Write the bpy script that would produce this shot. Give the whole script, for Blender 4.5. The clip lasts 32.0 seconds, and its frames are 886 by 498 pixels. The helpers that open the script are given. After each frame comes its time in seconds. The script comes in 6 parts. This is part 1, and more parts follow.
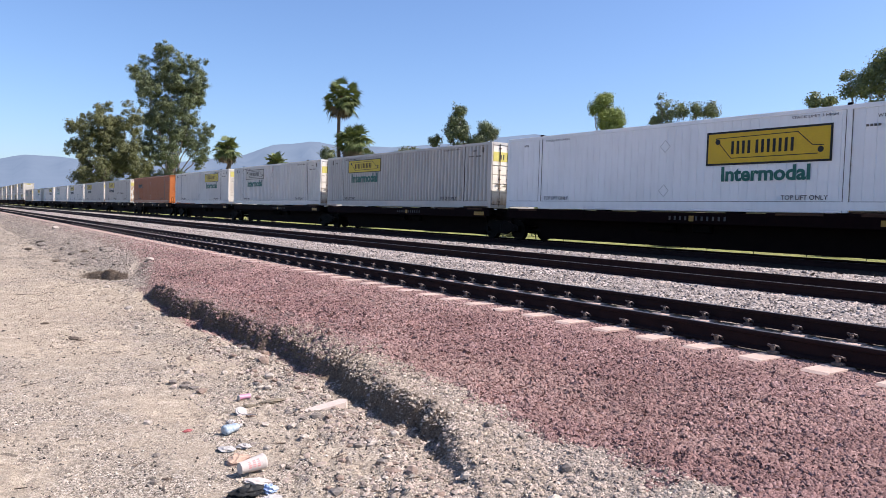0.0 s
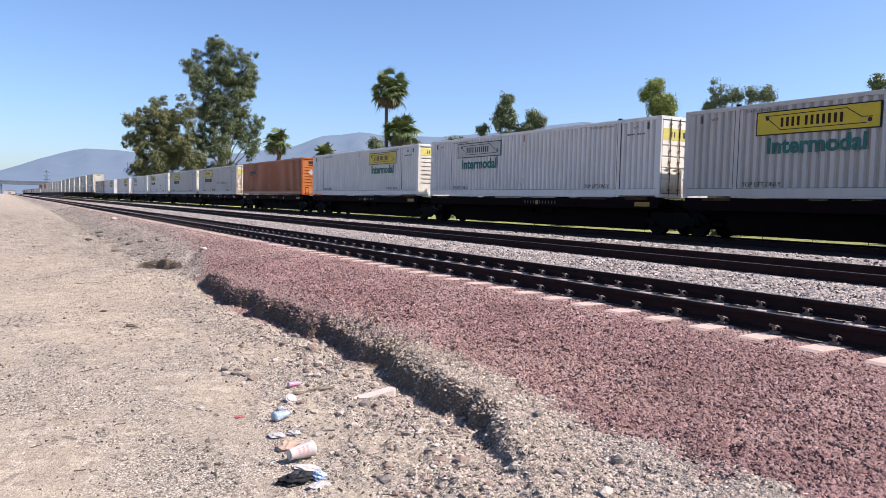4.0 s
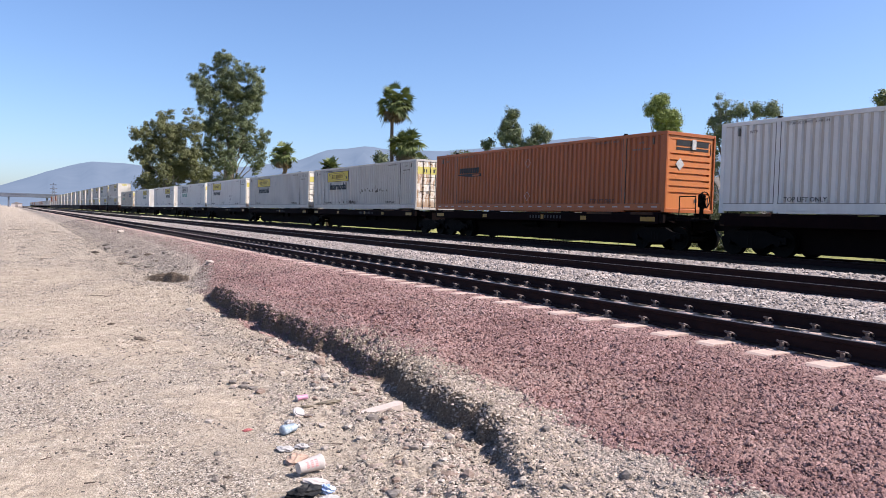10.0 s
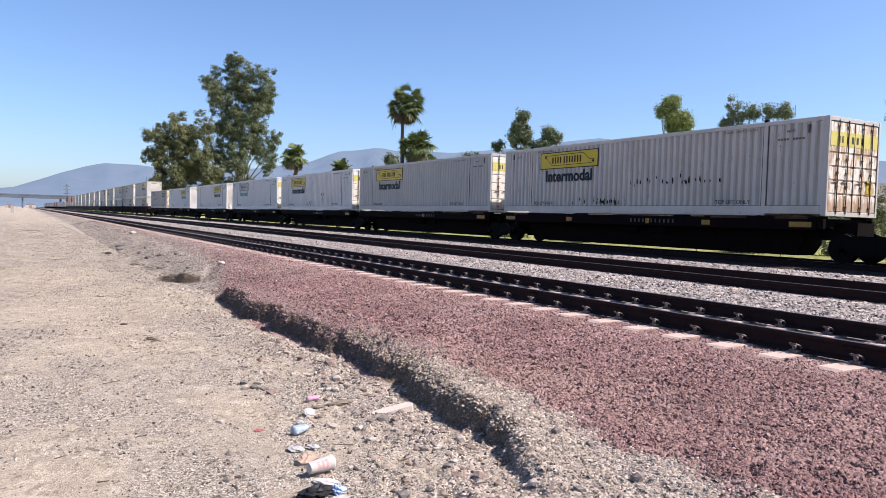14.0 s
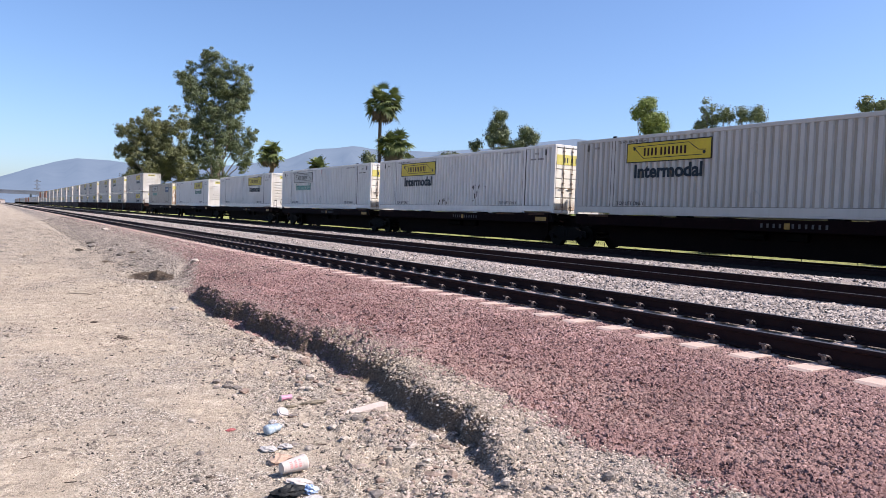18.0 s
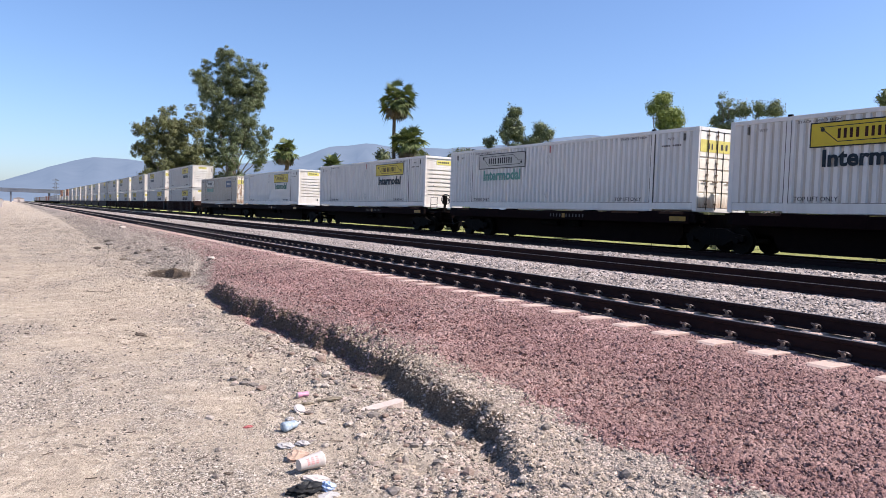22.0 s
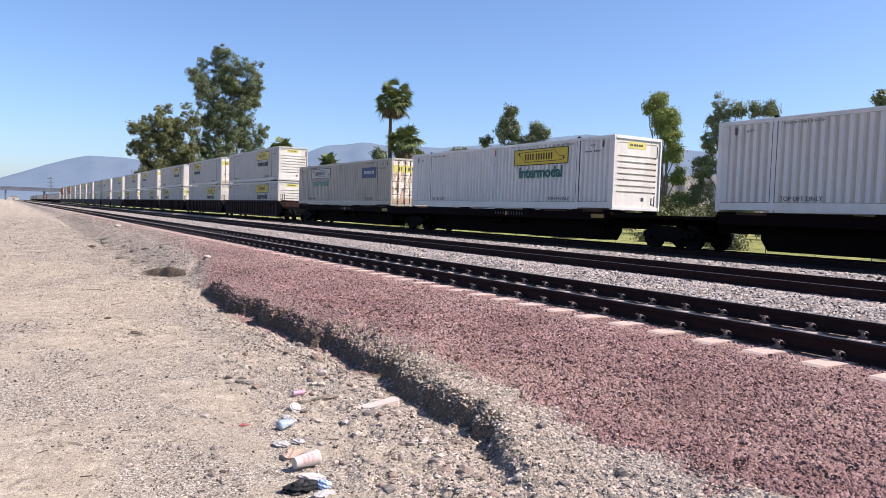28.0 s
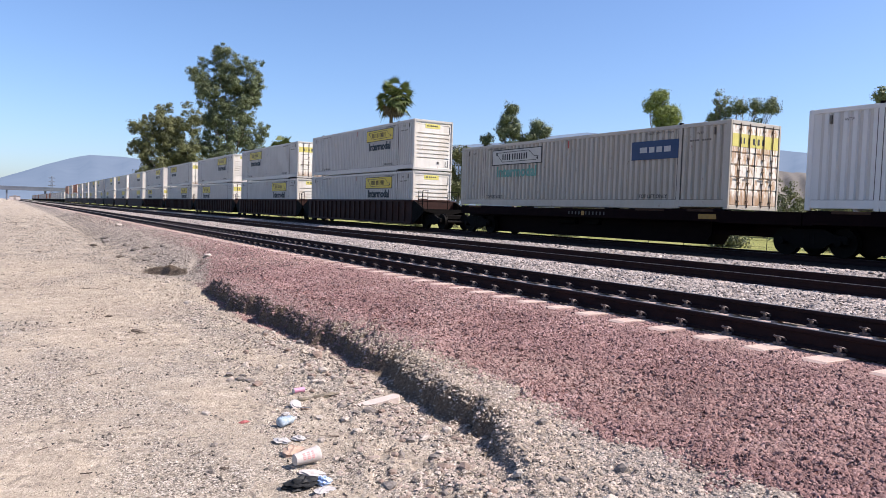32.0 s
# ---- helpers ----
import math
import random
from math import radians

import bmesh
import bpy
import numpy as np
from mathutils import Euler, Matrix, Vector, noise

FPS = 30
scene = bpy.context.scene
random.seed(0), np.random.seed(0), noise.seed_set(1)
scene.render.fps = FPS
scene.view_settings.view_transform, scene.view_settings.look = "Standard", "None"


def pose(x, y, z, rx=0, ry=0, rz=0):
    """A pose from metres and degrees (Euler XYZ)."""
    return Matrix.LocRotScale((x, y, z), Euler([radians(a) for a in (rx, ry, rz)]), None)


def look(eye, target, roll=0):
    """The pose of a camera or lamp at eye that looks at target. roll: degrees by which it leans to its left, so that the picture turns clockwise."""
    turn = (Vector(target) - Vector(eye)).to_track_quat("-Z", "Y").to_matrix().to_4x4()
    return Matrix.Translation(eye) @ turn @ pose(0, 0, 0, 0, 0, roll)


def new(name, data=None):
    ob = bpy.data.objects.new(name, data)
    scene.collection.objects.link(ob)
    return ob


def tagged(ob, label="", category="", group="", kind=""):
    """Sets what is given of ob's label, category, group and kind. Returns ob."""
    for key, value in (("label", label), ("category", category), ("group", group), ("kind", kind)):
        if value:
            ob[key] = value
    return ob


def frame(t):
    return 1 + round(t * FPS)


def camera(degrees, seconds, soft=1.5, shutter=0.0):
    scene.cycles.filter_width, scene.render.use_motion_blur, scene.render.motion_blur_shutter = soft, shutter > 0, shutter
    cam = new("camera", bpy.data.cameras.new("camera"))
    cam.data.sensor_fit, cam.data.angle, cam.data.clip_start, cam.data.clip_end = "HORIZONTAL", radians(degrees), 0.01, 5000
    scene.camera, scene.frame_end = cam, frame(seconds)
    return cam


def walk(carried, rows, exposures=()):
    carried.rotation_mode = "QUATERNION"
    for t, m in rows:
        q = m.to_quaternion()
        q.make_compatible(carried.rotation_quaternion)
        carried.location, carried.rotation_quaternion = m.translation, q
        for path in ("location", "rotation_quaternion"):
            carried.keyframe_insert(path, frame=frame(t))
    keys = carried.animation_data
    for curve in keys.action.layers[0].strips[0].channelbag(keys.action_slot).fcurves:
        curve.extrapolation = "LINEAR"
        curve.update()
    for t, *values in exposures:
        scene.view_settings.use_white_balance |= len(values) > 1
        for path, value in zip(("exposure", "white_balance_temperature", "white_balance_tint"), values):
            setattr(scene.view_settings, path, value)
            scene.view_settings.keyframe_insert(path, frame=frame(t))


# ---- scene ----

# camera: held in the hand, nearly still; x across the tracks, y along them, z = 0 at the rail tops
cam = camera(62.7, 32.0, soft=0.4)
PATH = [
    (0, 0.012, -0.030, 1.056, -34.94, -2.74, 1.67),
    (0.5, 0.010, -0.027, 1.051, -34.76, -2.57, 1.70),
    (1, 0.009, -0.020, 1.049, -34.33, -2.49, 1.70),
    (1.5, 0.012, -0.022, 1.050, -33.58, -2.40, 1.65),
    (2, 0.020, -0.018, 1.049, -32.72, -2.22, 1.74),
    (2.5, 0.035, -0.028, 1.034, -31.72, -2.39, 2.03),
    (3, 0.059, -0.017, 1.020, -30.93, -2.96, 1.84),
    (3.5, 0.054, 0.012, 1.040, -30.96, -3.52, 1.42),
    (5.5, 0.012, 0.016, 1.039, -31.49, -3.72, 1.34),
    (6, 0.012, 0.015, 1.041, -30.73, -3.13, 1.42),
    (6.5, 0.003, 0.012, 1.045, -30.19, -2.75, 1.42),
    (7, -0.003, 0.018, 1.045, -30.00, -2.56, 1.53),
    (7.5, -0.015, 0.011, 1.042, -30.13, -2.34, 1.80),
    (8, -0.015, 0.004, 1.047, -30.34, -2.13, 1.78),
    (8.5, -0.012, 0.005, 1.044, -30.62, -2.09, 1.59),
    (9, -0.001, -0.003, 1.050, -30.88, -2.28, 1.38),
    (9.5, -0.000, -0.001, 1.047, -30.98, -2.44, 1.45),
    (10, 0.001, 0.001, 1.046, -30.82, -2.57, 1.50),
    (10.5, -0.001, -0.008, 1.048, -30.61, -2.63, 1.67),
    (11, -0.006, -0.009, 1.047, -30.44, -2.66, 1.72),
    (11.5, -0.007, -0.004, 1.046, -30.24, -2.69, 1.65),
    (12, -0.008, 0.000, 1.045, -29.96, -2.77, 1.63),
    (12.5, -0.005, -0.002, 1.043, -29.68, -2.83, 1.64),
    (13, -0.010, -0.005, 1.047, -29.57, -2.72, 1.72),
    (13.5, -0.010, -0.006, 1.051, -29.68, -2.57, 1.73),
    (14, -0.006, -0.002, 1.044, -30.01, -2.46, 1.59),
    (14.5, 0.003, -0.002, 1.052, -30.51, -2.35, 1.41),
    (15, 0.000, -0.014, 1.049, -31.07, -2.14, 1.28),
    (15.5, -0.000, -0.016, 1.049, -31.43, -2.02, 1.40),
    (17.5, 0.005, -0.008, 1.045, -31.70, -2.33, 2.11),
    (18, 0.006, -0.006, 1.047, -31.82, -2.48, 2.07),
    (18.5, 0.010, -0.000, 1.048, -31.86, -2.70, 2.06),
    (19, 0.003, 0.007, 1.041, -31.73, -2.96, 2.08),
    (19.5, 0.001, 0.012, 1.037, -31.41, -3.02, 2.03),
    (20, -0.003, 0.001, 1.045, -31.04, -2.84, 1.90),
    (20.5, -0.004, -0.004, 1.046, -30.70, -2.72, 1.78),
    (21, -0.001, 0.002, 1.045, -30.51, -2.73, 1.75),
    (21.5, 0.004, 0.000, 1.048, -30.47, -2.76, 1.70),
    (22, -0.000, -0.000, 1.050, -30.69, -2.77, 1.82),
    (22.5, 0.003, 0.004, 1.046, -30.94, -2.86, 2.05),
    (23, -0.001, 0.010, 1.039, -31.08, -2.98, 2.17),
    (23.5, -0.008, 0.026, 1.027, -31.31, -2.95, 2.19),
    (24, -0.018, 0.026, 1.027, -31.56, -2.79, 1.99),
    (24.5, -0.025, 0.026, 1.030, -31.61, -2.63, 1.84),
    (25, -0.013, -0.003, 1.039, -31.41, -2.58, 1.89),
    (25.5, -0.008, -0.006, 1.042, -31.40, -2.63, 2.05),
    (27.5, -0.005, -0.005, 1.040, -31.30, -2.75, 2.21),
    (28, 0.000, -0.001, 1.043, -30.99, -2.82, 1.93),
    (28.5, -0.000, -0.007, 1.048, -30.71, -2.63, 1.66),
    (29, 0.000, -0.021, 1.051, -30.32, -2.40, 1.60),
    (29.5, -0.000, -0.019, 1.046, -30.13, -2.35, 1.62),
    (30, 0.002, -0.006, 1.048, -30.27, -2.50, 1.57),
    (30.5, 0.007, 0.009, 1.041, -30.65, -2.76, 1.51),
    (31, 0.014, 0.010, 1.040, -30.98, -2.96, 1.49),
    (31.5, 0.024, 0.007, 1.035, -31.02, -3.07, 1.54),
    (32, 0.010, 0.001, 1.028, -30.92, -2.94, 1.79),
]
walk(cam, [(t, pose(x, y, z, 90 + pitch, -roll, yaw)) for t, x, y, z, yaw, pitch, roll in PATH],
     exposures=[(0.0, 0.70, 6380, 17), (32.0, 0.70, 6380, 17)])

# light: clear sky, high sun beyond the train and behind the camera
SUN_DIR = Vector((0.78, -0.58, 1.0)).normalized()
world = bpy.data.worlds.new("sky")
scene.world = world
world.use_nodes = True
wn = world.node_tree.nodes
sky = wn.new("ShaderNodeTexSky")
sky.sky_type, sky.sun_disc = "NISHITA", False
sky.sun_elevation = math.asin(SUN_DIR.z)
sky.sun_rotation = math.atan2(SUN_DIR.x, SUN_DIR.y)
sky.altitude, sky.air_density, sky.dust_density, sky.ozone_density = 300, 1.0, 1.2, 7.0
wn["Background"].inputs["Strength"].default_value = 0.114
world.node_tree.links.new(sky.outputs[0], wn["Background"].inputs["Color"])
sun_data = bpy.data.lights.new("sun", "SUN")
sun_data.energy, sun_data.angle, sun_data.color = 5.0, radians(0.53), (1.0, 0.94, 0.86)
sun = new("sun", sun_data)
sun.matrix_world = look(SUN_DIR * 50, (0, 0, 0))

# ---- helpers of this scene ----
XC = 21.3          # centre line of the train's track
SPEED = 6.0        # m/s, towards the camera
TZ = 0.24          # height from which the train's cars are measured
RZ = 0.05          # rail top of the train's track


def part(name, mesh, material, parent=None, label="", m=None):
    """One mesh object under a thing or a part. mesh: a Mesh, or a Build."""
    if isinstance(mesh, Build):
        mesh = mesh.mesh(name)
    if material is not None and not mesh.materials:
        mesh.materials.append(material)
    ob = new(name, mesh)
    if parent is not None:
        ob.parent = parent
    if m is not None:
        ob.matrix_basis = m
    if label:
        tagged(ob, label)
    return ob


def thing(name, m, label, category, group="", kind=""):
    ob = new(name)
    ob.empty_display_size = 0.3
    ob.matrix_basis = m
    return tagged(ob, label, category, group, kind)


class Build:
    """Collects boxes, prisms and sheets into one mesh."""

    def __init__(self):
        self.v, self.f, self.smooth = [], [], False

    def add(self, verts, faces):
        n = len(self.v)
        self.v += [tuple(p) for p in verts]
        self.f += [tuple(i + n for i in f) for f in faces]
        return self

    def box(self, x0, x1, y0, y1, z0, z1, c=0.0):
        """A box; with c, its long edges are cut by c."""
        if c <= 0:
            v = [(x, y, z) for z in (z0, z1) for y in (y0, y1) for x in (x0, x1)]
            return self.add(v, [(0, 2, 3, 1), (4, 5, 7, 6), (0, 1, 5, 4), (2, 6, 7, 3), (0, 4, 6, 2), (1, 3, 7, 5)])
        bm = bmesh.new()
        bmesh.ops.create_cube(bm, size=1.0, matrix=Matrix.LocRotScale(((x0 + x1) / 2, (y0 + y1) / 2, (z0 + z1) / 2), None, (x1 - x0, y1 - y0, z1 - z0)))
        bmesh.ops.bevel(bm, geom=bm.edges[:], offset=c, segments=1, affect="EDGES")
        return self.take(bm)

    def take(self, bm):
        bm.verts.index_update()
        self.add([v.co for v in bm.verts], [[v.index for v in f.verts] for f in bm.faces])
        bm.free()
        return self

    def prism(self, profile, axis, a, b, cap=True):
        """A closed profile of two coordinates swept along an axis from a to b."""
        def at(p, s):
            return (s, p[0], p[1]) if axis == "x" else (p[0], s, p[1]) if axis == "y" else (p[0], p[1], s)
        n = len(profile)
        v = [at(p, a) for p in profile] + [at(p, b) for p in profile]
        f = [(i, (i + 1) % n, n + (i + 1) % n, n + i) for i in range(n)]
        if cap:
            f += [tuple(reversed(range(n))), tuple(range(n, 2 * n))]
        return self.add(v, f)

    def tube(self, p, q, r0, r1=None, n=8, cap=True):
        p, q = Vector(p), Vector(q)
        r1 = r0 if r1 is None else r1
        t = (q - p).to_track_quat("Z", "Y").to_matrix()
        ring = [Vector((math.cos(2 * math.pi * i / n), math.sin(2 * math.pi * i / n), 0)) for i in range(n)]
        v = [p + t @ (c * r0) for c in ring] + [q + t @ (c * r1) for c in ring]
        f = [(i, (i + 1) % n, n + (i + 1) % n, n + i) for i in range(n)]
        if cap:
            f += [tuple(reversed(range(n))), tuple(range(n, 2 * n))]
        return self.add(v, f)

    def mesh(self, name="mesh", smooth=False):
        me = bpy.data.meshes.new(name)
        me.from_pydata(self.v, [], self.f)
        if smooth or self.smooth:
            me.shade_smooth()
        me.update()
        return me


def fast_mesh(name, verts, faces, smooth=False):
    """A mesh from numpy arrays: verts (n, 3), faces (m, k)."""
    me = bpy.data.meshes.new(name)
    n, (m, k) = len(verts), faces.shape
    me.vertices.add(n)
    me.vertices.foreach_set("co", np.ascontiguousarray(verts, np.float32).ravel())
    me.loops.add(m * k)
    me.loops.foreach_set("vertex_index", np.ascontiguousarray(faces, np.int32).ravel())
    me.polygons.add(m)
    me.polygons.foreach_set("loop_start", np.arange(0, m * k, k, dtype=np.int32))
    me.update(calc_edges=True)
    if smooth:
        me.shade_smooth()
    else:
        me.shade_flat()
    return me


# ---- materials ----
class Nodes:
    def __init__(self, name):
        self.m = bpy.data.materials.new(name)
        self.m.use_nodes = True
        self.t = self.m.node_tree
        self.b = self.t.nodes["Principled BSDF"]
        self.co = self.t.nodes.new("ShaderNodeTexCoord").outputs["Object"]

    def link(self, a, b):
        self.t.links.new(a, b)

    def noise(self, scale, detail=4.0, rough=0.6, co=None, stretch=None):
        n = self.t.nodes.new("ShaderNodeTexNoise")
        n.inputs["Scale"].default_value, n.inputs["Detail"].default_value, n.inputs["Roughness"].default_value = scale, detail, rough
        src = co or self.co
        if stretch:
            mp = self.t.nodes.new("ShaderNodeMapping")
            mp.inputs["Scale"].default_value = stretch
            self.link(src, mp.inputs["Vector"])
            src = mp.outputs[0]
        self.link(src, n.inputs["Vector"])
        return n.outputs["Fac"]

    def voronoi(self, scale, out="Distance", feature="F1"):
        n = self.t.nodes.new("ShaderNodeTexVoronoi")
        n.feature = feature
        n.inputs["Scale"].default_value = scale
        self.link(self.co, n.inputs["Vector"])
        return n.outputs[out]

    def ramp(self, fac, stops):
        r = self.t.nodes.new("ShaderNodeValToRGB")
        e = r.color_ramp.elements
        while len(e) < len(stops):
            e.new(0.5)
        for k, (p, c) in zip(e, stops):
            k.position = p
            k.color = (*c, 1) if len(c) == 3 else c
        self.link(fac, r.inputs[0])
        return r.outputs[0]

    def mix(self, fac, a, b, mode="MIX"):
        n = self.t.nodes.new("ShaderNodeMix")
        n.data_type, n.blend_type = "RGBA", mode
        for s, v in ((n.inputs[0], fac), (n.inputs[6], a), (n.inputs[7], b)):
            if isinstance(v, (int, float)):
                s.default_value = v
            elif isinstance(v, tuple):
                s.default_value = (*v, 1)
            else:
                self.link(v, s)
        return n.outputs[2]

    def math(self, op, a, b=0.0):
        n = self.t.nodes.new("ShaderNodeMath")
        n.operation = op
        for s, v in zip(n.inputs, (a, b)):
            if isinstance(v, (int, float)):
                s.default_value = v
            else:
                self.link(v, s)
        return n.outputs[0]

    def attr(self, name):
        n = self.t.nodes.new("ShaderNodeAttribute")
        n.attribute_name = name
        return n.outputs["Fac"]

    def random(self):
        return self.t.nodes.new("ShaderNodeObjectInfo").outputs["Random"]

    def island(self):
        return self.t.nodes.new("ShaderNodeNewGeometry").outputs["Random Per Island"]

    def bump(self, height, strength=0.3, dist=0.02):
        n = self.t.nodes.new("ShaderNodeBump")
        n.inputs["Strength"].default_value, n.inputs["Distance"].default_value = strength, dist
        self.link(height, n.inputs["Height"])
        self.link(n.outputs[0], self.b.inputs["Normal"])

    def done(self, colour=None, rough=0.7, metal=0.0, spec=0.5):
        i = self.b.inputs
        if isinstance(colour, tuple):
            i["Base Color"].default_value = (*colour, 1)
        elif colour is not None:
            self.link(colour, i["Base Color"])
        if isinstance(rough, (int, float)):
            i["Roughness"].default_value = rough
        else:
            self.link(rough, i["Roughness"])
        i["Metallic"].default_value = metal
        i["Specular IOR Level"].default_value = spec
        return self.m


def grainy(name, a, b, scale=6.0, rough=0.7, metal=0.0, bump=0.2, fine=60.0, spec=0.4):
    """A surface that wanders between two colours at two scales."""
    n = Nodes(name)
    if max(b) < 0.02:
        spec = 0.04
    elif max(b) < 0.1:
        spec = 0.15
    big, small = n.noise(scale, 5), n.noise(fine, 3)
    c = n.mix(n.ramp(big, [(0.35, (0, 0, 0)), (0.65, (1, 1, 1))]), a, b)
    c = n.mix(0.35, c, n.ramp(small, [(0.3, tuple(0.55 * v for v in a)), (0.7, tuple(min(1, 1.25 * v) for v in b))]))
    if bump:
        n.bump(small, bump, 0.01)
    return n.done(c, rough, metal, spec)


def paint(name, colour, dirt, rust=0.0, rough=0.45):
    """Weathered container paint: streaks down the wall, stains and a few rust spots."""
    n = Nodes(name)
    streak = n.noise(2.2, 5, 0.65, stretch=(1.0, 1.6, 0.12))
    blot = n.noise(0.7, 4)
    c = n.mix(n.math("MULTIPLY", n.ramp(streak, [(0.45, (0, 0, 0)), (0.75, (1, 1, 1))]), 0.45), colour, dirt)
    c = n.mix(n.math("MULTIPLY", n.ramp(blot, [(0.45, (0, 0, 0)), (0.7, (1, 1, 1))]), 0.35), c, dirt)
    if rust:
        spots = n.ramp(n.noise(5.0, 6, 0.7, stretch=(1, 1, 0.5)), [(0.66 - 0.05 * rust, (0, 0, 0)), (0.72, (1, 1, 1))])
        c = n.mix(n.math("MULTIPLY", spots, 0.8), c, (0.13, 0.06, 0.03))
    n.bump(n.noise(3.0, 2), 0.08, 0.02)
    return n.done(c, rough, 0.0, 0.4)


M = {}
M["white"] = paint("white_paint", (0.485, 0.455, 0.41), (0.37, 0.34, 0.295))
M["white_bright"] = paint("bright_white_paint", (0.68, 0.645, 0.59), (0.52, 0.48, 0.425))
M["white_clean"] = paint("clean_white_paint", (0.67, 0.645, 0.595), (0.55, 0.52, 0.465))
# groove paints: tan dust on the whites, and recess shade put into the colour
M["white_clean_groove"] = paint("dusty_shaded_clean_groove", (0.54, 0.505, 0.445), (0.44, 0.405, 0.345))
M["white_bright_groove"] = paint("dusty_shaded_bright_groove", (0.49, 0.435, 0.36), (0.38, 0.33, 0.265))
def door_paint(name, spot=0.60, rise=0.62, rust=0.5):
    """Door paint, with rust spots and grime risen from the sill."""
    n = Nodes(name)
    sep = n.t.nodes.new("ShaderNodeSeparateXYZ")
    n.link(n.co, sep.inputs[0])
    edge = n.math("ADD", sep.outputs[2], n.math("MULTIPLY", n.noise(3.0, 5, 0.7, stretch=(2.5, 1, 0.6)), 0.9))
    low = n.ramp(edge, [(rise, (1, 1, 1)), (rise + 0.38, (0, 0, 0))])
    spots = n.ramp(n.noise(4.0, 6, 0.7, stretch=(1.6, 1, 0.35)), [(spot, (0, 0, 0)), (spot + 0.1, (1, 1, 1))])
    c = n.mix(n.math("MULTIPLY", spots, rust), (0.74, 0.69, 0.60), (0.40, 0.22, 0.09))
    c = n.mix(n.math("MULTIPLY", low, 0.75), c, (0.36, 0.225, 0.13))
    return n.done(c, 0.6, 0, 0.3)


M["door"] = door_paint("door_paint")
M["door_rusty"] = door_paint("rusty_door_paint", 0.47, 0.85, 0.85)
M["white_new"] = paint("fresh_white_paint", (0.82, 0.82, 0.80), (0.68, 0.675, 0.65))
M["white_old"] = paint("stained_white_paint", (0.52, 0.48, 0.425), (0.36, 0.315, 0.26), 0.6)
M["orange"] = paint("orange_paint", (0.35, 0.088, 0.016), (0.235, 0.062, 0.017), 0.35)
M["white_groove"] = paint("dusty_shaded_white_groove", (0.335, 0.295, 0.24), (0.25, 0.215, 0.17))
M["white_new_groove"] = paint("dusty_shaded_fresh_groove", (0.78, 0.775, 0.75), (0.64, 0.63, 0.60))
M["white_old_groove"] = paint("dusty_shaded_stained_groove", (0.37, 0.325, 0.27), (0.25, 0.21, 0.165), 0.6)
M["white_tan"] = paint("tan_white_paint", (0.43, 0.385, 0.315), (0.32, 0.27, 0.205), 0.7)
M["white_tan_groove"] = paint("dusty_shaded_tan_groove", (0.29, 0.245, 0.185), (0.22, 0.18, 0.13), 0.7)
# brighter copy of the orange: sunlight on the nose put into the paint
M["orange_nose"] = paint("sunlit_orange_nose", (0.52, 0.165, 0.04), (0.38, 0.12, 0.035), 0.3)
M["orange_groove"] = paint("shaded_orange_groove", (0.24, 0.055, 0.012), (0.16, 0.041, 0.013), 0.3)
M["yellow"] = grainy("yellow_decal", (0.64, 0.41, 0.005), (0.55, 0.35, 0.006), 3, 0.45, 0, 0)
M["faded_board"] = grainy("faded_board", (0.50, 0.48, 0.42), (0.42, 0.40, 0.35), 3, 0.5, 0, 0)
M["black"] = grainy("black_decal", (0.02, 0.02, 0.02), (0.035, 0.035, 0.035), 3, 0.5, 0, 0)
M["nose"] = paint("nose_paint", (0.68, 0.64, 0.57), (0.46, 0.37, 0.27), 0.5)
M["sill"] = grainy("red_brown_sill", (0.006, 0.0030, 0.0030), (0.011, 0.0045, 0.0045), 3, 0.75, 0, 0.2)
# dark seams and slots, and the painted shade line over the bottom rail
M["seam"] = grainy("seam_and_shade", (0.10, 0.085, 0.07), (0.17, 0.15, 0.125), 6, 0.7, 0, 0)
M["deck_rust"] = grainy("rusty_deck", (0.10, 0.055, 0.03), (0.04, 0.02, 0.014), 2.5, 0.8, 0, 0.2)
M["stencil"] = grainy("worn_black_stencil", (0.035, 0.035, 0.035), (0.09, 0.087, 0.085), 30, 0.6, 0, 0)
M["scar"] = grainy("rust_scar", (0.022, 0.014, 0.011), (0.05, 0.027, 0.018), 20, 0.9, 0, 0.2)
M["maroon"] = grainy("dark_red_decal", (0.035, 0.010, 0.006), (0.05, 0.015, 0.01), 3, 0.5, 0, 0)
M["navy"] = grainy("dark_letters", (0.012, 0.020, 0.028), (0.02, 0.03, 0.04), 3, 0.5, 0, 0)
M["lemon"] = grainy("lemon_decal", (0.61, 0.445, 0.010), (0.52, 0.375, 0.011), 3, 0.45, 0, 0)
M["pale_lemon"] = grainy("pale_lemon_decal", (0.66, 0.58, 0.16), (0.58, 0.50, 0.12), 3, 0.5, 0, 0)
M["red_tag"] = grainy("red_tag", (0.35, 0.03, 0.02), (0.42, 0.05, 0.03), 6, 0.5, 0, 0)
M["green"] = grainy("green_letters", (0.01, 0.10, 0.075), (0.015, 0.13, 0.10), 3, 0.5, 0, 0)
M["teal_faded"] = grainy("faded_green_letters", (0.08, 0.25, 0.19), (0.13, 0.31, 0.25), 3, 0.5, 0, 0)
M["blue"] = grainy("blue_decal", (0.010, 0.034, 0.09), (0.014, 0.04, 0.11), 3, 0.5, 0, 0)
M["steel_dark"] = grainy("dark_steel", (0.005, 0.0045, 0.004), (0.008, 0.0065, 0.006), 4, 0.7, 0.0, 0.2)
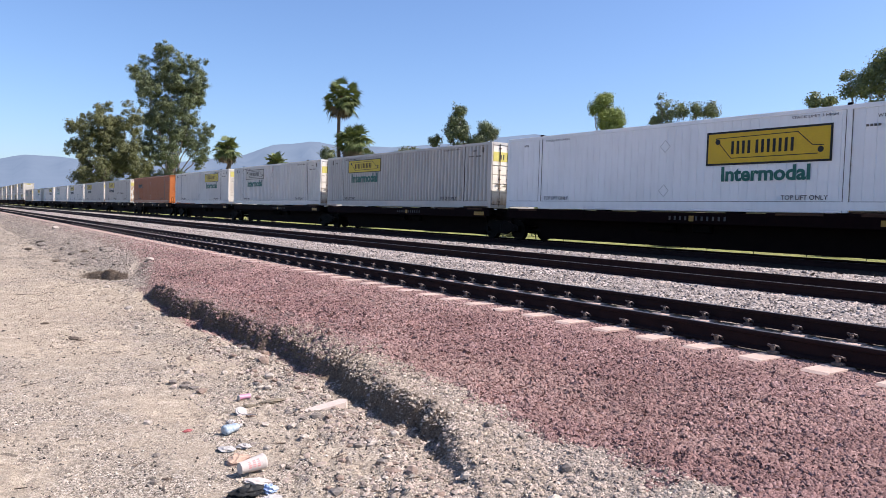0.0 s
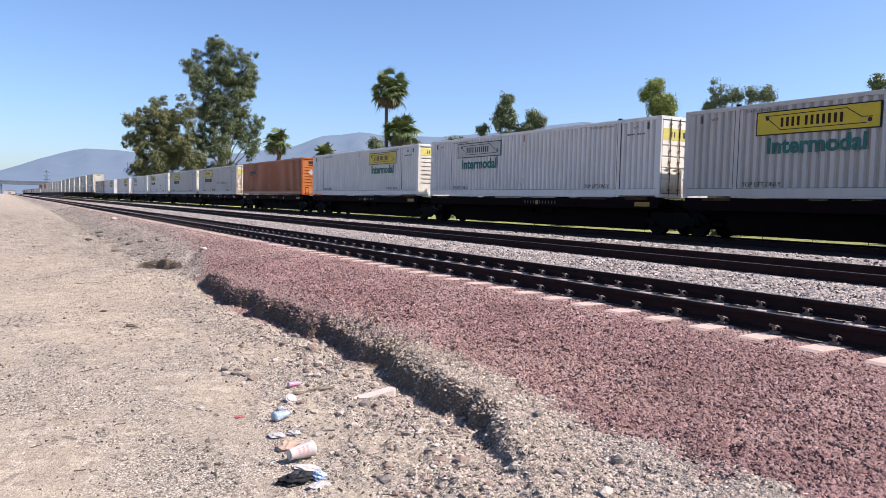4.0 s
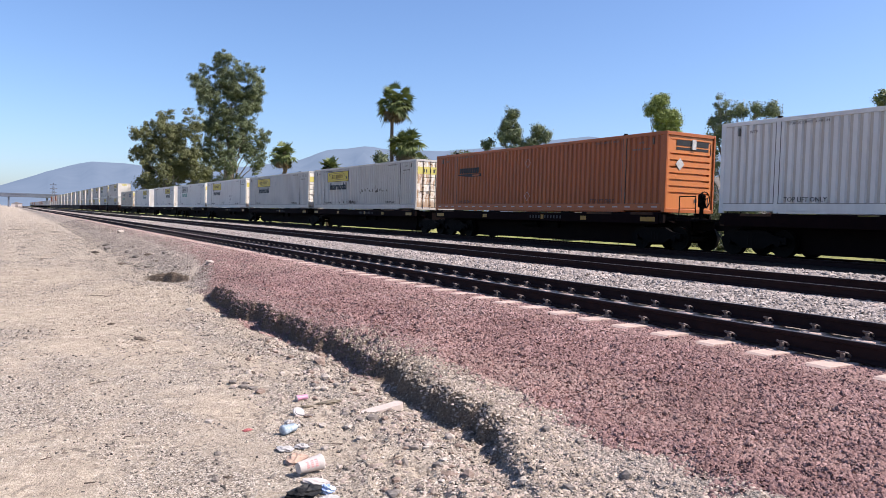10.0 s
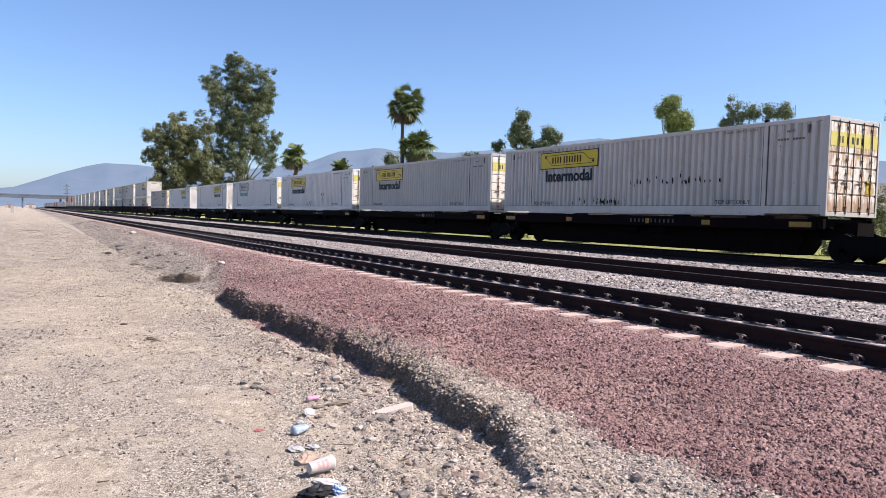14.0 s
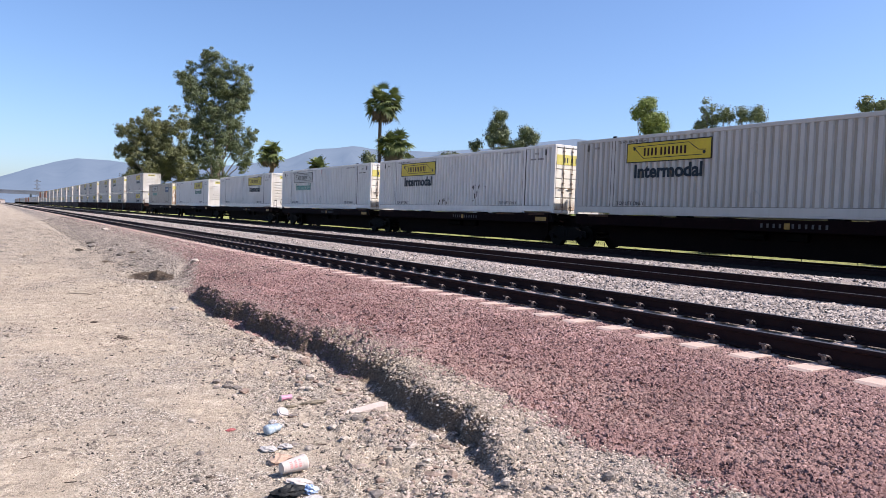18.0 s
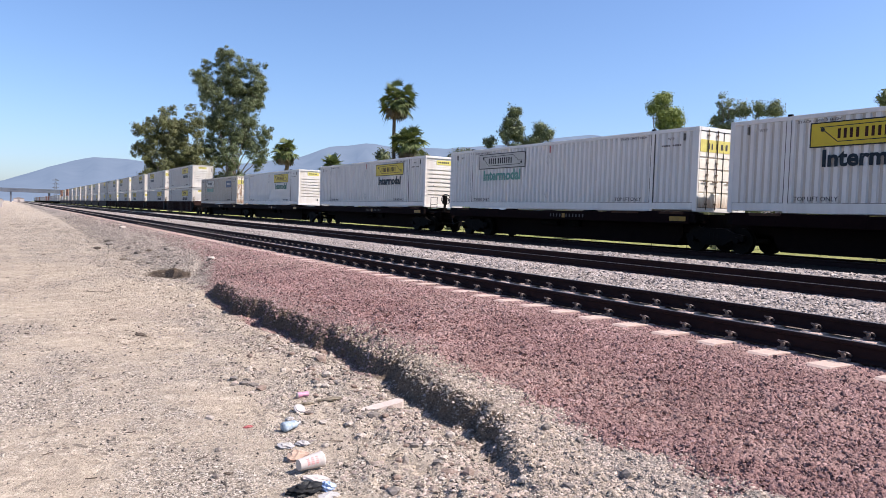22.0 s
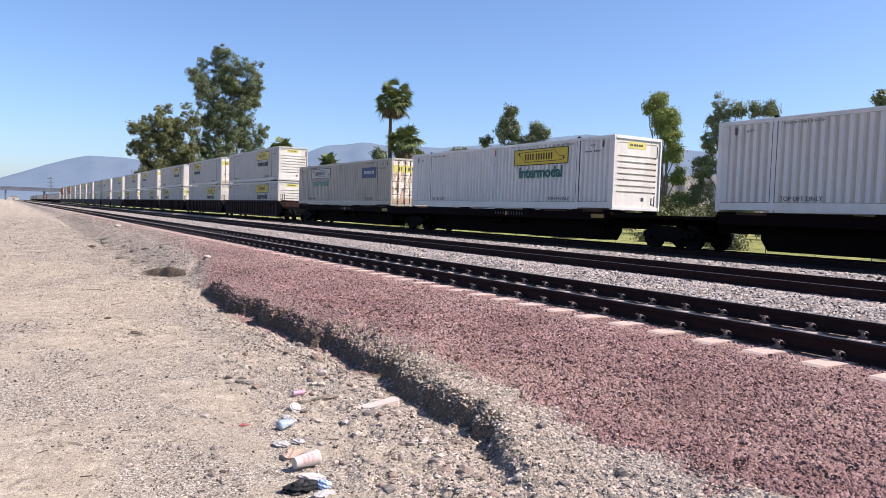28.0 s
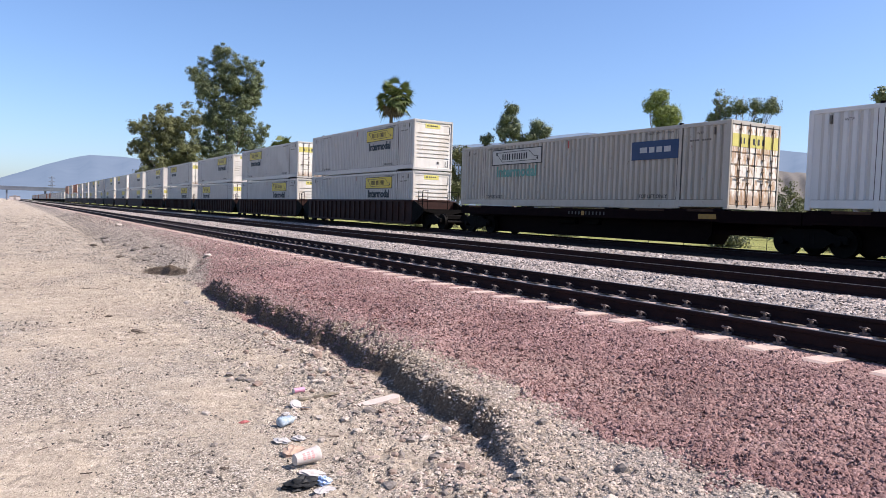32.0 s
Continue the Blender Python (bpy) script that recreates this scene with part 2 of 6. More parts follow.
M["car_brown"] = grainy("brown_car_paint", (0.006, 0.004, 0.0038), (0.010, 0.006, 0.0055), 3, 0.75, 0, 0.2)
M["well_brown"] = grainy("well_car_paint", (0.05, 0.021, 0.015), (0.026, 0.012, 0.009), 2, 0.7, 0, 0.2)
M["rod"] = grainy("rusty_rod", (0.05, 0.03, 0.02), (0.14, 0.085, 0.05), 5, 0.75, 0.0, 0.2)
M["wheel"] = grainy("wheel_steel", (0.005, 0.0045, 0.004), (0.009, 0.0075, 0.0065), 8, 0.6, 0.0, 0.1)
M["reflector"] = grainy("yellow_marker", (0.34, 0.18, 0.012), (0.22, 0.115, 0.012), 6, 0.4, 0, 0)
M["pale_marking"] = grainy("pale_marking", (0.5, 0.5, 0.47), (0.35, 0.34, 0.32), 6, 0.6, 0, 0)
M["dull_marking"] = grainy("dull_marking", (0.10, 0.096, 0.09), (0.06, 0.057, 0.054), 6, 0.6, 0, 0)
M["rubber"] = grainy("black_rubber", (0.02, 0.02, 0.02), (0.03, 0.03, 0.03), 6, 0.8, 0, 0.1)
M["rail_side"] = grainy("rusty_rail", (0.017, 0.008, 0.0085), (0.028, 0.013, 0.012), 5, 0.85, 0.0, 0.3, 90)
M["rail_top"] = grainy("worn_rail_head", (0.10, 0.085, 0.075), (0.15, 0.13, 0.12), 3, 0.5, 0.6, 0.05)
M["concrete"] = grainy("concrete_tie", (0.56, 0.41, 0.335), (0.47, 0.345, 0.28), 5, 0.9, 0, 0.3)
M["clip"] = grainy("clip_steel", (0.09, 0.068, 0.06), (0.14, 0.11, 0.10), 12, 0.6, 0.3, 0.1)


def gravel_material(name, tones, rough=0.9, patch=1.0):
    n = Nodes(name)
    c = n.ramp(n.island(), [(i / max(1, len(tones) - 1), t) for i, t in enumerate(tones)])
    c = n.mix(0.3, c, n.ramp(n.noise(70, 3), [(0.3, tuple(0.5 * v for v in tones[0])), (0.7, tuple(min(1, 1.3 * v) for v in tones[-1]))]))
    c = n.mix(n.math("MULTIPLY", n.ramp(n.noise(0.8, 5, 0.7), [(0.42, (0, 0, 0)), (0.62, (1, 1, 1))]), 0.3 * patch), c, tuple(0.6 * v for v in tones[1]))
    dust = n.math("MULTIPLY", n.ramp(n.noise(2.6, 5, 0.75), [(0.50, (0, 0, 0)), (0.68, (1, 1, 1))]), 0.3)
    if patch > 1:      # tan dust in broad drifts
        c = n.mix(n.math("MULTIPLY", n.ramp(n.noise(0.55, 4, 0.7, stretch=(1.0, 0.5, 1.0)), [(0.48, (0, 0, 0)), (0.66, (1, 1, 1))]), 0.4), c, (0.40, 0.285, 0.235))
    c = n.mix(dust, c, tuple(1.1 * v for v in tones[2]))
    c = n.mix(n.math("MULTIPLY", n.ramp(n.noise(14.0, 3, 0.7), [(0.40, (1, 1, 1)), (0.52, (0, 0, 0))]), 0.22), c, tuple(0.45 * v for v in tones[1]))
    c = n.mix(n.math("MULTIPLY", n.ramp(n.noise(22.0, 3, 0.7), [(0.55, (0, 0, 0)), (0.66, (1, 1, 1))]), 0.40), c, tuple(min(1.0, 1.15 * v) for v in tones[2]))
    n.bump(n.noise(120, 2), 0.3, 0.004)
    return n.done(c, rough, 0, 0.25)


M["red_stone"] = gravel_material("red_ballast", [(0.055, 0.026, 0.0245), (0.228, 0.122, 0.109), (0.338, 0.198, 0.177), (0.128, 0.066, 0.062), (0.47, 0.315, 0.293)], patch=1.9)
M["grey_stone"] = gravel_material("grey_gravel", [(0.09, 0.071, 0.058), (0.34, 0.27, 0.217), (0.51, 0.412, 0.336), (0.175, 0.14, 0.115), (0.71, 0.59, 0.49)])
M["pale_stone"] = gravel_material("pale_ballast", [(0.08, 0.067, 0.06), (0.27, 0.226, 0.202), (0.41, 0.348, 0.31), (0.145, 0.122, 0.109), (0.64, 0.557, 0.503)])
M["tan_stone"] = gravel_material("tan_pebbles", [(0.08, 0.068, 0.057), (0.33, 0.275, 0.215), (0.50, 0.42, 0.335), (0.14, 0.118, 0.10), (0.68, 0.59, 0.48)])

M["bank_ballast"] = gravel_material("bank_ballast", [(0.04, 0.026, 0.023), (0.15, 0.095, 0.085), (0.26, 0.175, 0.155), (0.08, 0.052, 0.047), (0.40, 0.30, 0.27)])
M["dark_stone"] = gravel_material("dark_pebbles", [(0.04, 0.034, 0.03), (0.10, 0.085, 0.072), (0.17, 0.145, 0.12), (0.07, 0.06, 0.05)])
M["brown_stone"] = gravel_material("brown_crumbs", [(0.05, 0.036, 0.026), (0.15, 0.108, 0.078), (0.26, 0.195, 0.145), (0.09, 0.066, 0.048)])
M["bank_stone"] = gravel_material("bank_stones", [(0.08, 0.063, 0.047), (0.27, 0.216, 0.163), (0.42, 0.342, 0.262), (0.15, 0.12, 0.091), (0.58, 0.485, 0.378)])
M["rubble"] = gravel_material("gully_rubble", [(0.05, 0.039, 0.032), (0.27, 0.205, 0.165), (0.46, 0.365, 0.30), (0.11, 0.084, 0.07), (0.64, 0.53, 0.45)])


def ground_material():
    """Packed tan dirt, with grey gravel, red ballast, track ballast and dry grass where the plan has them."""
    n = Nodes("ground")
    big, mid, fine = n.noise(0.45, 5, 0.65), n.noise(3.5, 5, 0.7), n.noise(45, 4, 0.7)
    cells = n.voronoi(38.0, "Color")
    cellv = n.t.nodes.new("ShaderNodeSeparateColor")
    n.link(cells, cellv.inputs[0])
    cv = cellv.outputs[0]
    dirt = n.ramp(mid, [(0.3, (0.46, 0.37, 0.27)), (0.5, (0.58, 0.478, 0.355)), (0.66, (0.70, 0.585, 0.445))])
    dirt = n.mix(n.ramp(big, [(0.45, (0, 0, 0)), (0.62, (0.7, 0.7, 0.7))]), dirt, (0.47, 0.375, 0.285))
    dirt = n.mix(n.ramp(n.noise(1.3, 6, 0.75), [(0.48, (0, 0, 0)), (0.57, (0.4, 0.4, 0.4))]), dirt, (0.36, 0.295, 0.225))
    dirt = n.mix(n.ramp(n.noise(7.0, 6, 0.8), [(0.53, (0, 0, 0)), (0.65, (0.45, 0.45, 0.45))]), dirt, (0.22, 0.18, 0.145))
    dirt = n.mix(0.4, dirt, n.ramp(fine, [(0.34, (0.10, 0.08, 0.06)), (0.5, (0.40, 0.325, 0.24)), (0.72, (0.62, 0.53, 0.41))]))
    grey = n.ramp(cv, [(0.0, (0.11, 0.093, 0.077)), (0.5, (0.32, 0.27, 0.225)), (1.0, (0.54, 0.47, 0.40))])
    grey = n.mix(0.35, grey, n.ramp(fine, [(0.3, (0.10, 0.09, 0.08)), (0.7, (0.45, 0.40, 0.34))]))
    red = n.ramp(cv, [(0.0, (0.05, 0.026, 0.022)), (0.5, (0.17, 0.091, 0.078)), (1.0, (0.33, 0.192, 0.165))])
    pale = n.ramp(cv, [(0.0, (0.10, 0.083, 0.07)), (0.5, (0.26, 0.22, 0.19)), (1.0, (0.48, 0.41, 0.36))])
    grass = n.ramp(n.noise(0.25, 6, 0.7), [(0.3, (0.15, 0.165, 0.05)), (0.5, (0.28, 0.28, 0.09)), (0.7, (0.38, 0.345, 0.14))])
    grass = n.mix(0.3, grass, n.ramp(fine, [(0.3, (0.10, 0.12, 0.03)), (0.7, (0.48, 0.46, 0.2))]))
    chips = n.t.nodes.new("ShaderNodeSeparateColor")
    n.link(n.voronoi(105.0, "Color"), chips.inputs[0])
    speck = n.ramp(chips.outputs[0], [(0.0, (0.04, 0.034, 0.029)), (0.22, (0.13, 0.11, 0.09)), (0.5, (0.36, 0.30, 0.235)), (0.85, (0.60, 0.52, 0.43)), (1.0, (0.76, 0.69, 0.60))])
    loose = n.math("MULTIPLY", n.attr("speck"), n.ramp(n.noise(9.0, 4, 0.7), [(0.28, (0.3, 0.3, 0.3)), (0.62, (1, 1, 1))]))
    dark = n.t.nodes.new("ShaderNodeSeparateColor")
    n.link(n.voronoi(28.0, "Color"), dark.inputs[0])
    dirt = n.mix(n.math("MULTIPLY", n.ramp(n.noise(11.0, 4, 0.75), [(0.36, (1, 1, 1)), (0.47, (0, 0, 0))]), 0.5), dirt, (0.25, 0.20, 0.15))
    dirt = n.mix(n.math("MULTIPLY", n.ramp(n.noise(4.5, 5, 0.75), [(0.54, (0, 0, 0)), (0.62, (1, 1, 1))]), 0.5), dirt, (0.74, 0.63, 0.49))
    dirt = n.mix(loose, dirt, speck)
    dirt = n.mix(n.math("MULTIPLY", n.ramp(dark.outputs[2], [(0.78, (0, 0, 0)), (0.88, (1, 1, 1))]), n.ramp(n.noise(2.2, 4, 0.7), [(0.45, (0, 0, 0)), (0.6, (0.75, 0.75, 0.75))])), dirt, (0.14, 0.115, 0.095))
    grey = n.mix(0.55, grey, n.mix(0.35, speck, (0.22, 0.18, 0.145)))
    c = n.mix(n.attr("grey"), dirt, grey)
    c = n.mix(n.attr("red"), c, red)
    c = n.mix(n.attr("pale"), c, pale)
    # steep faces: brown earth, deepened with the shade that lies on them
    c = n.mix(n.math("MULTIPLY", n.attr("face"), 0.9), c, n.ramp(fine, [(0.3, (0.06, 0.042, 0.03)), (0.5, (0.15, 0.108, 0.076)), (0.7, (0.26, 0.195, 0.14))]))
    c = n.mix(n.attr("grass"), c, grass)
    # ground colour dimmed about the train, standing in for its shade
    c = n.mix(n.attr("train_shade"), c, n.ramp(mid, [(0.3, (0.014, 0.011, 0.009)), (0.7, (0.03, 0.024, 0.02))]))
    n.bump(n.math("ADD", n.math("ADD", fine, n.math("MULTIPLY", cv, 0.8)), n.math("MULTIPLY", chips.outputs[1], 0.5)), 1.0, 0.02)
    return n.done(c, 0.95, 0, 0.03)


M["ground"] = ground_material()

# ---- ground ----
def smooth(a, b, x):
    t = np.clip((x - a) / (b - a), 0, 1)
    return t * t * (3 - 2 * t)


BANK_Y = [0.0, 2.0, 3.4, 3.84, 4.1, 4.4, 4.6, 4.82, 5.0, 5.27, 5.72, 6.0, 6.31, 6.65, 7.0, 7.3, 7.88, 8.2, 8.36, 8.5, 8.75, 9.3, 9.9, 10.2, 10.45, 10.8, 11.3, 11.75, 11.95, 12.2, 13.0, 14.0, 14.5, 17.0, 23.0, 33.0, 70.0, 250.0]
BANK_X = [2.2, 2.35, 2.66, 2.86, 2.95, 3.08, 3.09, 3.15, 3.12, 3.15, 3.12, 3.17, 3.23, 3.30, 3.27, 3.26, 3.33, 3.39, 3.38, 3.22, 3.26, 3.28, 3.32, 3.20, 3.16, 3.30, 3.32, 3.14, 3.02, 3.26, 3.34, 3.38, 3.36, 3.35, 3.1, 3.2, 4.0, 4.6]
RNG = np.random.RandomState(7)
WAVES = [(RNG.uniform(0.15, 0.6), RNG.uniform(0, 6.3), RNG.uniform(0, 6.3)) for _ in range(8)]
FINE = [(RNG.uniform(2.0, 9.0), RNG.uniform(0, 6.3), RNG.uniform(0, 6.3)) for _ in range(14)]

ROUGH = [(RNG.uniform(12.0, 34.0), RNG.uniform(0, 6.3), RNG.uniform(0, 6.3)) for _ in range(9)]
ROUGH2 = [(RNG.uniform(5.0, 60.0), RNG.uniform(0, 6.3), RNG.uniform(0, 6.3)) for _ in range(9)]


def lumps(x, y, waves):
    return sum(np.sin(k * (x * math.cos(a) + y * math.sin(a)) + p) for k, a, p in waves) / len(waves)


def bank_x(y):
    """The foot of the washed-out bank beside the track."""
    return np.interp(y, BANK_Y, BANK_X) + 0.05 * np.sin(4.3 * y + 1) * np.sin(2.7 * y) * smooth(4, 7, y) + 0.032 * np.sin(13.0 * y) * np.sin(7.1 * y + 2)


def notch(x, y):
    """The small broken scarp past the end of the bank: a wedge of ground that rises behind two edges, and the hollow before it."""
    wob = 0.035 * lumps(x, y, FINE) + 0.02 * lumps(x, y, ROUGH)
    a = (x - 2.72) * 0.78 + (y - 18.75) * 0.63 + wob
    c = -(x - 3.66) * 0.96 + (y - 17.60) * 0.28 + wob
    along = np.clip(((x - 2.72) * 0.63 - (y - 18.75) * 0.78) / 1.37, 0, 1)
    inside = np.minimum(a, c)
    wedge = 0.24 * along ** 0.7 * smooth(0.0, 0.07, a) * smooth(-0.05, 0.55, c) * smooth(1.5, 0.25, inside)
    hollow = 0.10 * smooth(-0.55, -0.05, a) * smooth(0.05, -0.02, inside) * np.exp(-((along - 0.6) / 0.5) ** 2) * smooth(-0.5, 0.0, c)
    return wedge - hollow


def height(x, y):
    """The ground's height over the plan."""
    x, y = np.asarray(x, float), np.asarray(y, float)
    base = -0.62 + 0.05 * lumps(x, y, WAVES) + 0.018 * lumps(x, y, FINE)
    xb = bank_x(y)
    d = x - xb - 0.02 * smooth(2.4, 4, y) * smooth(15, 10, y)
    rough = lumps(x, y, ROUGH) * lumps(x + 3.1, y - 1.7, ROUGH2)
    base = base + rough * (0.05 + 0.13 * smooth(-1.7, -0.6, d)) * smooth(40, 15, y)
    step = smooth(14.8, 14.4, y) * (0.12 + 0.88 * smooth(3.0, 4.1, y))      # the bank is steep only near the camera
    crest = np.interp(y, [3.4, 3.9, 4.4, 5.0, 6.2], [-0.57, -0.54, -0.49, -0.43, -0.385]) + 0.03 * lumps(x * 1.7, y * 1.7, FINE) + (0.03 + 0.08 * smooth(6.5, 8.5, y)) * rough * smooth(16, 9, y)
    d = d + step * (0.05 * lumps(y * 3.0, x * 0.6 + y, FINE) + (0.05 + 0.15 * smooth(6.5, 8.5, y)) * rough)
    lean = 0.21 - 0.11 * smooth(8.2, 9.6, y) - 0.11 * smooth(6.3, 5.0, y)      # how far the face leans back
    low = 0.62 * smooth(0.0, 0.55 * lean, d) + 0.38 * smooth(0.3 * lean, 1.5 * lean, d)
    gentle = smooth(-0.15, 1.2, d)
    up = step * low + (1 - step) * gentle
    gully = -(0.06 + 0.02 * smooth(6, 9, y)) * np.exp(-((d + 0.10) / 0.18) ** 2) * step
    z = base + gully + (crest - base) * up
    # ballast shoulder rises from the crest to the tie ends
    z = np.where(d > 0.2, z + (-0.20 - crest) * smooth(0.0, 1.0, np.clip((x - xb - 0.25) / (6.0 - xb - 0.25), 0, 1)), z)
    prof_x = [6.05, 8.85, 10.2, 11.6, 12.42, 12.8, 13.7, 14.1, 14.7, 15.3, 16.1, 16.8, 18.0, 19.8, 22.9, 23.6, 24.5, 26.0, 30.0, 60.0]
    prof_z = [-0.205, -0.21, -0.36, -0.20, -0.20, -0.21, -0.21, -0.24, -0.19, -0.09, -0.01, -0.06, -0.13, RZ - 0.175, RZ - 0.175, -0.22, -0.45, -0.80, -0.95, -0.85]
    z = np.where(x > 6.05, np.interp(x, prof_x, prof_z) + 0.012 * lumps(x, y, FINE), z)
    # uneven shoulder
    z = z + (0.05 + 0.06 * smooth(5.0, 8.0, y)) * rough * (d > 0.3) * (x < 6.0) * smooth(24, 9, y) + 0.022 * lumps(x * 0.7, y * 0.7, FINE) * smooth(0.3, 0.8, d) * smooth(6.0, 5.4, x)
    near = (x > 1.5) & (x < 6) & (y > 15) & (y < 21)
    return np.where(near, z + notch(x, y), z)


def red_edge(y):
    return np.interp(y, [0, 2.4, 3.1, 3.7, 4.6, 5.6, 6.4, 7.1, 7.8, 8.7, 9.5, 11.1, 15, 19.5, 28.5, 34], [3.62, 3.64, 3.66, 3.62, 3.60, 3.56, 3.60, 3.60, 3.50, 3.30, 3.10, 2.95, 3.50, 4.35, 4.8, 4.9])


def gravel_patch(x, y):
    """Where loose gravel lies on the dirt: two drifts beside the path, and the floor of the gully."""
    wob = lumps(x * 1.6, y * 1.6, FINE)
    a = np.exp(-((x + 0.1) / 0.9) ** 2 - ((y - 7.0) / 1.3) ** 2)
    b = np.exp(-((x - 0.95) / 0.5) ** 2 - ((y - 4.4) / 0.9) ** 2)
    g = smooth(-1.5, -0.5, x - bank_x(y)) * smooth(11.5, 7.5, y)
    return smooth(0.2, 0.8, np.maximum(np.maximum(a, b), 0.75 * g) + 0.35 * wob)


def bare(x, y):
    """Smooth dusty patches swept free of stones."""
    wob = 0.5 * lumps(x * 1.3, y * 0.8, FINE)
    spots = ((0.1, 4.9, 0.55, 0.5), (1.25, 9.6, 0.8, 1.3), (2.45, 7.6, 0.35, 0.55), (1.0, 13.5, 1.6, 2.2), (2.3, 15.5, 0.6, 1.5), (0.0, 20.0, 2.0, 3.0), (1.6, 6.1, 0.25, 0.5), (2.35, 4.3, 0.22, 0.4), (2.6, 5.1, 0.2, 0.25))
    return np.clip(sum(np.exp(-(((x - a) / c) ** 2 + ((y - b) / e) ** 2)) for a, b, c, e in spots) * 1.25 + wob * 0.45, 0, 1)


def stony(x, y):
    """How thickly small stones lie on the dirt, from bare dusty patches to gravel."""
    n = lumps(x * 0.9 + 2, y * 0.55, FINE) + 0.7 * lumps(x * 2.6, y * 1.7 + 1, FINE) + 0.4 * lumps(x * 0.25, y * 0.2, ROUGH)
    return np.maximum((0.30 + 0.70 * smooth(-0.15, 0.30, n)) * (1 - 0.95 * smooth(0.25, 0.7, bare(x, y))), gravel_patch(x, y) * (1 - 0.6 * smooth(0.4, 0.8, bare(x, y))))


def masks(x, y):
    wob = 0.30 * lumps(x * 2, y * 2, FINE) + 0.15 * lumps(x * 5, y * 5, FINE)
    red = smooth(-0.12, 0.18 + 0.5 * smooth(14, 24, y), x - red_edge(y) + wob * (1 + smooth(14, 24, y))) * (x < 6.7) * (0.08 + 0.92 * smooth(29, 11, y + 8 * wob))
    grey = smooth(-0.12, 0.12 + 0.5 * smooth(14, 30, y), x - bank_x(y) - 0.05 + wob * (1 + 1.8 * smooth(10, 30, y))) * (x < 8.9)
    speck = np.clip(0.05 + 0.95 * stony(x, y), 0, 0.95)
    pale = smooth(8.3, 8.9, x) * smooth(25.5, 24.0, x)
    grass = smooth(24.5, 27.5, x + wob)
    # under the train and to both sides: its shade put into the ground colour
    train_shade = np.maximum(smooth(22.6, 23.2, x) * smooth(27.5, 26.0, x), 0.85 * smooth(16.5, 17.2, x) * smooth(24.0, 23.0, x))
    # bank and scarp faces, where bare earth also carries painted shade
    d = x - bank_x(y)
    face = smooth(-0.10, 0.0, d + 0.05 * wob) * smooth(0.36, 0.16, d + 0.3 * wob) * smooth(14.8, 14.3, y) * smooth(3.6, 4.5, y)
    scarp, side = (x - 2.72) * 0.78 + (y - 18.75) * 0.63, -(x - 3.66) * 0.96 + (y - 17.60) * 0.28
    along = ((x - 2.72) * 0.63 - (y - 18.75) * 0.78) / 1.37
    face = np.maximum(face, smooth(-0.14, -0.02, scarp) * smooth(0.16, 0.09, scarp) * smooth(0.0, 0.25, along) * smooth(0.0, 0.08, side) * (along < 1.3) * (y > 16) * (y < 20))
    return red * (1 - 0.6 * face), grey, pale, grass, train_shade, speck, face


def spaced(*stops):
    """Coordinates with a step that changes from stretch to stretch: (from, to, step)."""
    out = []
    for a, b, s in stops:
        out += list(np.arange(a, b, s))
    return np.array(out + [stops[-1][1]])


gx = spaced((-4000, -400, 400), (-400, -40, 40), (-40, -4, 3), (-4, -0.6, 0.2), (-0.6, 3.9, 0.025), (3.9, 6.1, 0.06), (6.1, 9, 0.12), (9, 26, 0.3), (26, 60, 2), (60, 400, 30), (400, 4000, 400))
gy = spaced((-300, -20, 40), (-20, 1, 1.0), (1, 2.2, 0.1), (2.2, 9, 0.036), (9, 20, 0.08), (20, 45, 0.4), (45, 120, 2.5), (120, 500, 20), (500, 4400, 300))
X, Y = np.meshgrid(gx, gy)
Z = height(X, Y)
idx = np.arange(X.size).reshape(X.shape)
quads = np.stack([idx[:-1, :-1], idx[:-1, 1:], idx[1:, 1:], idx[1:, :-1]], -1).reshape(-1, 4)
ground_mesh = fast_mesh("ground", np.stack([X, Y, Z], -1).reshape(-1, 3), quads, True)
for key, values in zip(("red", "grey", "pale", "grass", "train_shade", "speck", "face"), masks(X.ravel(), Y.ravel())):
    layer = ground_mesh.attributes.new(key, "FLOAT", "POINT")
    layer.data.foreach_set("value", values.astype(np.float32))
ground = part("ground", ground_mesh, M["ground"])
tagged(ground, "pale dry dirt with gravel, a washed-out bank and ballast", "ground", kind="structure")

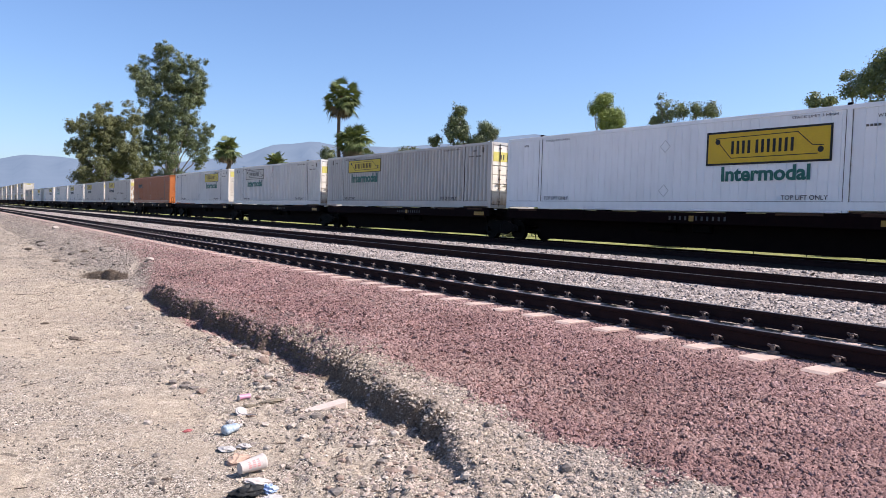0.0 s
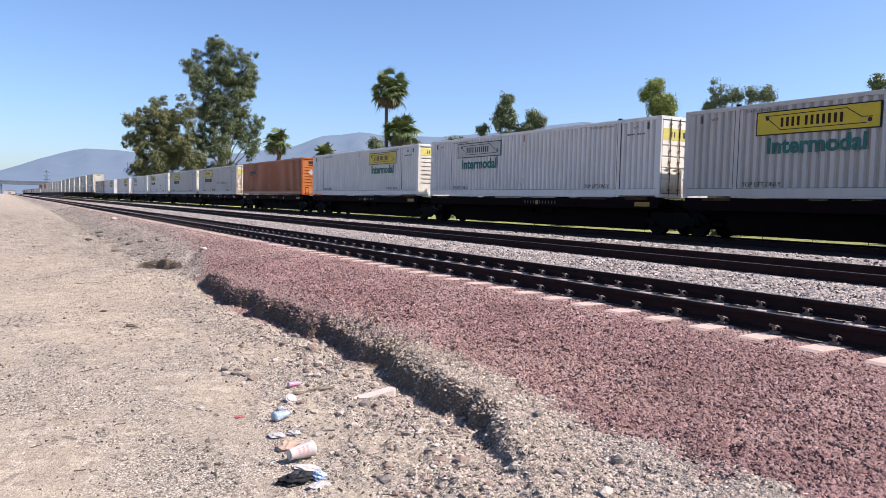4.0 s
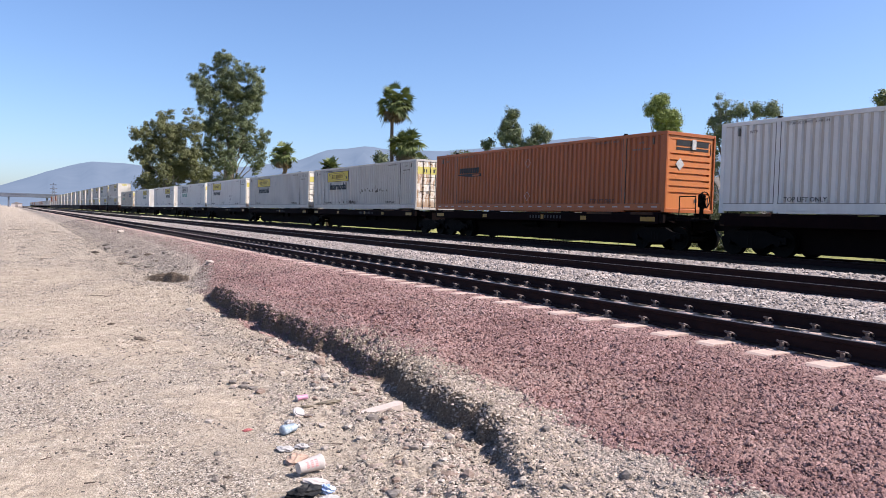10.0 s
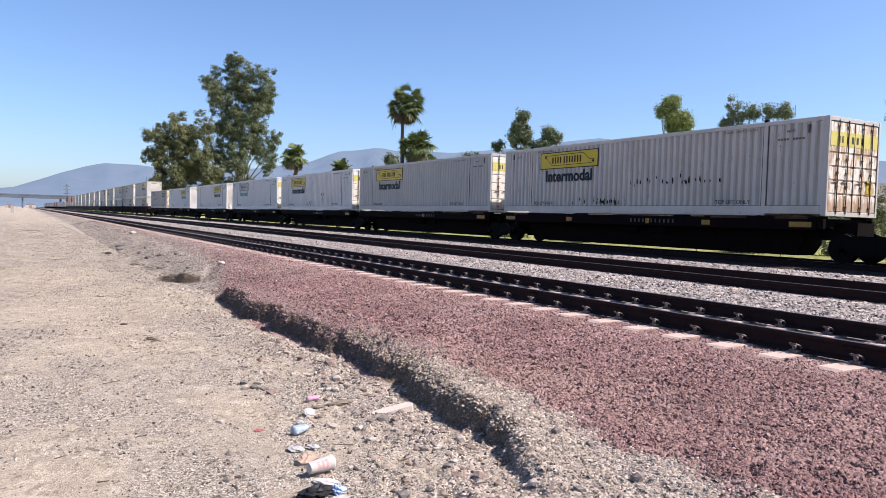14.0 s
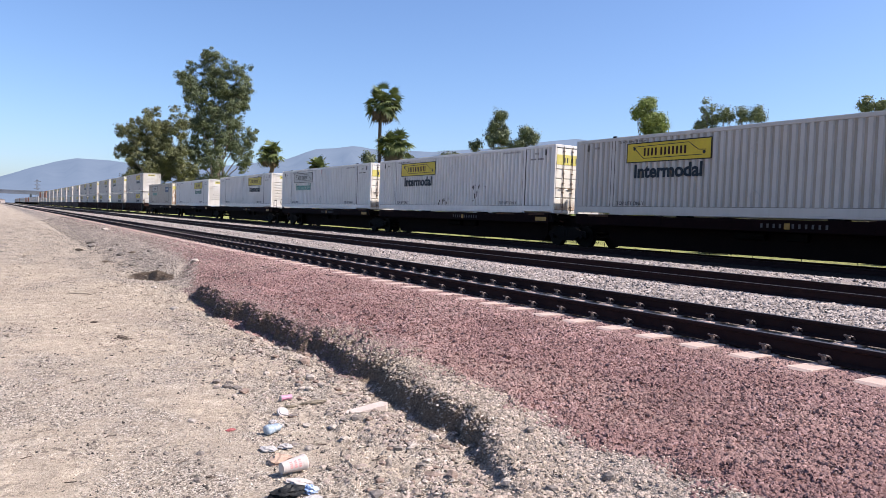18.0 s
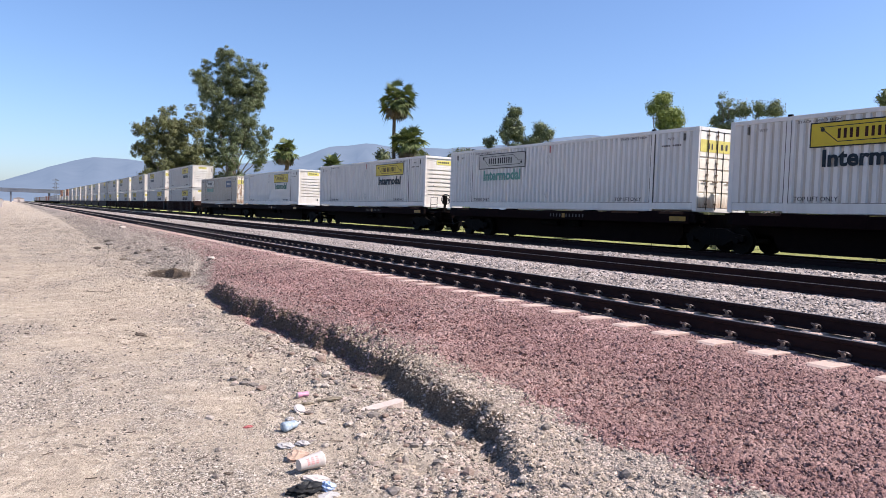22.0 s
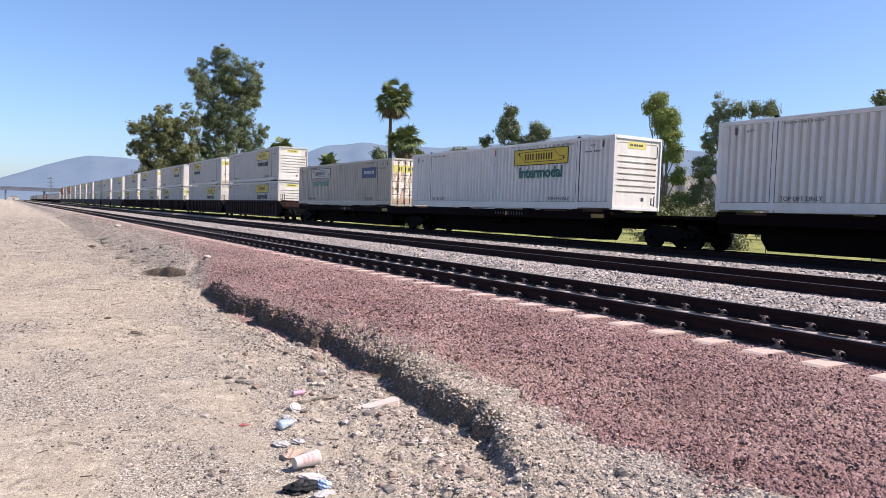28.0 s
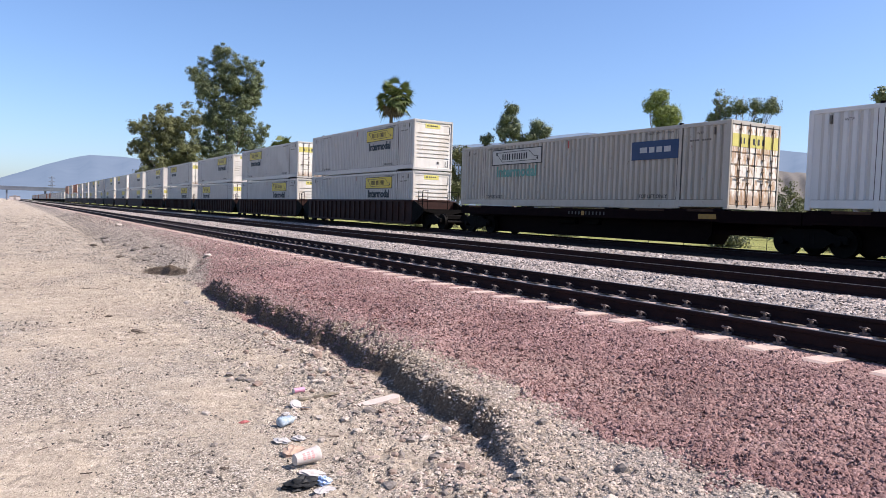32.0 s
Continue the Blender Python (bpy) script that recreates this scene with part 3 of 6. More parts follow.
# ---- loose stone, as real pieces ----
def stones(name, x, y, size, material, label, seed, sink=0.25, flat=0.7, cheap=False):
    """Many small broken stones lying on the ground, one mesh; their undersides are buried."""
    r = np.random.RandomState(seed)
    n = len(x)
    if cheap:      # low chips
        stone_v = np.array([(1, 0, 0), (-1, 0, 0), (0, 1, 0), (0, -1, 0), (0, 0, 1)], float)
        stone_f = np.array([(0, 2, 4), (2, 1, 4), (1, 3, 4), (3, 0, 4)])
    else:          # blunt lumps with a short ridge
        stone_v = np.array([(1, 0.8, -0.55), (-1, 0.8, -0.55), (-1, -0.8, -0.55), (1, -0.8, -0.55), (0.5, 0, 0.75), (-0.5, 0, 0.75)], float)
        stone_f = np.array([(0, 1, 5), (0, 5, 4), (2, 3, 4), (2, 4, 5), (3, 0, 4), (1, 2, 5)])
    k = len(stone_v)
    v = stone_v[None] * r.uniform(0.7, 1.3, (n, k, 1)) + r.uniform(-0.25, 0.25, (n, k, 3))
    v *= r.uniform((0.75, 0.65, 0.6), (1.25, 1.05, 1.0), (n, 3))[:, None]
    # random turn of each stone, mostly about the upright
    q = r.normal(size=(n, 4)) * (1, 0.16, 0.16, 1)
    q /= np.linalg.norm(q, axis=1, keepdims=True)
    w, i, j, h = q.T
    rot = np.stack([1 - 2 * (j * j + h * h), 2 * (i * j - h * w), 2 * (i * h + j * w), 2 * (i * j + h * w), 1 - 2 * (i * i + h * h), 2 * (j * h - i * w),
                    2 * (i * h - j * w), 2 * (j * h + i * w), 1 - 2 * (i * i + j * j)], -1).reshape(n, 3, 3)
    v = np.einsum("nij,nvj->nvi", rot, v) * size[:, None, None]
    v[:, :, 2] *= flat
    v += np.stack([x, y, height(x, y) + size * (0.5 - sink) - (0.25 * size if cheap else 0)], -1)[:, None]
    f = stone_f[None] + k * np.arange(n)[:, None, None]
    ob = part(name, fast_mesh(name, v.reshape(-1, 3), f.reshape(-1, 3), not cheap), material)
    return tagged(ob, label, "gravel", kind="stuff")


def scatter(n, x0, x1, y0, y1, seed, keep=None, near=1.0, fan=0.0):
    """n places over a strip, thicker towards the camera."""
    r = np.random.RandomState(seed)
    x = r.uniform(0, 1, n)
    y = y0 * (y1 / y0) ** (r.uniform(0, 1, n) ** near)
    x = x0 - fan * y + x * (x1 - x0 + fan * y)
    ok = np.ones(n, bool) if keep is None else keep(x, y, r)
    return x[ok], y[ok], r


x, y, r = scatter(185000, 3.0, 6.62, 1.7, 75, 1, lambda x, y, r: (r.uniform(size=len(x)) < masks(x, y)[0]) & ~((x > 6.08) & (np.abs((y - 3.78) / 0.61 - np.round((y - 3.78) / 0.61)) < 0.16)), 1.1)
stones("red_ballast", x, y, (0.0052 + 0.0098 * r.uniform(size=len(x)) ** 2) * (1 + 0.047 * np.minimum(y, 30)), M["red_stone"], "broken dark red ballast stones on the track shoulder", 11, sink=0.2, flat=1.0)
x, y, r = scatter(125000, 2.1, 5.9, 1.8, 110, 2, lambda x, y, r: r.uniform(size=len(x)) < masks(x, y)[1] * (1 - masks(x, y)[0]) * (1 - 0.85 * masks(x, y)[6]) * smooth(120, 25, y))
stones("grey_gravel", x, y, (0.0036 + 0.011 * r.uniform(size=len(x)) ** 3.5) * (1 + 0.025 * y), M["grey_stone"], "grey broken gravel along the washed-out bank", 12)
x, y, r = scatter(34000, 8.3, 12.5, 4.0, 130, 3)
stones("track_ballast", x, y, r.uniform(0.018, 0.036, len(x)) * (1 + 0.012 * np.minimum(y, 70)), M["pale_stone"], "pale pinkish grey ballast stones between the tracks", 13)
x, y, r = scatter(14000, 14.1, 16.7, 6.0, 110, 4)
stones("track_ballast", x, y, r.uniform(0.025, 0.05, len(x)) * (1 + 0.008 * y), M["pale_stone"], "pale grey ballast stones beside the train's track", 14)
x, y, r = scatter(7000, 6.7, 8.8, 1.0, 40, 5)
stones("track_ballast", x, y, r.uniform(0.012, 0.026, len(x)), M["pale_stone"], "dusty ballast stones between concrete ties", 15, sink=0.5)
x, y, r = scatter(160000, -0.5, 3.3, 2.6, 90, 6, lambda x, y, r: r.uniform(size=len(x)) < (0.05 + 0.9 * stony(x, y)) * smooth(100, 20, y), 1.0, 0.05)
stones("pebbles", x, y, (0.003 + 0.011 * r.uniform(size=len(x)) ** 5) * (1 + 0.045 * np.minimum(y, 40)), M["tan_stone"], "small tan and grey pebbles in the dirt", 16, sink=0.3, flat=1.0, cheap=True)
x, y, r = scatter(60000, -0.5, 3.2, 2.8, 80, 8, lambda x, y, r: r.uniform(size=len(x)) < 0.05 + 0.75 * stony(x, y) * (0.5 + smooth(-1.6, -0.7, x - bank_x(y))), 1.0, 0.04)
stones("dark_pebbles", x, y, (0.003 + 0.014 * r.uniform(size=len(x)) ** 6) * (1 + 0.04 * np.minimum(y, 40)), M["dark_stone"], "scattered dark grey stones on the dirt", 18, sink=0.3, flat=1.0, cheap=True)
y = np.random.RandomState(9).uniform(2.6, 8.4, 10000)
x = bank_x(y) + 0.16 + np.random.RandomState(10).uniform(-0.06, 0.42, 10000)
stones("bank_stones", x, y, 0.005 + 0.014 * np.random.RandomState(12).uniform(size=10000) ** 3, M["bank_stone"], "lumpy grey brown stones bedded in the bank", 19, sink=0.35, flat=0.85)
r = np.random.RandomState(31)
y = r.uniform(6.8, 15.6, 12000)
x = bank_x(y) + r.uniform(-0.08, 0.75, 12000)
stones("bank_ballast", x, y, 0.007 + 0.014 * r.uniform(size=12000) ** 2, M["bank_ballast"], "dark red ballast stones spilling over the bank", 32, sink=0.3, flat=0.9)
r = np.random.RandomState(33)
x, y = r.uniform(2.45, 3.95, 16000), r.uniform(2.0, 5.6, 16000)
ok = r.uniform(size=16000) < masks(x, y)[1] * (1 - masks(x, y)[0])
x, y = x[ok], y[ok]
stones("grey_gravel", x, y, 0.003 + 0.012 * r.uniform(size=len(x)) ** 2, M["grey_stone"], "fine tan gravel on top of the bank", 34, sink=0.3)
x, y, r = scatter(52000, 0.6, 3.3, 2.6, 12, 7, lambda x, y, r: r.uniform(size=len(x)) < smooth(-1.6, -0.6, x - bank_x(y)) * smooth(0.15, -0.05, x - bank_x(y)) * (0.10 + 0.90 * smooth(-0.05, 0.25, lumps(x * 1.5, y * 1.5, FINE))))
stones("rubble", x, y, 0.004 + 0.024 * r.uniform(size=len(x)) ** 5, M["rubble"], "broken pinkish and tan rubble in the gully", 17, sink=0.4)

x, y, r = scatter(26000, -1.0, 3.3, 7.0, 70, 40, lambda x, y, r: r.uniform(size=len(x)) < smooth(0.02, 0.28, lumps(x * 1.1 + 5, y * 0.35, FINE) + 0.4 * lumps(x * 0.5, y * 0.8, ROUGH)), 1.0, 0.06)
stones("brown_pebbles", x, y, (0.005 + 0.013 * r.uniform(size=len(x)) ** 4) * (1 + 0.022 * np.minimum(y, 40)), M["brown_stone"], "dark brown stones and crumbs in drifts on the dirt", 41, sink=0.3, flat=0.9, cheap=True)
x, y, r = scatter(14000, -1.0, 3.3, 7.0, 60, 42, lambda x, y, r: r.uniform(size=len(x)) < smooth(0.05, 0.3, lumps(x * 0.9 + 1, y * 0.45 + 3, FINE)), 1.0, 0.06)
stones("pale_pebbles", x, y, (0.006 + 0.014 * r.uniform(size=len(x)) ** 4) * (1 + 0.022 * np.minimum(y, 40)), M["pale_stone"], "pale chips of stone on the dirt", 43, sink=0.3, flat=0.9, cheap=True)
r = np.random.RandomState(36)
y = 15.0 * (80 / 15.0) ** r.uniform(size=30000)
x = bank_x(y) + r.uniform(-0.1, 2.4, 30000)
ok = (x < 5.95) & (r.uniform(size=30000) < 0.35 + 0.65 * smooth(-0.1, 0.2, lumps(x, y, FINE)))
x, y = x[ok], y[ok]
stones("dark_gravel", x, y, (0.006 + 0.012 * r.uniform(size=len(x)) ** 2) * (1 + 0.012 * np.minimum(y, 60)), M["dark_stone"], "dark grey gravel along the track shoulder", 37, flat=0.8)
r = np.random.RandomState(38)
y = 8.0 * (34 / 8.0) ** r.uniform(size=15000)
x = r.uniform(3.1, 6.1, 15000)
ok = (x > red_edge(y)) & (r.uniform(size=15000) < 0.25 + 0.75 * smooth(-0.05, 0.25, lumps(x * 0.8, y * 0.5, FINE)))
x, y = x[ok], y[ok]
stones("red_ballast", x, y, (0.007 + 0.009 * r.uniform(size=len(x))) * (1 + 0.025 * y), M["bank_ballast"], "weathered brown ballast stones among the red ones", 39, flat=0.85)

# the shoulder behind the camera
r = np.random.RandomState(50)
x, y = r.uniform(2.3, 6.05, 13000), r.uniform(-3.5, 1.85, 13000)
red = r.uniform(size=len(x)) < masks(x, y)[0]
stones("red_ballast", x[red], y[red], 0.014 + 0.014 * r.uniform(size=int(red.sum())) ** 2, M["red_stone"], "broken dark red ballast stones farther along the shoulder", 51, sink=0.2, flat=1.0)
loose = ~red & (r.uniform(size=len(x)) < masks(x, y)[1])
stones("grey_gravel", x[loose], y[loose], 0.009 + 0.014 * r.uniform(size=int(loose.sum())) ** 3, M["grey_stone"], "grey gravel farther along the shoulder", 52, sink=0.3)

# ---- railway tracks ----
RAIL = [(-0.076, -0.180), (0.076, -0.180), (0.076, -0.168), (0.012, -0.145), (0.009, -0.048), (0.036, -0.036), (0.036, -0.010), (0.028, 0.0), (-0.028, 0.0), (-0.036, -0.010), (-0.036, -0.036), (-0.009, -0.048), (-0.012, -0.145), (-0.076, -0.168)]
tie_mesh = Build().prism([(-1.30, -0.42), (1.30, -0.42), (1.30, -0.205), (1.26, -0.185), (0.55, -0.185), (0.4, -0.215), (-0.4, -0.215), (-0.55, -0.185), (-1.26, -0.185), (-1.30, -0.205)], "y", -0.12, 0.12).mesh("tie")
tie_mesh.materials.append(M["concrete"])
clip = Build()
clip.box(-0.045, 0.04, -0.06, 0.06, -0.205, -0.165, 0.008)
clip.box(-0.015, 0.03, -0.022, 0.022, -0.17, -0.115, 0.006)
loop = [(-0.06, -0.05, -0.145), (0.0, -0.055, -0.11), (0.05, -0.04, -0.095), (0.065, 0.0, -0.10), (0.05, 0.04, -0.095), (0.0, 0.055, -0.11), (-0.06, 0.05, -0.145)]
for p, q in zip(loop, loop[1:]):
    clip.tube(p, q, 0.013, n=6)
clip_mesh = clip.mesh("clip")
clip_mesh.transform(Matrix.Translation((0, 0, -0.03)) @ Matrix.Diagonal((0.8, 0.8, 0.85, 1)))
clip_mesh.materials.append(M["clip"])
SPACE = 0.61


def railway_track(xc, label, y_first, near_ties, far_ties, clips, z=0.0, cant=0.0):
    tr = thing("railway_track", pose(xc, 0, z, 0, -cant, 0), label, "track", "railway tracks", "structure")
    for side in (-1, 1):
        rail = part("rail", Build().prism(RAIL, "y", -40, 1400), M["rail_side"], tr, "rusty brown steel rail", pose(side * 0.755, 0, 0))
        part("rail_head", Build().prism([(-0.027, 0.0005), (0.027, 0.0005), (0.026, 0.002), (-0.026, 0.002)], "y", -40, 1400), M["rail_top"], rail, "polished running surface")
    for i in range(near_ties):
        tie = part("tie", tie_mesh, None, tr, "", pose(0, y_first + SPACE * i, 0))
        if i < clips:
            for side in (-1, 1):
                for out in (-1, 1):
                    part("clip", clip_mesh, None, tie, "", pose(side * 0.755 + out * 0.125, 0, 0.02, 0, 0, 0 if out > 0 else 180))
    rest = Build()
    for i in range(near_ties, near_ties + far_ties):
        y = y_first + SPACE * i
        rest.box(-1.3, 1.3, y - 0.13, y + 0.13, -0.42, -0.187)
    if far_ties:
        tagged(part("far_ties", rest, M["concrete"], tr), kind="stuff")
    return tr


railway_track(7.435, "near track with rusty rails on concrete ties", 3.78 - 0.61 * 9, 150, 150, 80)
railway_track(13.25, "middle track with rusty rails on concrete ties", 0.3, 90, 0, 0, 0.02, 1.5)
railway_track(XC, "far track under the freight train", 0.1, 90, 0, 0, RZ)

# ---- the freight train ----
CACHE = {}


def cached(key, make):
    if key not in CACHE:
        CACHE[key] = make()
    return CACHE[key]


L, W, H = 16.15, 1.30, 2.896    # container length, half width, height


def side_wall(s, pitch, depth, smooth_plate, wall, groove):
    """One corrugated side wall between the rails; ribs stand upright."""
    b = Build()
    for s in (s,):
        y, pts = 0.16, []
        while y < L - 0.16 - pitch:
            if smooth_plate:
                pts += [(y, 0.004), (y + pitch * 0.90, 0.004), (y + pitch * 0.93, 0.014), (y + pitch * 0.97, 0.014)]
            else:
                pts += [(y, 0.0), (y + pitch * 0.42, 0.0), (y + pitch * 0.56, depth), (y + pitch * 0.86, depth)]
            y += pitch
        pts.append((L - 0.16, 0.0))
        v = [(s * (W - 0.015 - d), yy, z) for z in (0.30, H - 0.12) for yy, d in pts]
        n = len(pts)
        f = [(i, i + 1, n + i + 1, n + i) if s > 0 else (i + 1, i, n + i, n + i + 1) for i in range(n - 1)]
        b.add(v, f)
    me = b.mesh("side_wall")
    me.materials.append(wall)
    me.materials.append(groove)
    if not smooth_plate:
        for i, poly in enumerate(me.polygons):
            # recess faces take the groove paint, their shade already in it
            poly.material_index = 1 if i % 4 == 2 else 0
    return me


def frame_mesh():
    """Corner posts, rails and the two pairs of lifting posts."""
    b = Build()
    for s in (-1, 1):
        x0, x1 = sorted((s * W, s * (W - 0.09)))
        b.box(x0, x1, 0.17, L - 0.17, H - 0.13, H, 0.012)                 # top rail
        b.box(x0, x1, 0.17, L - 0.17, 0.06, 0.31, 0.012)                  # bottom rail
        b.box(x0 + 0.004, x1 - 0.004, 2.15, L - 2.15, 0.0, 0.07, 0.006)           # deeper middle of the bottom rail
        for y in (0.0, L - 0.17):
            b.box(x0, x1, y, y + 0.17, 0.0, H, 0.012)             # corner post
        for y in (1.98, L - 1.98 - 0.15):
            b.box(x0 - 0.003, x1 + 0.003, y, y + 0.15, 0.0, H + 0.004, 0.012)   # lifting post
    return b.mesh("frame")


def roof_mesh():
    b = Build()
    n = 32
    for i in range(n):
        y0 = 0.1 + (L - 0.2) * i / n
        y1 = 0.1 + (L - 0.2) * (i + 1) / n
        b.box(-W + 0.08, W - 0.08, y0, y0 + (y1 - y0) * 0.55, H - 0.05, H - 0.012)
        b.box(-W + 0.08, W - 0.08, y0 + (y1 - y0) * 0.55, y1, H - 0.05, H - 0.03)
    b.box(-W + 0.08, W - 0.08, 0.1, L - 0.1, 0.10, 0.16)           # floor
    return b.mesh("roof")


def end_wall(y, out, louvred):
    """The nose with its wide horizontal ribs, or the plain wall behind the doors."""
    b = Build()
    face = y + out * -0.05
    if not louvred:
        a, c = sorted((face, face - out * 0.03))
        b.box(-W + 0.09, W - 0.09, a, c, 0.12, H - 0.12)
        return b.mesh("end_wall")
    x0, x1, top = -W + 0.09, -W + 0.24, H - 0.13
    cuts = [0.68 + 0.232 * k for k in range(7)] + [2.60]
    pts = [(0.14, 0.0)]
    for z in cuts:
        h, deep = (0.062, 0.11) if z < 2.5 else (0.035, 0.05)
        pts += [(z, 0.0), (z + 0.003, deep), (z + h, deep), (z + h + 0.003, 0.0)]
    pts.append((top, 0.0))
    n = len(pts)
    v = [(x, face - out * d, zz) for x in (x1, -x1) for zz, d in pts]
    b.add(v, [(i, n + i, n + i + 1, i + 1) for i in range(n - 1)])
    for k in range(len(cuts)):      # the closed ends of each slot
        i = 1 + 4 * k
        b.add(v[i:i + 4] + v[n + i:n + i + 4], [(0, 1, 2, 3), (7, 6, 5, 4)])
    for xa, xb in ((x0, x1), (-x1, -x0)):
        b.add([(xa, face, 0.14), (xb, face, 0.14), (xb, face, top), (xa, face, top)], [(0, 1, 2, 3)])
    return b.mesh("end_wall")


def nose_fittings(con):
    """Upright seams, a latch bracket and a small vent on the nose."""
    for z0, z1, x in ((2.16, 2.58, W - 0.23), (0.20, 0.60, W - 0.30)):
        part("seam", cached(("seam", z0), lambda z0=z0, z1=z1, x=x: Build().box(x, x + 0.03, 0.034, 0.05, z0, z1).mesh("seam")), M["stencil"], con, "dark seam")
    ell = [(W - 0.46, 0.24), (W - 0.33, 0.24), (W - 0.33, 0.27), (W - 0.43, 0.27), (W - 0.43, 0.52), (W - 0.46, 0.52)]
    part("latch_bracket", cached("bracket", lambda: Build().prism(ell, "y", 0.030, 0.05).mesh("latch_bracket")), M["stencil"], con, "dark latch bracket")
    part("vent", cached("vent", lambda: Build().box(0.28, 0.42, 0.034, 0.05, 0.38, 0.52, 0.004).mesh("vent")), M["stencil"], con, "small dark vent")


def door_mesh(a, c):
    """A cargo door with shallow pressed channels across it."""
    pts = [(0.07, 0.14), (0.02, 0.14)]
    for z in (0.62, 1.02, 1.42, 1.82):
        pts += [(0.02, z), (0.05, z + 0.012), (0.05, z + 0.058), (0.02, z + 0.07)]
    pts += [(0.02, H - 0.13), (0.07, H - 0.13)]
    return Build().prism(pts, "x", a, c).mesh("door")


def end_beam(z0, z1):
    return Build().box(-W + 0.091, W - 0.091, 0.003, 0.14, z0, z1 - 0.003, 0.01).mesh("end_beam")


def lock_rod(x):
    b = Build()
    b.tube((x, -0.01, 0.08), (x, -0.01, H - 0.08), 0.017, n=6)
    for z in (0.25, 0.85, 1.25, 1.65, 2.6):
        b.box(x - 0.05, x + 0.05, -0.02, 0.03, z, z + 0.045)
    b.box(x - 0.2, x + 0.06, -0.03, -0.01, 1.02, 1.06)
    return b.mesh("lock_rod")


def text_mesh(words, size, wide=None):
    """Lettering from the built-in font, upright, reading towards -y on the wall that faces -x."""
    cu = bpy.data.curves.new("letters", "FONT")
    cu.body, cu.size, cu.extrude, cu.offset = words, size, 0.003, size * (0.032 if size > 0.4 else -0.002)
    cu.align_x = "CENTER"
    cu.resolution_u = 3
    ob = bpy.data.objects.new("letters", cu)
    scene.collection.objects.link(ob)
    me = bpy.data.meshes.new_from_object(ob.evaluated_get(bpy.context.evaluated_depsgraph_get()))
    bpy.data.objects.remove(ob)
    if wide:
        w = max(v.co.x for v in me.vertices) - min(v.co.x for v in me.vertices)
        me.transform(Matrix.Diagonal((wide / w, 1, 1, 1)))
    me.transform(Matrix(((0, 0, -1, 0), (-1, 0, 0, 0), (0, 1, 0, 0), (0, 0, 0, 1))))
    me.materials.clear()
    return me


def text(name, words, size, key, parent, y, z, wide=None, x=-W - 0.004, label=""):
    me = cached((words, size, key, wide), lambda: text_mesh(words, size, wide))
    ob = part(name, me, M[key], parent, label, pose(x, y, z))
    return tagged(ob, kind="stuff") if name == "stencil" else ob


def bars(spans, z0, z1, x=-W - 0.006):
    """Plain bars in place of lettering: spans along y."""
    b = Build()
    for a, c in spans:
        b.box(x - 0.003, x + 0.003, a, c, z0, z1)
    return b


def logo(con, y0, y1, z0, z1, style):
    """A framed sign panel with a scroll shape and a bar for the name, on the side wall."""
    x = -W - 0.003
    key = (round(y1 - y0, 2), round(z1 - z0, 2), style)
    h, w = z1 - z0, y1 - y0
    board = M["yellow" if w > 3.8 else "lemon"] if style != "outline" else M["faded_board"]
    sign = part("sign_panel", cached(("panel", key), lambda: Build().box(-0.005, 0.005, 0, w, 0, h)), board, con,
                "yellow sign panel" if style != "outline" else "faded sign panel", pose(x, y0, z0))
    if style != "wide":
        k = 0.06 if w > 3.8 else 0.035
        ring = cached(("ring", key), lambda: Build().box(-0.010, 0.004, 0, w, 0, k).box(-0.010, 0.004, 0, w, h - k, h).box(-0.010, 0.004, 0, k, k, h - k).box(-0.010, 0.004, w - k, w, k, h - k))
        part("sign_border", ring, M["black"], sign, "black border")

    def scroll():
        b = Build()
        t = 0.012
        for (a, za), (c, zc) in [((0.08, 0.80), (0.75, 0.84)), ((0.22, 0.20), (0.90, 0.22)), ((0.08, 0.80), (0.22, 0.20)), ((0.75, 0.84), (0.86, 0.46)), ((0.86, 0.46), (0.94, 0.44))]:
            p, q = Vector((0, w * (1 - a), h * za)), Vector((0, w * (1 - c), h * zc))
            d = (q - p).normalized() * t
            e = Vector((0, -d.z, d.y))
            b.add([Vector((sx, 0, 0)) + s for sx in (-0.009, -0.006) for s in (p + e, q + e, q - e, p - e)], [(0, 1, 2, 3), (7, 6, 5, 4), (0, 4, 5, 1), (1, 5, 6, 2), (2, 6, 7, 3), (3, 7, 4, 0)])
        for a, za in ((0.10, 0.70), (0.92, 0.33)):
            b.tube((-0.010, w * (1 - a), h * za), (-0.004, w * (1 - a), h * za), h * 0.085, n=10)
        return b

    part("scroll_mark", cached(("scroll", key), scroll), M["black"], sign, "black scroll outline")

    y = w * 0.78
    ink = M["black" if style == "outline" or w > 3.8 else "maroon"]
    for k in range(11):
        bar = cached(("name", key), lambda: Build().box(-0.011, -0.004, -w * 0.022, 0, h * 0.32, h * 0.70).mesh("name_bar"))
        part("name_bar", bar, ink, sign, "", pose(0, y - w * (0.046 * k + (0.02 if k > 3 else 0)), 0))


def placard():
    """A thin diamond outline."""
    b = Build()
    q = [(0.2, 0), (0, 0.2), (-0.2, 0), (0, -0.2)]
    for (y0, z0), (y1, z1) in zip(q, q[1:] + q[:1]):
        b.tube((0, y0, z0), (0, y1, z1), 0.008, n=4)
    return b.mesh("placard_holder")


PAINTS = {"w": "white", "b": "white_bright", "c": "white_clean", "n": "white_new", "o": "white_old", "t": "white_tan", "orange": "orange"}


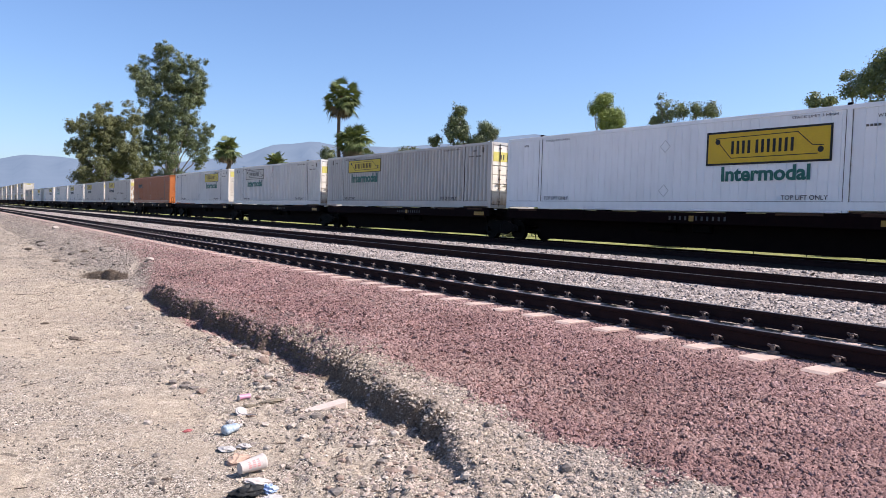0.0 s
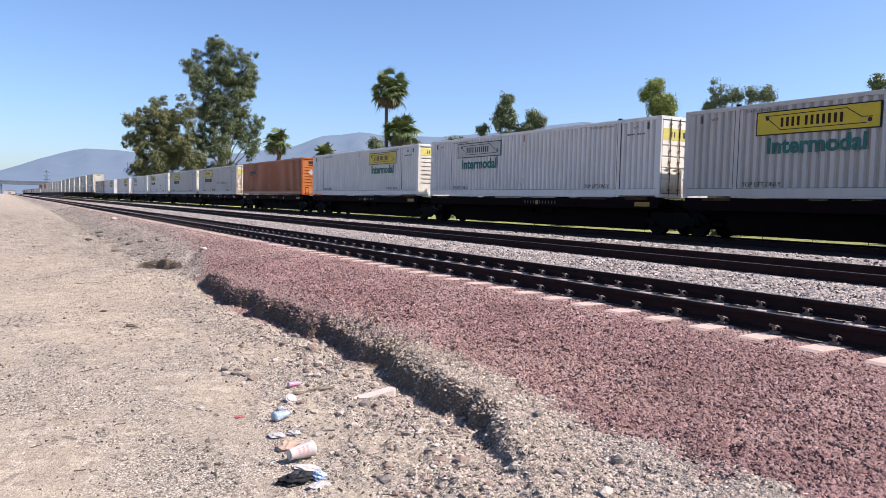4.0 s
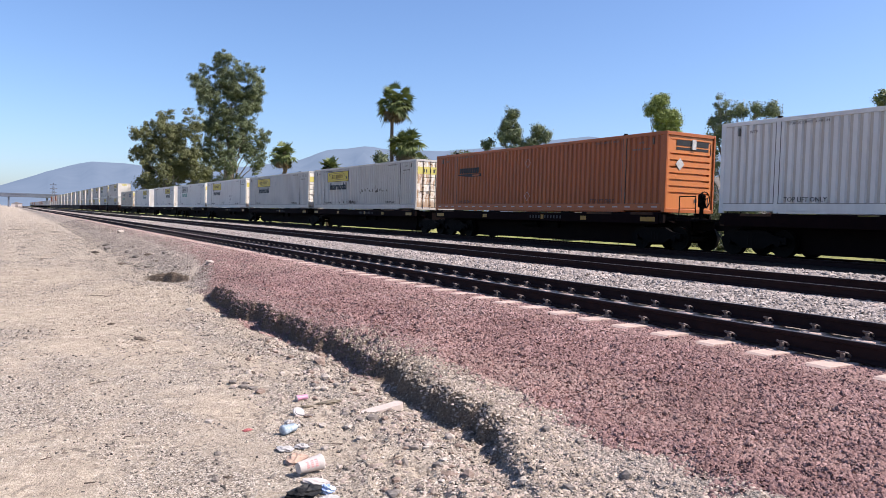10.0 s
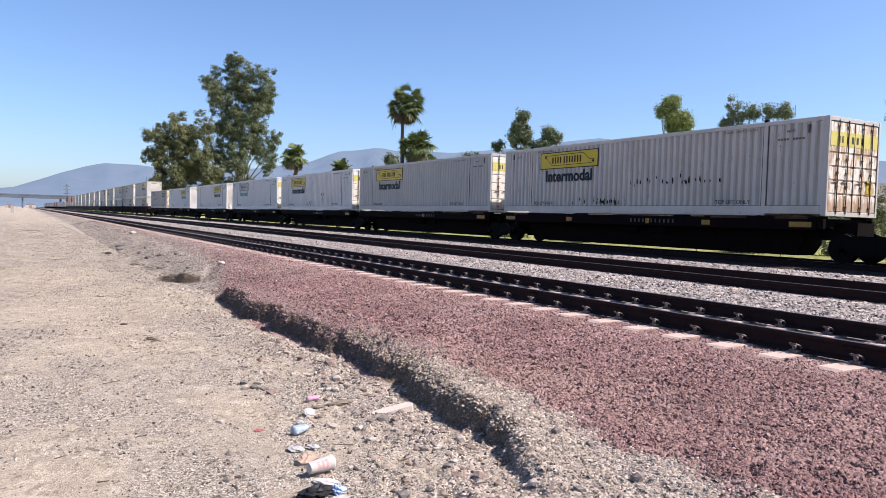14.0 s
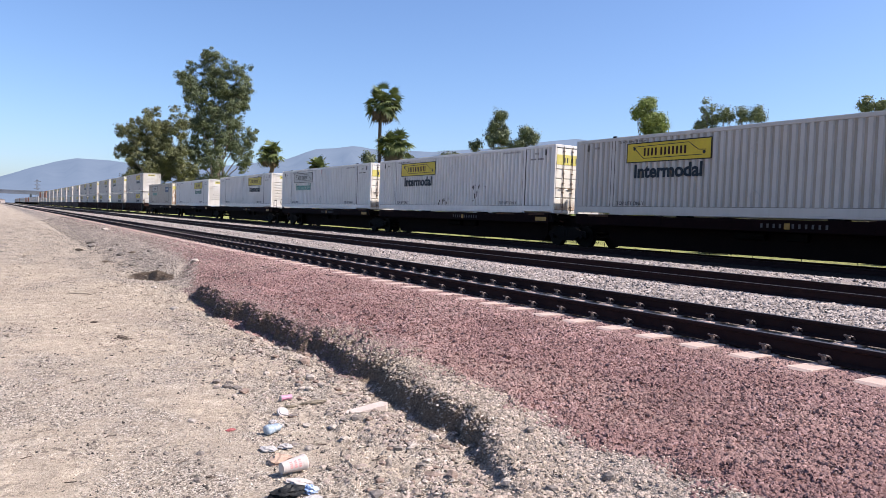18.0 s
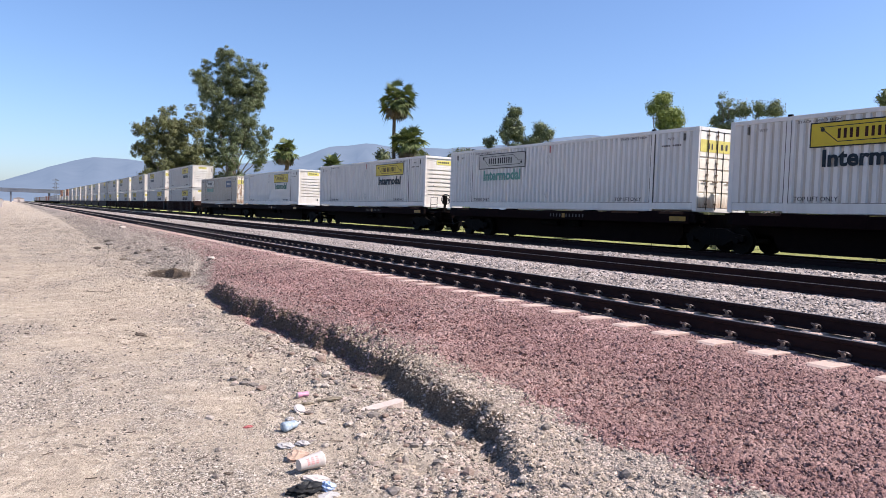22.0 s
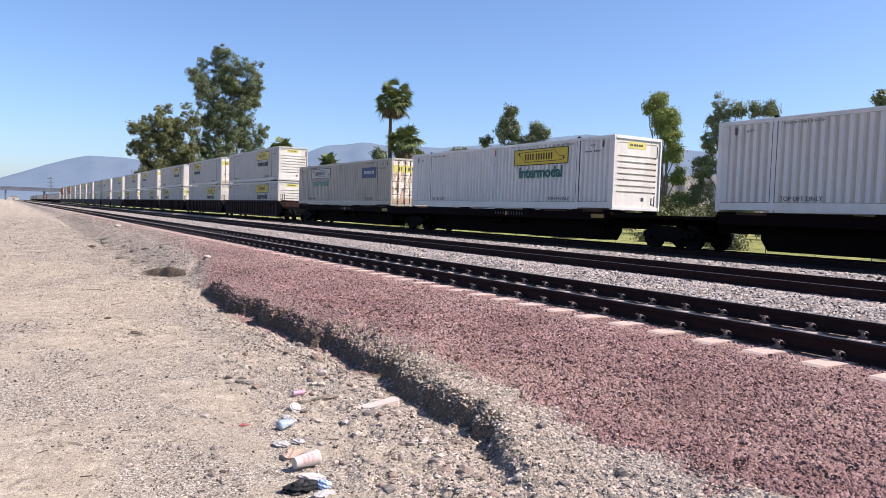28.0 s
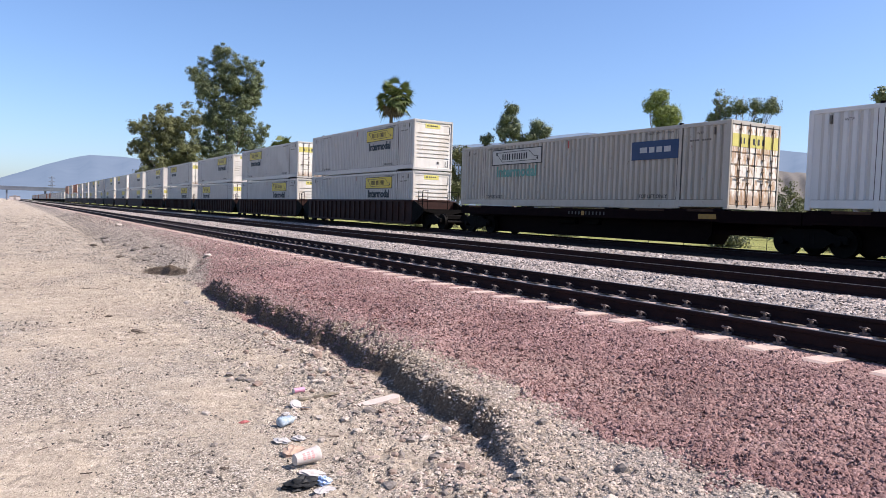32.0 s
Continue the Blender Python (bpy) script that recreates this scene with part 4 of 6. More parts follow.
def container(y0, z0, tone="w", sign="F", colour="green", x=XC, label="", detail=True):
    """One 53-foot container, its front end at y0. sign: F near the front, R near the rear, B big, S the orange one's bar, '' none."""
    louvred = sign in "FB" and sign != ""
    wall = M[PAINTS[tone]]
    con = thing("shipping_container", pose(x, y0, z0), label or "weathered white corrugated steel shipping container", "container", "containers of the train")
    plate = sign == "B"
    for s in (-1, 1):
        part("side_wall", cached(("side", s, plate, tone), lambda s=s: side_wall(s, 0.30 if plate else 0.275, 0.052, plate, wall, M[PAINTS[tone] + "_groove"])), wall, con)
    part("frame", cached(("frame", tone), frame_mesh), wall, con)
    part("roof", cached(("roof", tone), roof_mesh), wall, con)
    part("end_sill", cached(("es", tone), lambda: end_beam(0.0, 0.14)), wall, con)
    part("end_header", cached(("eh", tone), lambda: end_beam(H - 0.13, H)), wall, con)
    part("rear_wall", cached(("ew", tone, 1), lambda: end_wall(L, 1, False)), wall, con)
    if louvred or sign == "S":
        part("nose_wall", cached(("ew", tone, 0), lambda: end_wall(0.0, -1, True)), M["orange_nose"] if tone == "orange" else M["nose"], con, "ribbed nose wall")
        if detail:
            nose_fittings(con)
    else:
        for k, (a, b_) in enumerate(((-W + 0.095, -0.01), (0.01, W - 0.095))):
            gasket = Build().box(a - 0.012, a + 0.012, 0.012, 0.03, 0.14, H - 0.13).box(b_ - 0.012, b_ + 0.012, 0.012, 0.03, 0.14, H - 0.13)
            gasket.box(a, b_, 0.012, 0.03, H - 0.15, H - 0.125).box(a, b_, 0.012, 0.03, 0.13, 0.155)
            door = part("door", cached(("door", tone, k), lambda a=a, b_=b_: door_mesh(a, b_)), M["door_rusty" if tone in "ot" else "door"], con, "cargo door")
            part("gasket", cached(("gasket", k), lambda g=gasket: g.mesh("gasket")), M["rubber"], door, "black rubber seal")
            for q in (0.33, 0.72):
                xx = a + (b_ - a) * q
                part("lock_rod", cached(("rod", k, q), lambda xx=xx: lock_rod(xx)), M["rod"], door, "rusty locking rod")
    for s in (-1, 1):
        for y in (2.0, L - 2.13):
            part("casting", cached(("casting", s), lambda s=s: Build().box(*sorted((s * (W + 0.004), s * (W - 0.10))), 0, 0.13, H - 0.02, H + 0.055, 0.008)), M["steel_dark"], con, "", pose(0, y, 0))
    if not detail:
        if sign in ("F", "R"):
            ya = 2.65 if sign == "F" else 9.65
            part("sign_panel", cached("farpanel", lambda: Build().box(-0.004, 0.004, 0, 3.7, 0, 0.7)), M["lemon"], con, "yellow sign panel", pose(-W - 0.003, ya, 1.93))
            text("lettering", "Intermodal", 0.62, colour, con, ya + 1.75, 1.36, 3.0)
        return con
    # end marking
    if tone != "orange":
        small_sign = louvred and (tone in "nc" or colour == "navy")
        a, b_, z = ((-0.55, 0.45, 2.42) if small_sign else (-1.12, 1.12, 2.26)) if louvred else (-W + 0.12, W - 0.12, 2.05)
        part("end_sign", cached(("endsign", louvred, small_sign), lambda: Build().box(a, b_, 0.012 if not louvred else 0.042, 0.022 if not louvred else 0.052, z, z + (0.26 if small_sign else 0.42))), M["pale_lemon"], con, "yellow end sign")
        def end_bars():
            b, x = Build(), a + (0.12 if small_sign else 0.40)
            for k in (0.08, 0.08, 0.0, 0.13, 0.13, 0.13, 0.11):
                if k:
                    b.box(x, x + k * 0.75, 0.006 if not louvred else 0.036, 0.011 if not louvred else 0.041, z + 0.10, z + (0.18 if small_sign else 0.30))
                x += (k if k else 0.05) * (1.0 if small_sign else 1.85)
            return b
        tagged(part("end_sign_bar", cached(("endbars", louvred, small_sign), end_bars), M["stencil"], con, "dark bars"), kind="stuff")
    if sign in ("F", "R", "O"):
        ya = 2.65 if sign == "F" else 9.65
        logo(con, ya, ya + 3.75, 1.90, 2.62, "outline" if sign == "O" else "framed")
        text("lettering", "Intermodal", 0.66, colour, con, ya + 1.85, 1.36, 3.0)
    elif sign == "B":
        logo(con, 2.47, 6.40, 1.42, 2.45, "framed")
        text("lettering", "Intermodal", 0.60, colour, con, 4.45, 0.94, 2.8)
    elif sign == "S":
        for k in range(9):
            ya = 13.75 - 0.20 * k
            part("name_bar", Build().prism([(ya - 0.16, 1.86), (ya, 1.86), (ya - 0.04, 2.12), (ya - 0.20, 2.12)], "x", -W - 0.012, -W - 0.004), M["black"], con, "slanted black name bar")
        part("underline", Build().prism([(11.75, 1.68), (12.85, 1.68), (13.85, 1.76), (13.85, 1.82), (11.75, 1.82)], "x", -W - 0.012, -W - 0.004), M["black"], con, "black underline that widens")
        part("small_name_bar", Build().box(-W - 0.017, -W - 0.011, 11.90, 12.55, 1.72, 1.78), M["orange"], con)
    for z in (0.66, 2.13):
        part("placard_holder", cached("placard", placard), M["pale_marking"], con, "diamond placard holder", pose(-W - 0.006, 8.0, z))
    if sign in ("F", "O") and tone != "orange":
        part("red_tag", cached("red_tag", lambda: Build().box(-W - 0.008, -W - 0.001, 7.88, 7.94, 2.42, 2.72)), M["red_tag"], con, "small red tag")
    small = "stencil"
    if not plate:
        for y in (0.62, L - 0.68):
            part("vent_slot", cached("vent_slot", lambda: Build().box(-W - 0.002, -W + 0.06, 0, 0.045, H - 0.44, H - 0.20).mesh("vent_slot")), M["seam"], con, "dark vent slot", pose(0, y, 0))
    # dark strip drawn for the shade where the wall meets the bottom rail
    part("rail_seam", cached("rail_seam", lambda: Build().box(-W - 0.0015, -W + 0.02, 0.18, L - 0.18, 0.298, 0.312).mesh("rail_seam")), M["seam"], con)
    for y in (1.962, 2.132, L - 2.14, L - 1.978):
        part("post_seam", cached("post_seam", lambda: Build().box(-W - 0.001, -W + 0.03, 0, 0.012, 0.31, H - 0.13).mesh("post_seam")), M["seam"], con, "", pose(0, y, 0))
    text("stencil", "TOP LIFT ONLY", 0.19, small, con, 3.2, 0.36, 1.35)
    text("stencil", "TOP LIFT ONLY", 0.19, small, con, L - 3.0, 0.36, 1.35)
    text("stencil", "STACK LIMIT 3 HIGH", 0.105, "seam", con, 3.0, H - 0.25, 1.3)
    text("stencil", "STACK LIMIT 3 HIGH", 0.105, "seam", con, L - 3.0, H - 0.25, 1.3)
    text("stencil", "WTP", 0.13, "seam", con, 1.2, H - 0.40)
    text("stencil", "WTP", 0.13, "seam", con, L - 1.2, H - 0.40)
    def bar_row():
        b = Build()
        for k in range(9):
            if k != 4:
                b.box(-W - 0.009, -W - 0.003, 0.75 + k * 0.1, 0.82 + k * 0.1, H - 0.62, H - 0.56)
        return b
    tagged(part("stencil_bar", cached("bar_row", bar_row), M["seam"], con), kind="stuff")
    return con


def wheelset():
    b = Build()
    for s in (-1, 1):
        x = s * 0.755
        b.tube((x - 0.065, 0, 0), (x + 0.065, 0, 0), 0.42, n=28)
        b.tube((x - s * 0.065, 0, 0), (x - s * 0.10, 0, 0), 0.45, n=28)
        b.tube((x + s * 0.065, 0, 0), (x + s * 0.085, 0, 0), 0.16, n=14)
        for k in range(6):
            a = k * math.pi / 3
            b.tube((x + s * 0.066, 0.27 * math.cos(a), 0.27 * math.sin(a)), (x + s * 0.075, 0.27 * math.cos(a), 0.27 * math.sin(a)), 0.05, n=6)
    b.tube((-0.98, 0, 0), (0.98, 0, 0), 0.085, n=12)
    return b.mesh("wheelset")


def truck_frame():
    b = Build()
    for s in (-1, 1):
        x0, x1 = sorted((s * 0.93, s * 1.06))
        b.prism([(-1.15, 0.40), (-1.15, 0.60), (-0.75, 0.66), (-0.45, 0.80), (0.45, 0.80), (0.75, 0.66), (1.15, 0.60), (1.15, 0.40), (0.70, 0.42), (0.38, 0.24), (-0.38, 0.24), (-0.70, 0.42)], "x", x0, x1)
        for y in (-0.16, 0.0, 0.16):
            b.tube((s * 1.0, y, 0.34), (s * 1.0, y, 0.66), 0.07, n=8)
        for y in (-0.89, 0.89):
            b.tube((s * 0.9, y, 0.43), (s * 1.12, y, 0.43), 0.11, n=10)
    b.box(-1.0, 1.0, -0.2, 0.2, 0.55, 0.80, 0.02)
    return b.mesh("side_frames")


WHEELS = []


def truck(car, y):
    fr = part("truck", cached("truck", truck_frame), M["steel_dark"], car, "cast steel truck", pose(0, y, RZ - TZ))
    for d in (-0.89, 0.89):
        w = part("wheelset", cached("wheelset", wheelset), M["wheel"], fr, "steel wheels on an axle", pose(0, d, 0.42))
        WHEELS.append((w, d))


def spine_mesh():
    b = Build()
    b.prism([(1.2, 0.30), (1.45, -0.06), (L - 1.45, -0.06), (L - 1.2, 0.30), (L - 1.2, 0.98), (1.2, 0.98)], "x", -0.50, 0.50)
    for a, c in ((-0.45, 1.2), (L - 1.2, L + 0.45)):
        b.prism([(-0.42, 0.45), (-0.42, 0.98), (0.42, 0.98), (0.42, 0.45)], "y", a, c)
    return b.mesh("spine")


def bolster_mesh():
    """A cross arm with its container seat."""
    b = Build()
    b.prism([(-1.28, 0.96), (-1.28, 1.08), (1.28, 1.08), (1.28, 0.96), (0.5, 0.76), (-0.5, 0.76)], "y", -0.16, 0.16)
    for s in (-1, 1):
        b.box(*sorted((s * 0.95, s * 1.31)), -0.24, 0.24, 1.06, 1.152, 0.01)
        b.box(*sorted((s * 1.16, s * 1.30)), -0.30, 0.30, 0.78, 1.06, 0.01)
    return b.mesh("cross_arm")


def spine_car(y0, front_truck, rear_truck, brake=False, x=XC, marks=(0.75, 15.55)):
    """One platform of an articulated spine car under the container whose front end is at y0."""
    car = thing("spine_car", pose(x, y0, TZ), "dark brown steel spine car platform on the rails", "rail car", "cars of the train")
    part("spine", cached("spine", spine_mesh), M["car_brown"], car, "long centre sill")
    for y in (0.35, 2.05, 5.4, L - 5.4, L - 2.05, L - 0.35):
        part("cross_arm", cached("bolster", bolster_mesh), M["car_brown"], car, "", pose(0, y, 0))
    for ya, yb, top in ((0.25, 4.3, 1.135), (4.3, 11.6, 1.10), (11.6, L - 0.25, 1.135)):
        sill = cached(("sill", ya), lambda ya=ya, yb=yb, top=top: Build().box(-1.325, -1.25, ya, yb, 0.74, top, 0.006).mesh("side_sill"))
        part("side_sill", sill, M["sill"], car, "red-brown side sill")
    for ya, yb in ((0.5, 1.6), (2.6, 4.0), (14.2, 15.3)):
        part("deck_edge", cached(("deck", ya), lambda ya=ya, yb=yb: Build().box(-1.34, -1.24, ya, yb, 1.06, 1.145, 0.006).mesh("deck_edge")), M["deck_rust"], car, "rusty deck edge")
    for y in marks:
        wide = 0.36 if y in (0.75, 15.55) else 0.17
        part("marker", cached(("marker", wide), lambda w=wide: Build().box(-1.333, -1.32, -w, w, 0.82, 0.98).mesh("marker")), M["reflector"], car, "yellow reflector", pose(0, y, 0))
    part("marker", cached("square_marker", lambda: Build().box(-1.333, -1.32, -0.09, 0.09, 0.82, 1.0).mesh("marker")), M["reflector"], car, "yellow square", pose(0, 6.85, 0))
    def number_bars():
        b = Build()
        for k in range(11):
            if k != 6:
                b.box(-1.332, -1.322, 5.6 + 0.205 * k, 5.67 + 0.205 * k, 0.85, 0.98)
        return b
    tagged(part("number_bar", cached("numbers", number_bars), M["dull_marking"], car, "pale bars"), kind="stuff")
    part("air_pipe", cached("pipe", lambda: Build().tube((-0.46, 0.5, 0.70), (-0.46, L - 0.5, 0.70), 0.025, n=6).box(-0.66, -0.41, 6.6, 7.3, 0.45, 0.72, 0.03).tube((-0.58, 8.0, 0.58), (-0.58, 9.1, 0.58), 0.14, n=10).mesh("brake_gear")), M["steel_dark"], car, "brake gear")
    if front_truck is not None:
        truck(car, front_truck)
    if rear_truck is not None:
        truck(car, rear_truck)
    if brake:
        b = Build()
        b.box(-1.25, 1.25, -1.35, -0.45, 0.86, 0.94, 0.01)
        b.box(-0.30, 0.30, -1.35, 0.5, 0.54, 0.86, 0.02)
        part("end_platform", b, M["car_brown"], car)
        b = Build()
        for yy in (-1.3, -0.6):
            b.tube((-1.22, yy, 0.91), (-1.22, yy, 1.71), 0.018, n=6)
        b.tube((-1.22, -1.3, 1.71), (-1.22, -0.6, 1.71), 0.018, n=6).tube((-1.22, -1.3, 1.31), (-1.22, -0.6, 1.31), 0.015, n=6)
        part("handrail", b, M["steel_dark"], car)
        b = Build()
        for xx in (0.45, 1.15):
            b.tube((xx, -1.3, 0.91), (xx, -1.3, 1.71), 0.018, n=6)
        b.tube((0.45, -1.3, 1.71), (1.15, -1.3, 1.71), 0.018, n=6)
        part("handrail", b, M["steel_dark"], car)
        b = Build().tube((-0.3, -1.4, 0.6), (-0.5, -1.9, 0.25), 0.025, n=6).tube((-0.5, -1.9, 0.25), (-0.3, -2.4, 0.5), 0.025, n=6)
        part("air_hose", b, M["rubber"], car, "hanging black air hose")
        b = Build()
        for k in range(16):
            a, c = k * math.pi / 8, (k + 1) * math.pi / 8
            b.tube((-0.55 + 0.28 * math.cos(a), -1.1, 1.61 + 0.28 * math.sin(a)), (-0.55 + 0.28 * math.cos(c), -1.1, 1.61 + 0.28 * math.sin(c)), 0.02, n=6)
        for k in range(4):
            a = k * math.pi / 2 + 0.4
            b.tube((-0.55, -1.1, 1.61), (-0.55 + 0.27 * math.cos(a), -1.1, 1.61 + 0.27 * math.sin(a)), 0.015, n=6)
        b.box(-0.68, -0.42, -1.08, -0.92, 1.36, 1.81, 0.03).box(-0.60, -0.50, -1.05, -0.95, 0.91, 1.36)
        part("brake_wheel", b, M["steel_dark"], car, "hand brake wheel and its box")
        b = Build().box(-0.09, 0.09, -1.95, -1.3, 0.54, 0.74, 0.02).box(-0.17, 0.17, -2.15, -1.61, 0.74, 1.02, 0.03)
        part("coupler", b, M["steel_dark"], car)
    return car


def well_side(s):
    b = Build()
    b.box(*sorted((s * 1.34, s * 1.44)), -0.2, L + 0.2, 0.06, 1.38, 0.01)
    b.box(*sorted((s * 1.32, s * 1.50)), -0.25, L + 0.25, 1.30, 1.42, 0.015)
    b.box(*sorted((s * 1.32, s * 1.50)), -0.2, L + 0.2, 0.02, 0.14, 0.015)
    return b.mesh("well_side")


def well_car(y0, x=XC, detail=True):
    car = thing("well_car", pose(x, y0, TZ), "reddish brown ribbed steel double-stack well car", "rail car", "cars of the train")
    for s in (-1, 1):
        part("well_side", cached(("well", s), lambda s=s: well_side(s)), M["well_brown"], car)
    part("well_floor", cached("wellfloor", lambda: Build().box(-1.34, 1.34, 0.0, L, 0.04, 0.18).mesh("well_floor")), M["well_brown"], car)
    for y in (-1.5, L + 0.2):
        part("end_platform", cached("wellend", lambda: Build().prism([(-1.34, 0.80), (-1.34, 0.92), (1.34, 0.92), (1.34, 0.80), (0.5, 0.62), (-0.5, 0.62)], "y", 0, 1.3).mesh("end_platform")), M["steel_dark"], car, "", pose(0, y, 0))
    if detail:
        rib = cached("rib", lambda: Build().box(-1.53, -1.43, -0.07, 0.07, 0.14, 1.31, 0.01).mesh("rib"))
        for i in range(20):
            part("rib", rib, M["well_brown"], car, "", pose(0, 0.6 + i * 0.79, 0))
    for y in (-0.30, L + 0.02):
        part("bulkhead", cached("bulkhead", lambda: Build().box(-1.33, 1.33, 0, 0.26, 0.10, 1.40, 0.01).box(-1.10, 1.10, -0.03, 0.02, 1.36, 1.46, 0.01).mesh("bulkhead")), M["well_brown"], car, "steel wall closing the well", pose(0, y, 0))
    for s in (-1, 1):
        for y, e in ((-0.22, -1), (L + 0.22, 1)):
            part("end_gusset", cached(("gusset", s, e), lambda s=s, e=e: Build().prism([(0, 0.12), (0, 1.36), (e * 0.35, 1.30), (e * 1.25, 0.93), (e * 1.25, 0.72), (e * 0.30, 0.12)], "x", *sorted((s * 1.30, s * 1.40))).mesh("end_gusset")), M["steel_dark"], car, "sloping end of the side", pose(0, y, 0))
    truck(car, -1.65)
    if detail:
        b = Build()
        for yy in (-1.9, -1.35):
            b.tube((-1.36, yy, 0.85), (-1.36, yy, 1.95), 0.02, n=6)
        b.tube((-1.36, -1.9, 1.95), (-1.36, -1.35, 1.95), 0.02, n=6).tube((-1.36, -1.9, 1.45), (-1.36, -1.35, 1.45), 0.016, n=6)
        for xx in (0.2, 0.9):
            b.tube((xx, -1.45, 0.85), (xx, -1.45, 1.9), 0.02, n=6)
        b.tube((0.2, -1.45, 1.9), (0.9, -1.45, 1.9), 0.02, n=6)
        part("handrail", b, M["steel_dark"], car)
        b = Build()
        for yy in (-1.35, -0.9):
            b.tube((-1.4, yy, 0.3), (-1.4, yy, 1.9), 0.016, n=6)
        for z in (0.3, 0.6, 0.9, 1.2, 1.5, 1.9):
            b.tube((-1.4, -1.35, z), (-1.4, -0.9, z), 0.013, n=6)
        part("ladder", b, M["steel_dark"], car)
    return car


TRAIN = []
BASE = 1.395
# front ends along the track at the start, tone, sign place, letters, wheels: shared truck ahead, coupled ends
for y0, tone, sign, colour, f_truck, r_truck, brake, label in [
    (-27.0, "w", "F", "green", None, 16.8, False, ""),
    (-9.75, "w", "R", "green", None, 16.8, False, ""),
    (7.75, "n", "B", "green", None, 16.75, False, "clean white plated shipping container with a big yellow sign"),
    (25.0, "w", "R", "green", None, 16.75, False, ""),
    (42.2, "b", "O", "green", None, 16.85, False, "white corrugated shipping container with a faded black-edged sign"),
    (59.75, "b", "F", "green", None, 15.0, False, ""),
    (78.2, "orange", "S", "green", 0.6, 14.4, True, "faded orange corrugated steel shipping container"),
    (96.65, "o", "R", "navy", -1.15, 16.8, False, "white corrugated shipping container with rust scars"),
    (114.05, "w", "R", "navy", None, 16.8, False, ""),
    (131.5, "b", "R", "navy", None, 16.8, False, "stained white corrugated shipping container with door rods"),
    (148.9, "c", "O", "teal_faded", None, 14.1, False, "white corrugated shipping container with a faded sign"),
    (167.8, "b", "F", "navy", 0.8, None, True, ""),
    (188.7, "c", "F", "green", -2.6, None, False, "bright white corrugated shipping container with a ribbed nose"),
    (207.5, "t", "O", "teal_faded", -2.7, 15.0, False, "rust-streaked white shipping container with a blue side sign"),
]:
    TRAIN.append((container(y0, BASE, tone, sign, colour, label=label), y0, BASE))
    TRAIN.append((spine_car(y0, f_truck, r_truck, brake, XC, (0.75, 4.2, 11.3, 15.55) if tone in ("o", "orange") else (0.75,)), y0, TZ))
ul = TRAIN[-2][0]
long_end = TRAIN[25][0]
part("end_deck", Build().box(-1.30, 1.30, -2.75, 0.2, 0.86, 0.98, 0.01).box(-0.42, 0.42, -4.2, -0.4, 0.62, 0.90, 0.02), M["sill"], long_end, "long end deck over the truck")
part("end_deck", Build().box(-1.30, 1.30, L - 0.2, L + 2.0, 0.86, 0.98, 0.01).box(-0.42, 0.42, L + 0.3, L + 2.0, 0.62, 0.90, 0.02), M["sill"], TRAIN[23][0], "end deck over the truck")
part("end_deck", Build().box(-1.32, 1.32, -2.6, 0.3, 0.70, 1.10, 0.01).box(-0.42, 0.42, -2.6, 1.4, 0.30, 0.72, 0.02), M["sill"], TRAIN[27][0], "long end deck over the truck")
part("end_deck", Build().box(-1.32, 1.32, L - 0.3, L + 0.02, 0.70, 1.10, 0.01).box(-0.42, 0.42, L - 1.4, L + 0.02, 0.30, 0.72, 0.02), M["sill"], TRAIN[25][0], "end deck over the truck")
scarred, orange_box = TRAIN[14][0], TRAIN[12][0]


def scar(y, z, r):
    """A ragged patch of scraped paint, taller than wide."""
    k, w, h = 9, r.uniform(0.015, 0.045), r.uniform(0.04, 0.12)
    rim = [(y + w * math.cos(2 * math.pi * i / k) * r.uniform(0.5, 1.2), z + h * math.sin(2 * math.pi * i / k) * r.uniform(0.5, 1.2)) for i in range(k)]
    return Build().prism(rim, "x", -W - 0.005, -W + 0.002)


rs = random.Random(23)
for i in range(24):
    ya, za = rs.choice([(rs.gauss(8.7, 0.3), rs.gauss(0.47, 0.09)), (rs.gauss(5.9, 0.35), rs.gauss(1.22, 0.04)), (rs.gauss(6.0, 0.15), rs.gauss(0.75, 0.1))])
    part("rust_scar", scar(ya, max(0.36, za), rs), M["scar"], TRAIN[18][0], "dark rust scar")
rs = random.Random(21)
for i in range(46):
    ya = rs.gauss(9.3, 0.55) if i % 2 else rs.uniform(3.6, 8.0)
    za = rs.gauss(0.46, 0.05) if i % 2 else rs.gauss(1.18, 0.07)
    part("rust_scar", scar(ya, max(0.36, za), rs), M["scar"], scarred, "dark rust scar")
part("door_placard", Build().box(0.70, 0.98, 0.004, 0.012, 0.72, 1.12), M["lemon"], scarred, "yellow placard on the door")
part("nose_sign_bar", Build().box(-0.75, 0.95, 0.036, 0.042, 2.42, 2.62), M["black"], orange_box, "black name bar")
part("nose_sign_bar", Build().box(-0.75, 0.95, 0.036, 0.042, 2.27, 2.36), M["black"], orange_box, "thin black bar")
tape = Build()
for k in range(24):
    tape.box(-W - 0.004, -W + 0.002, 0.35 + 0.66 * k, 0.62 + 0.66 * k, 0.17, 0.21)
tagged(part("reflective_tape", tape, M["pale_marking"], orange_box, "short white reflective dashes"), kind="stuff")
part("nose_box", Build().box(0.02, 0.24, -0.01, 0.04, 2.30, 2.66, 0.01), M["pale_marking"], orange_box, "small pale box on the nose")
part("nose_diamond", Build().box(-0.16, 0.16, -0.004, 0.004, -0.16, 0.16), M["pale_marking"], orange_box, "worn diamond placard", pose(-0.55, 0.034, 1.75, 0, 45, 0))
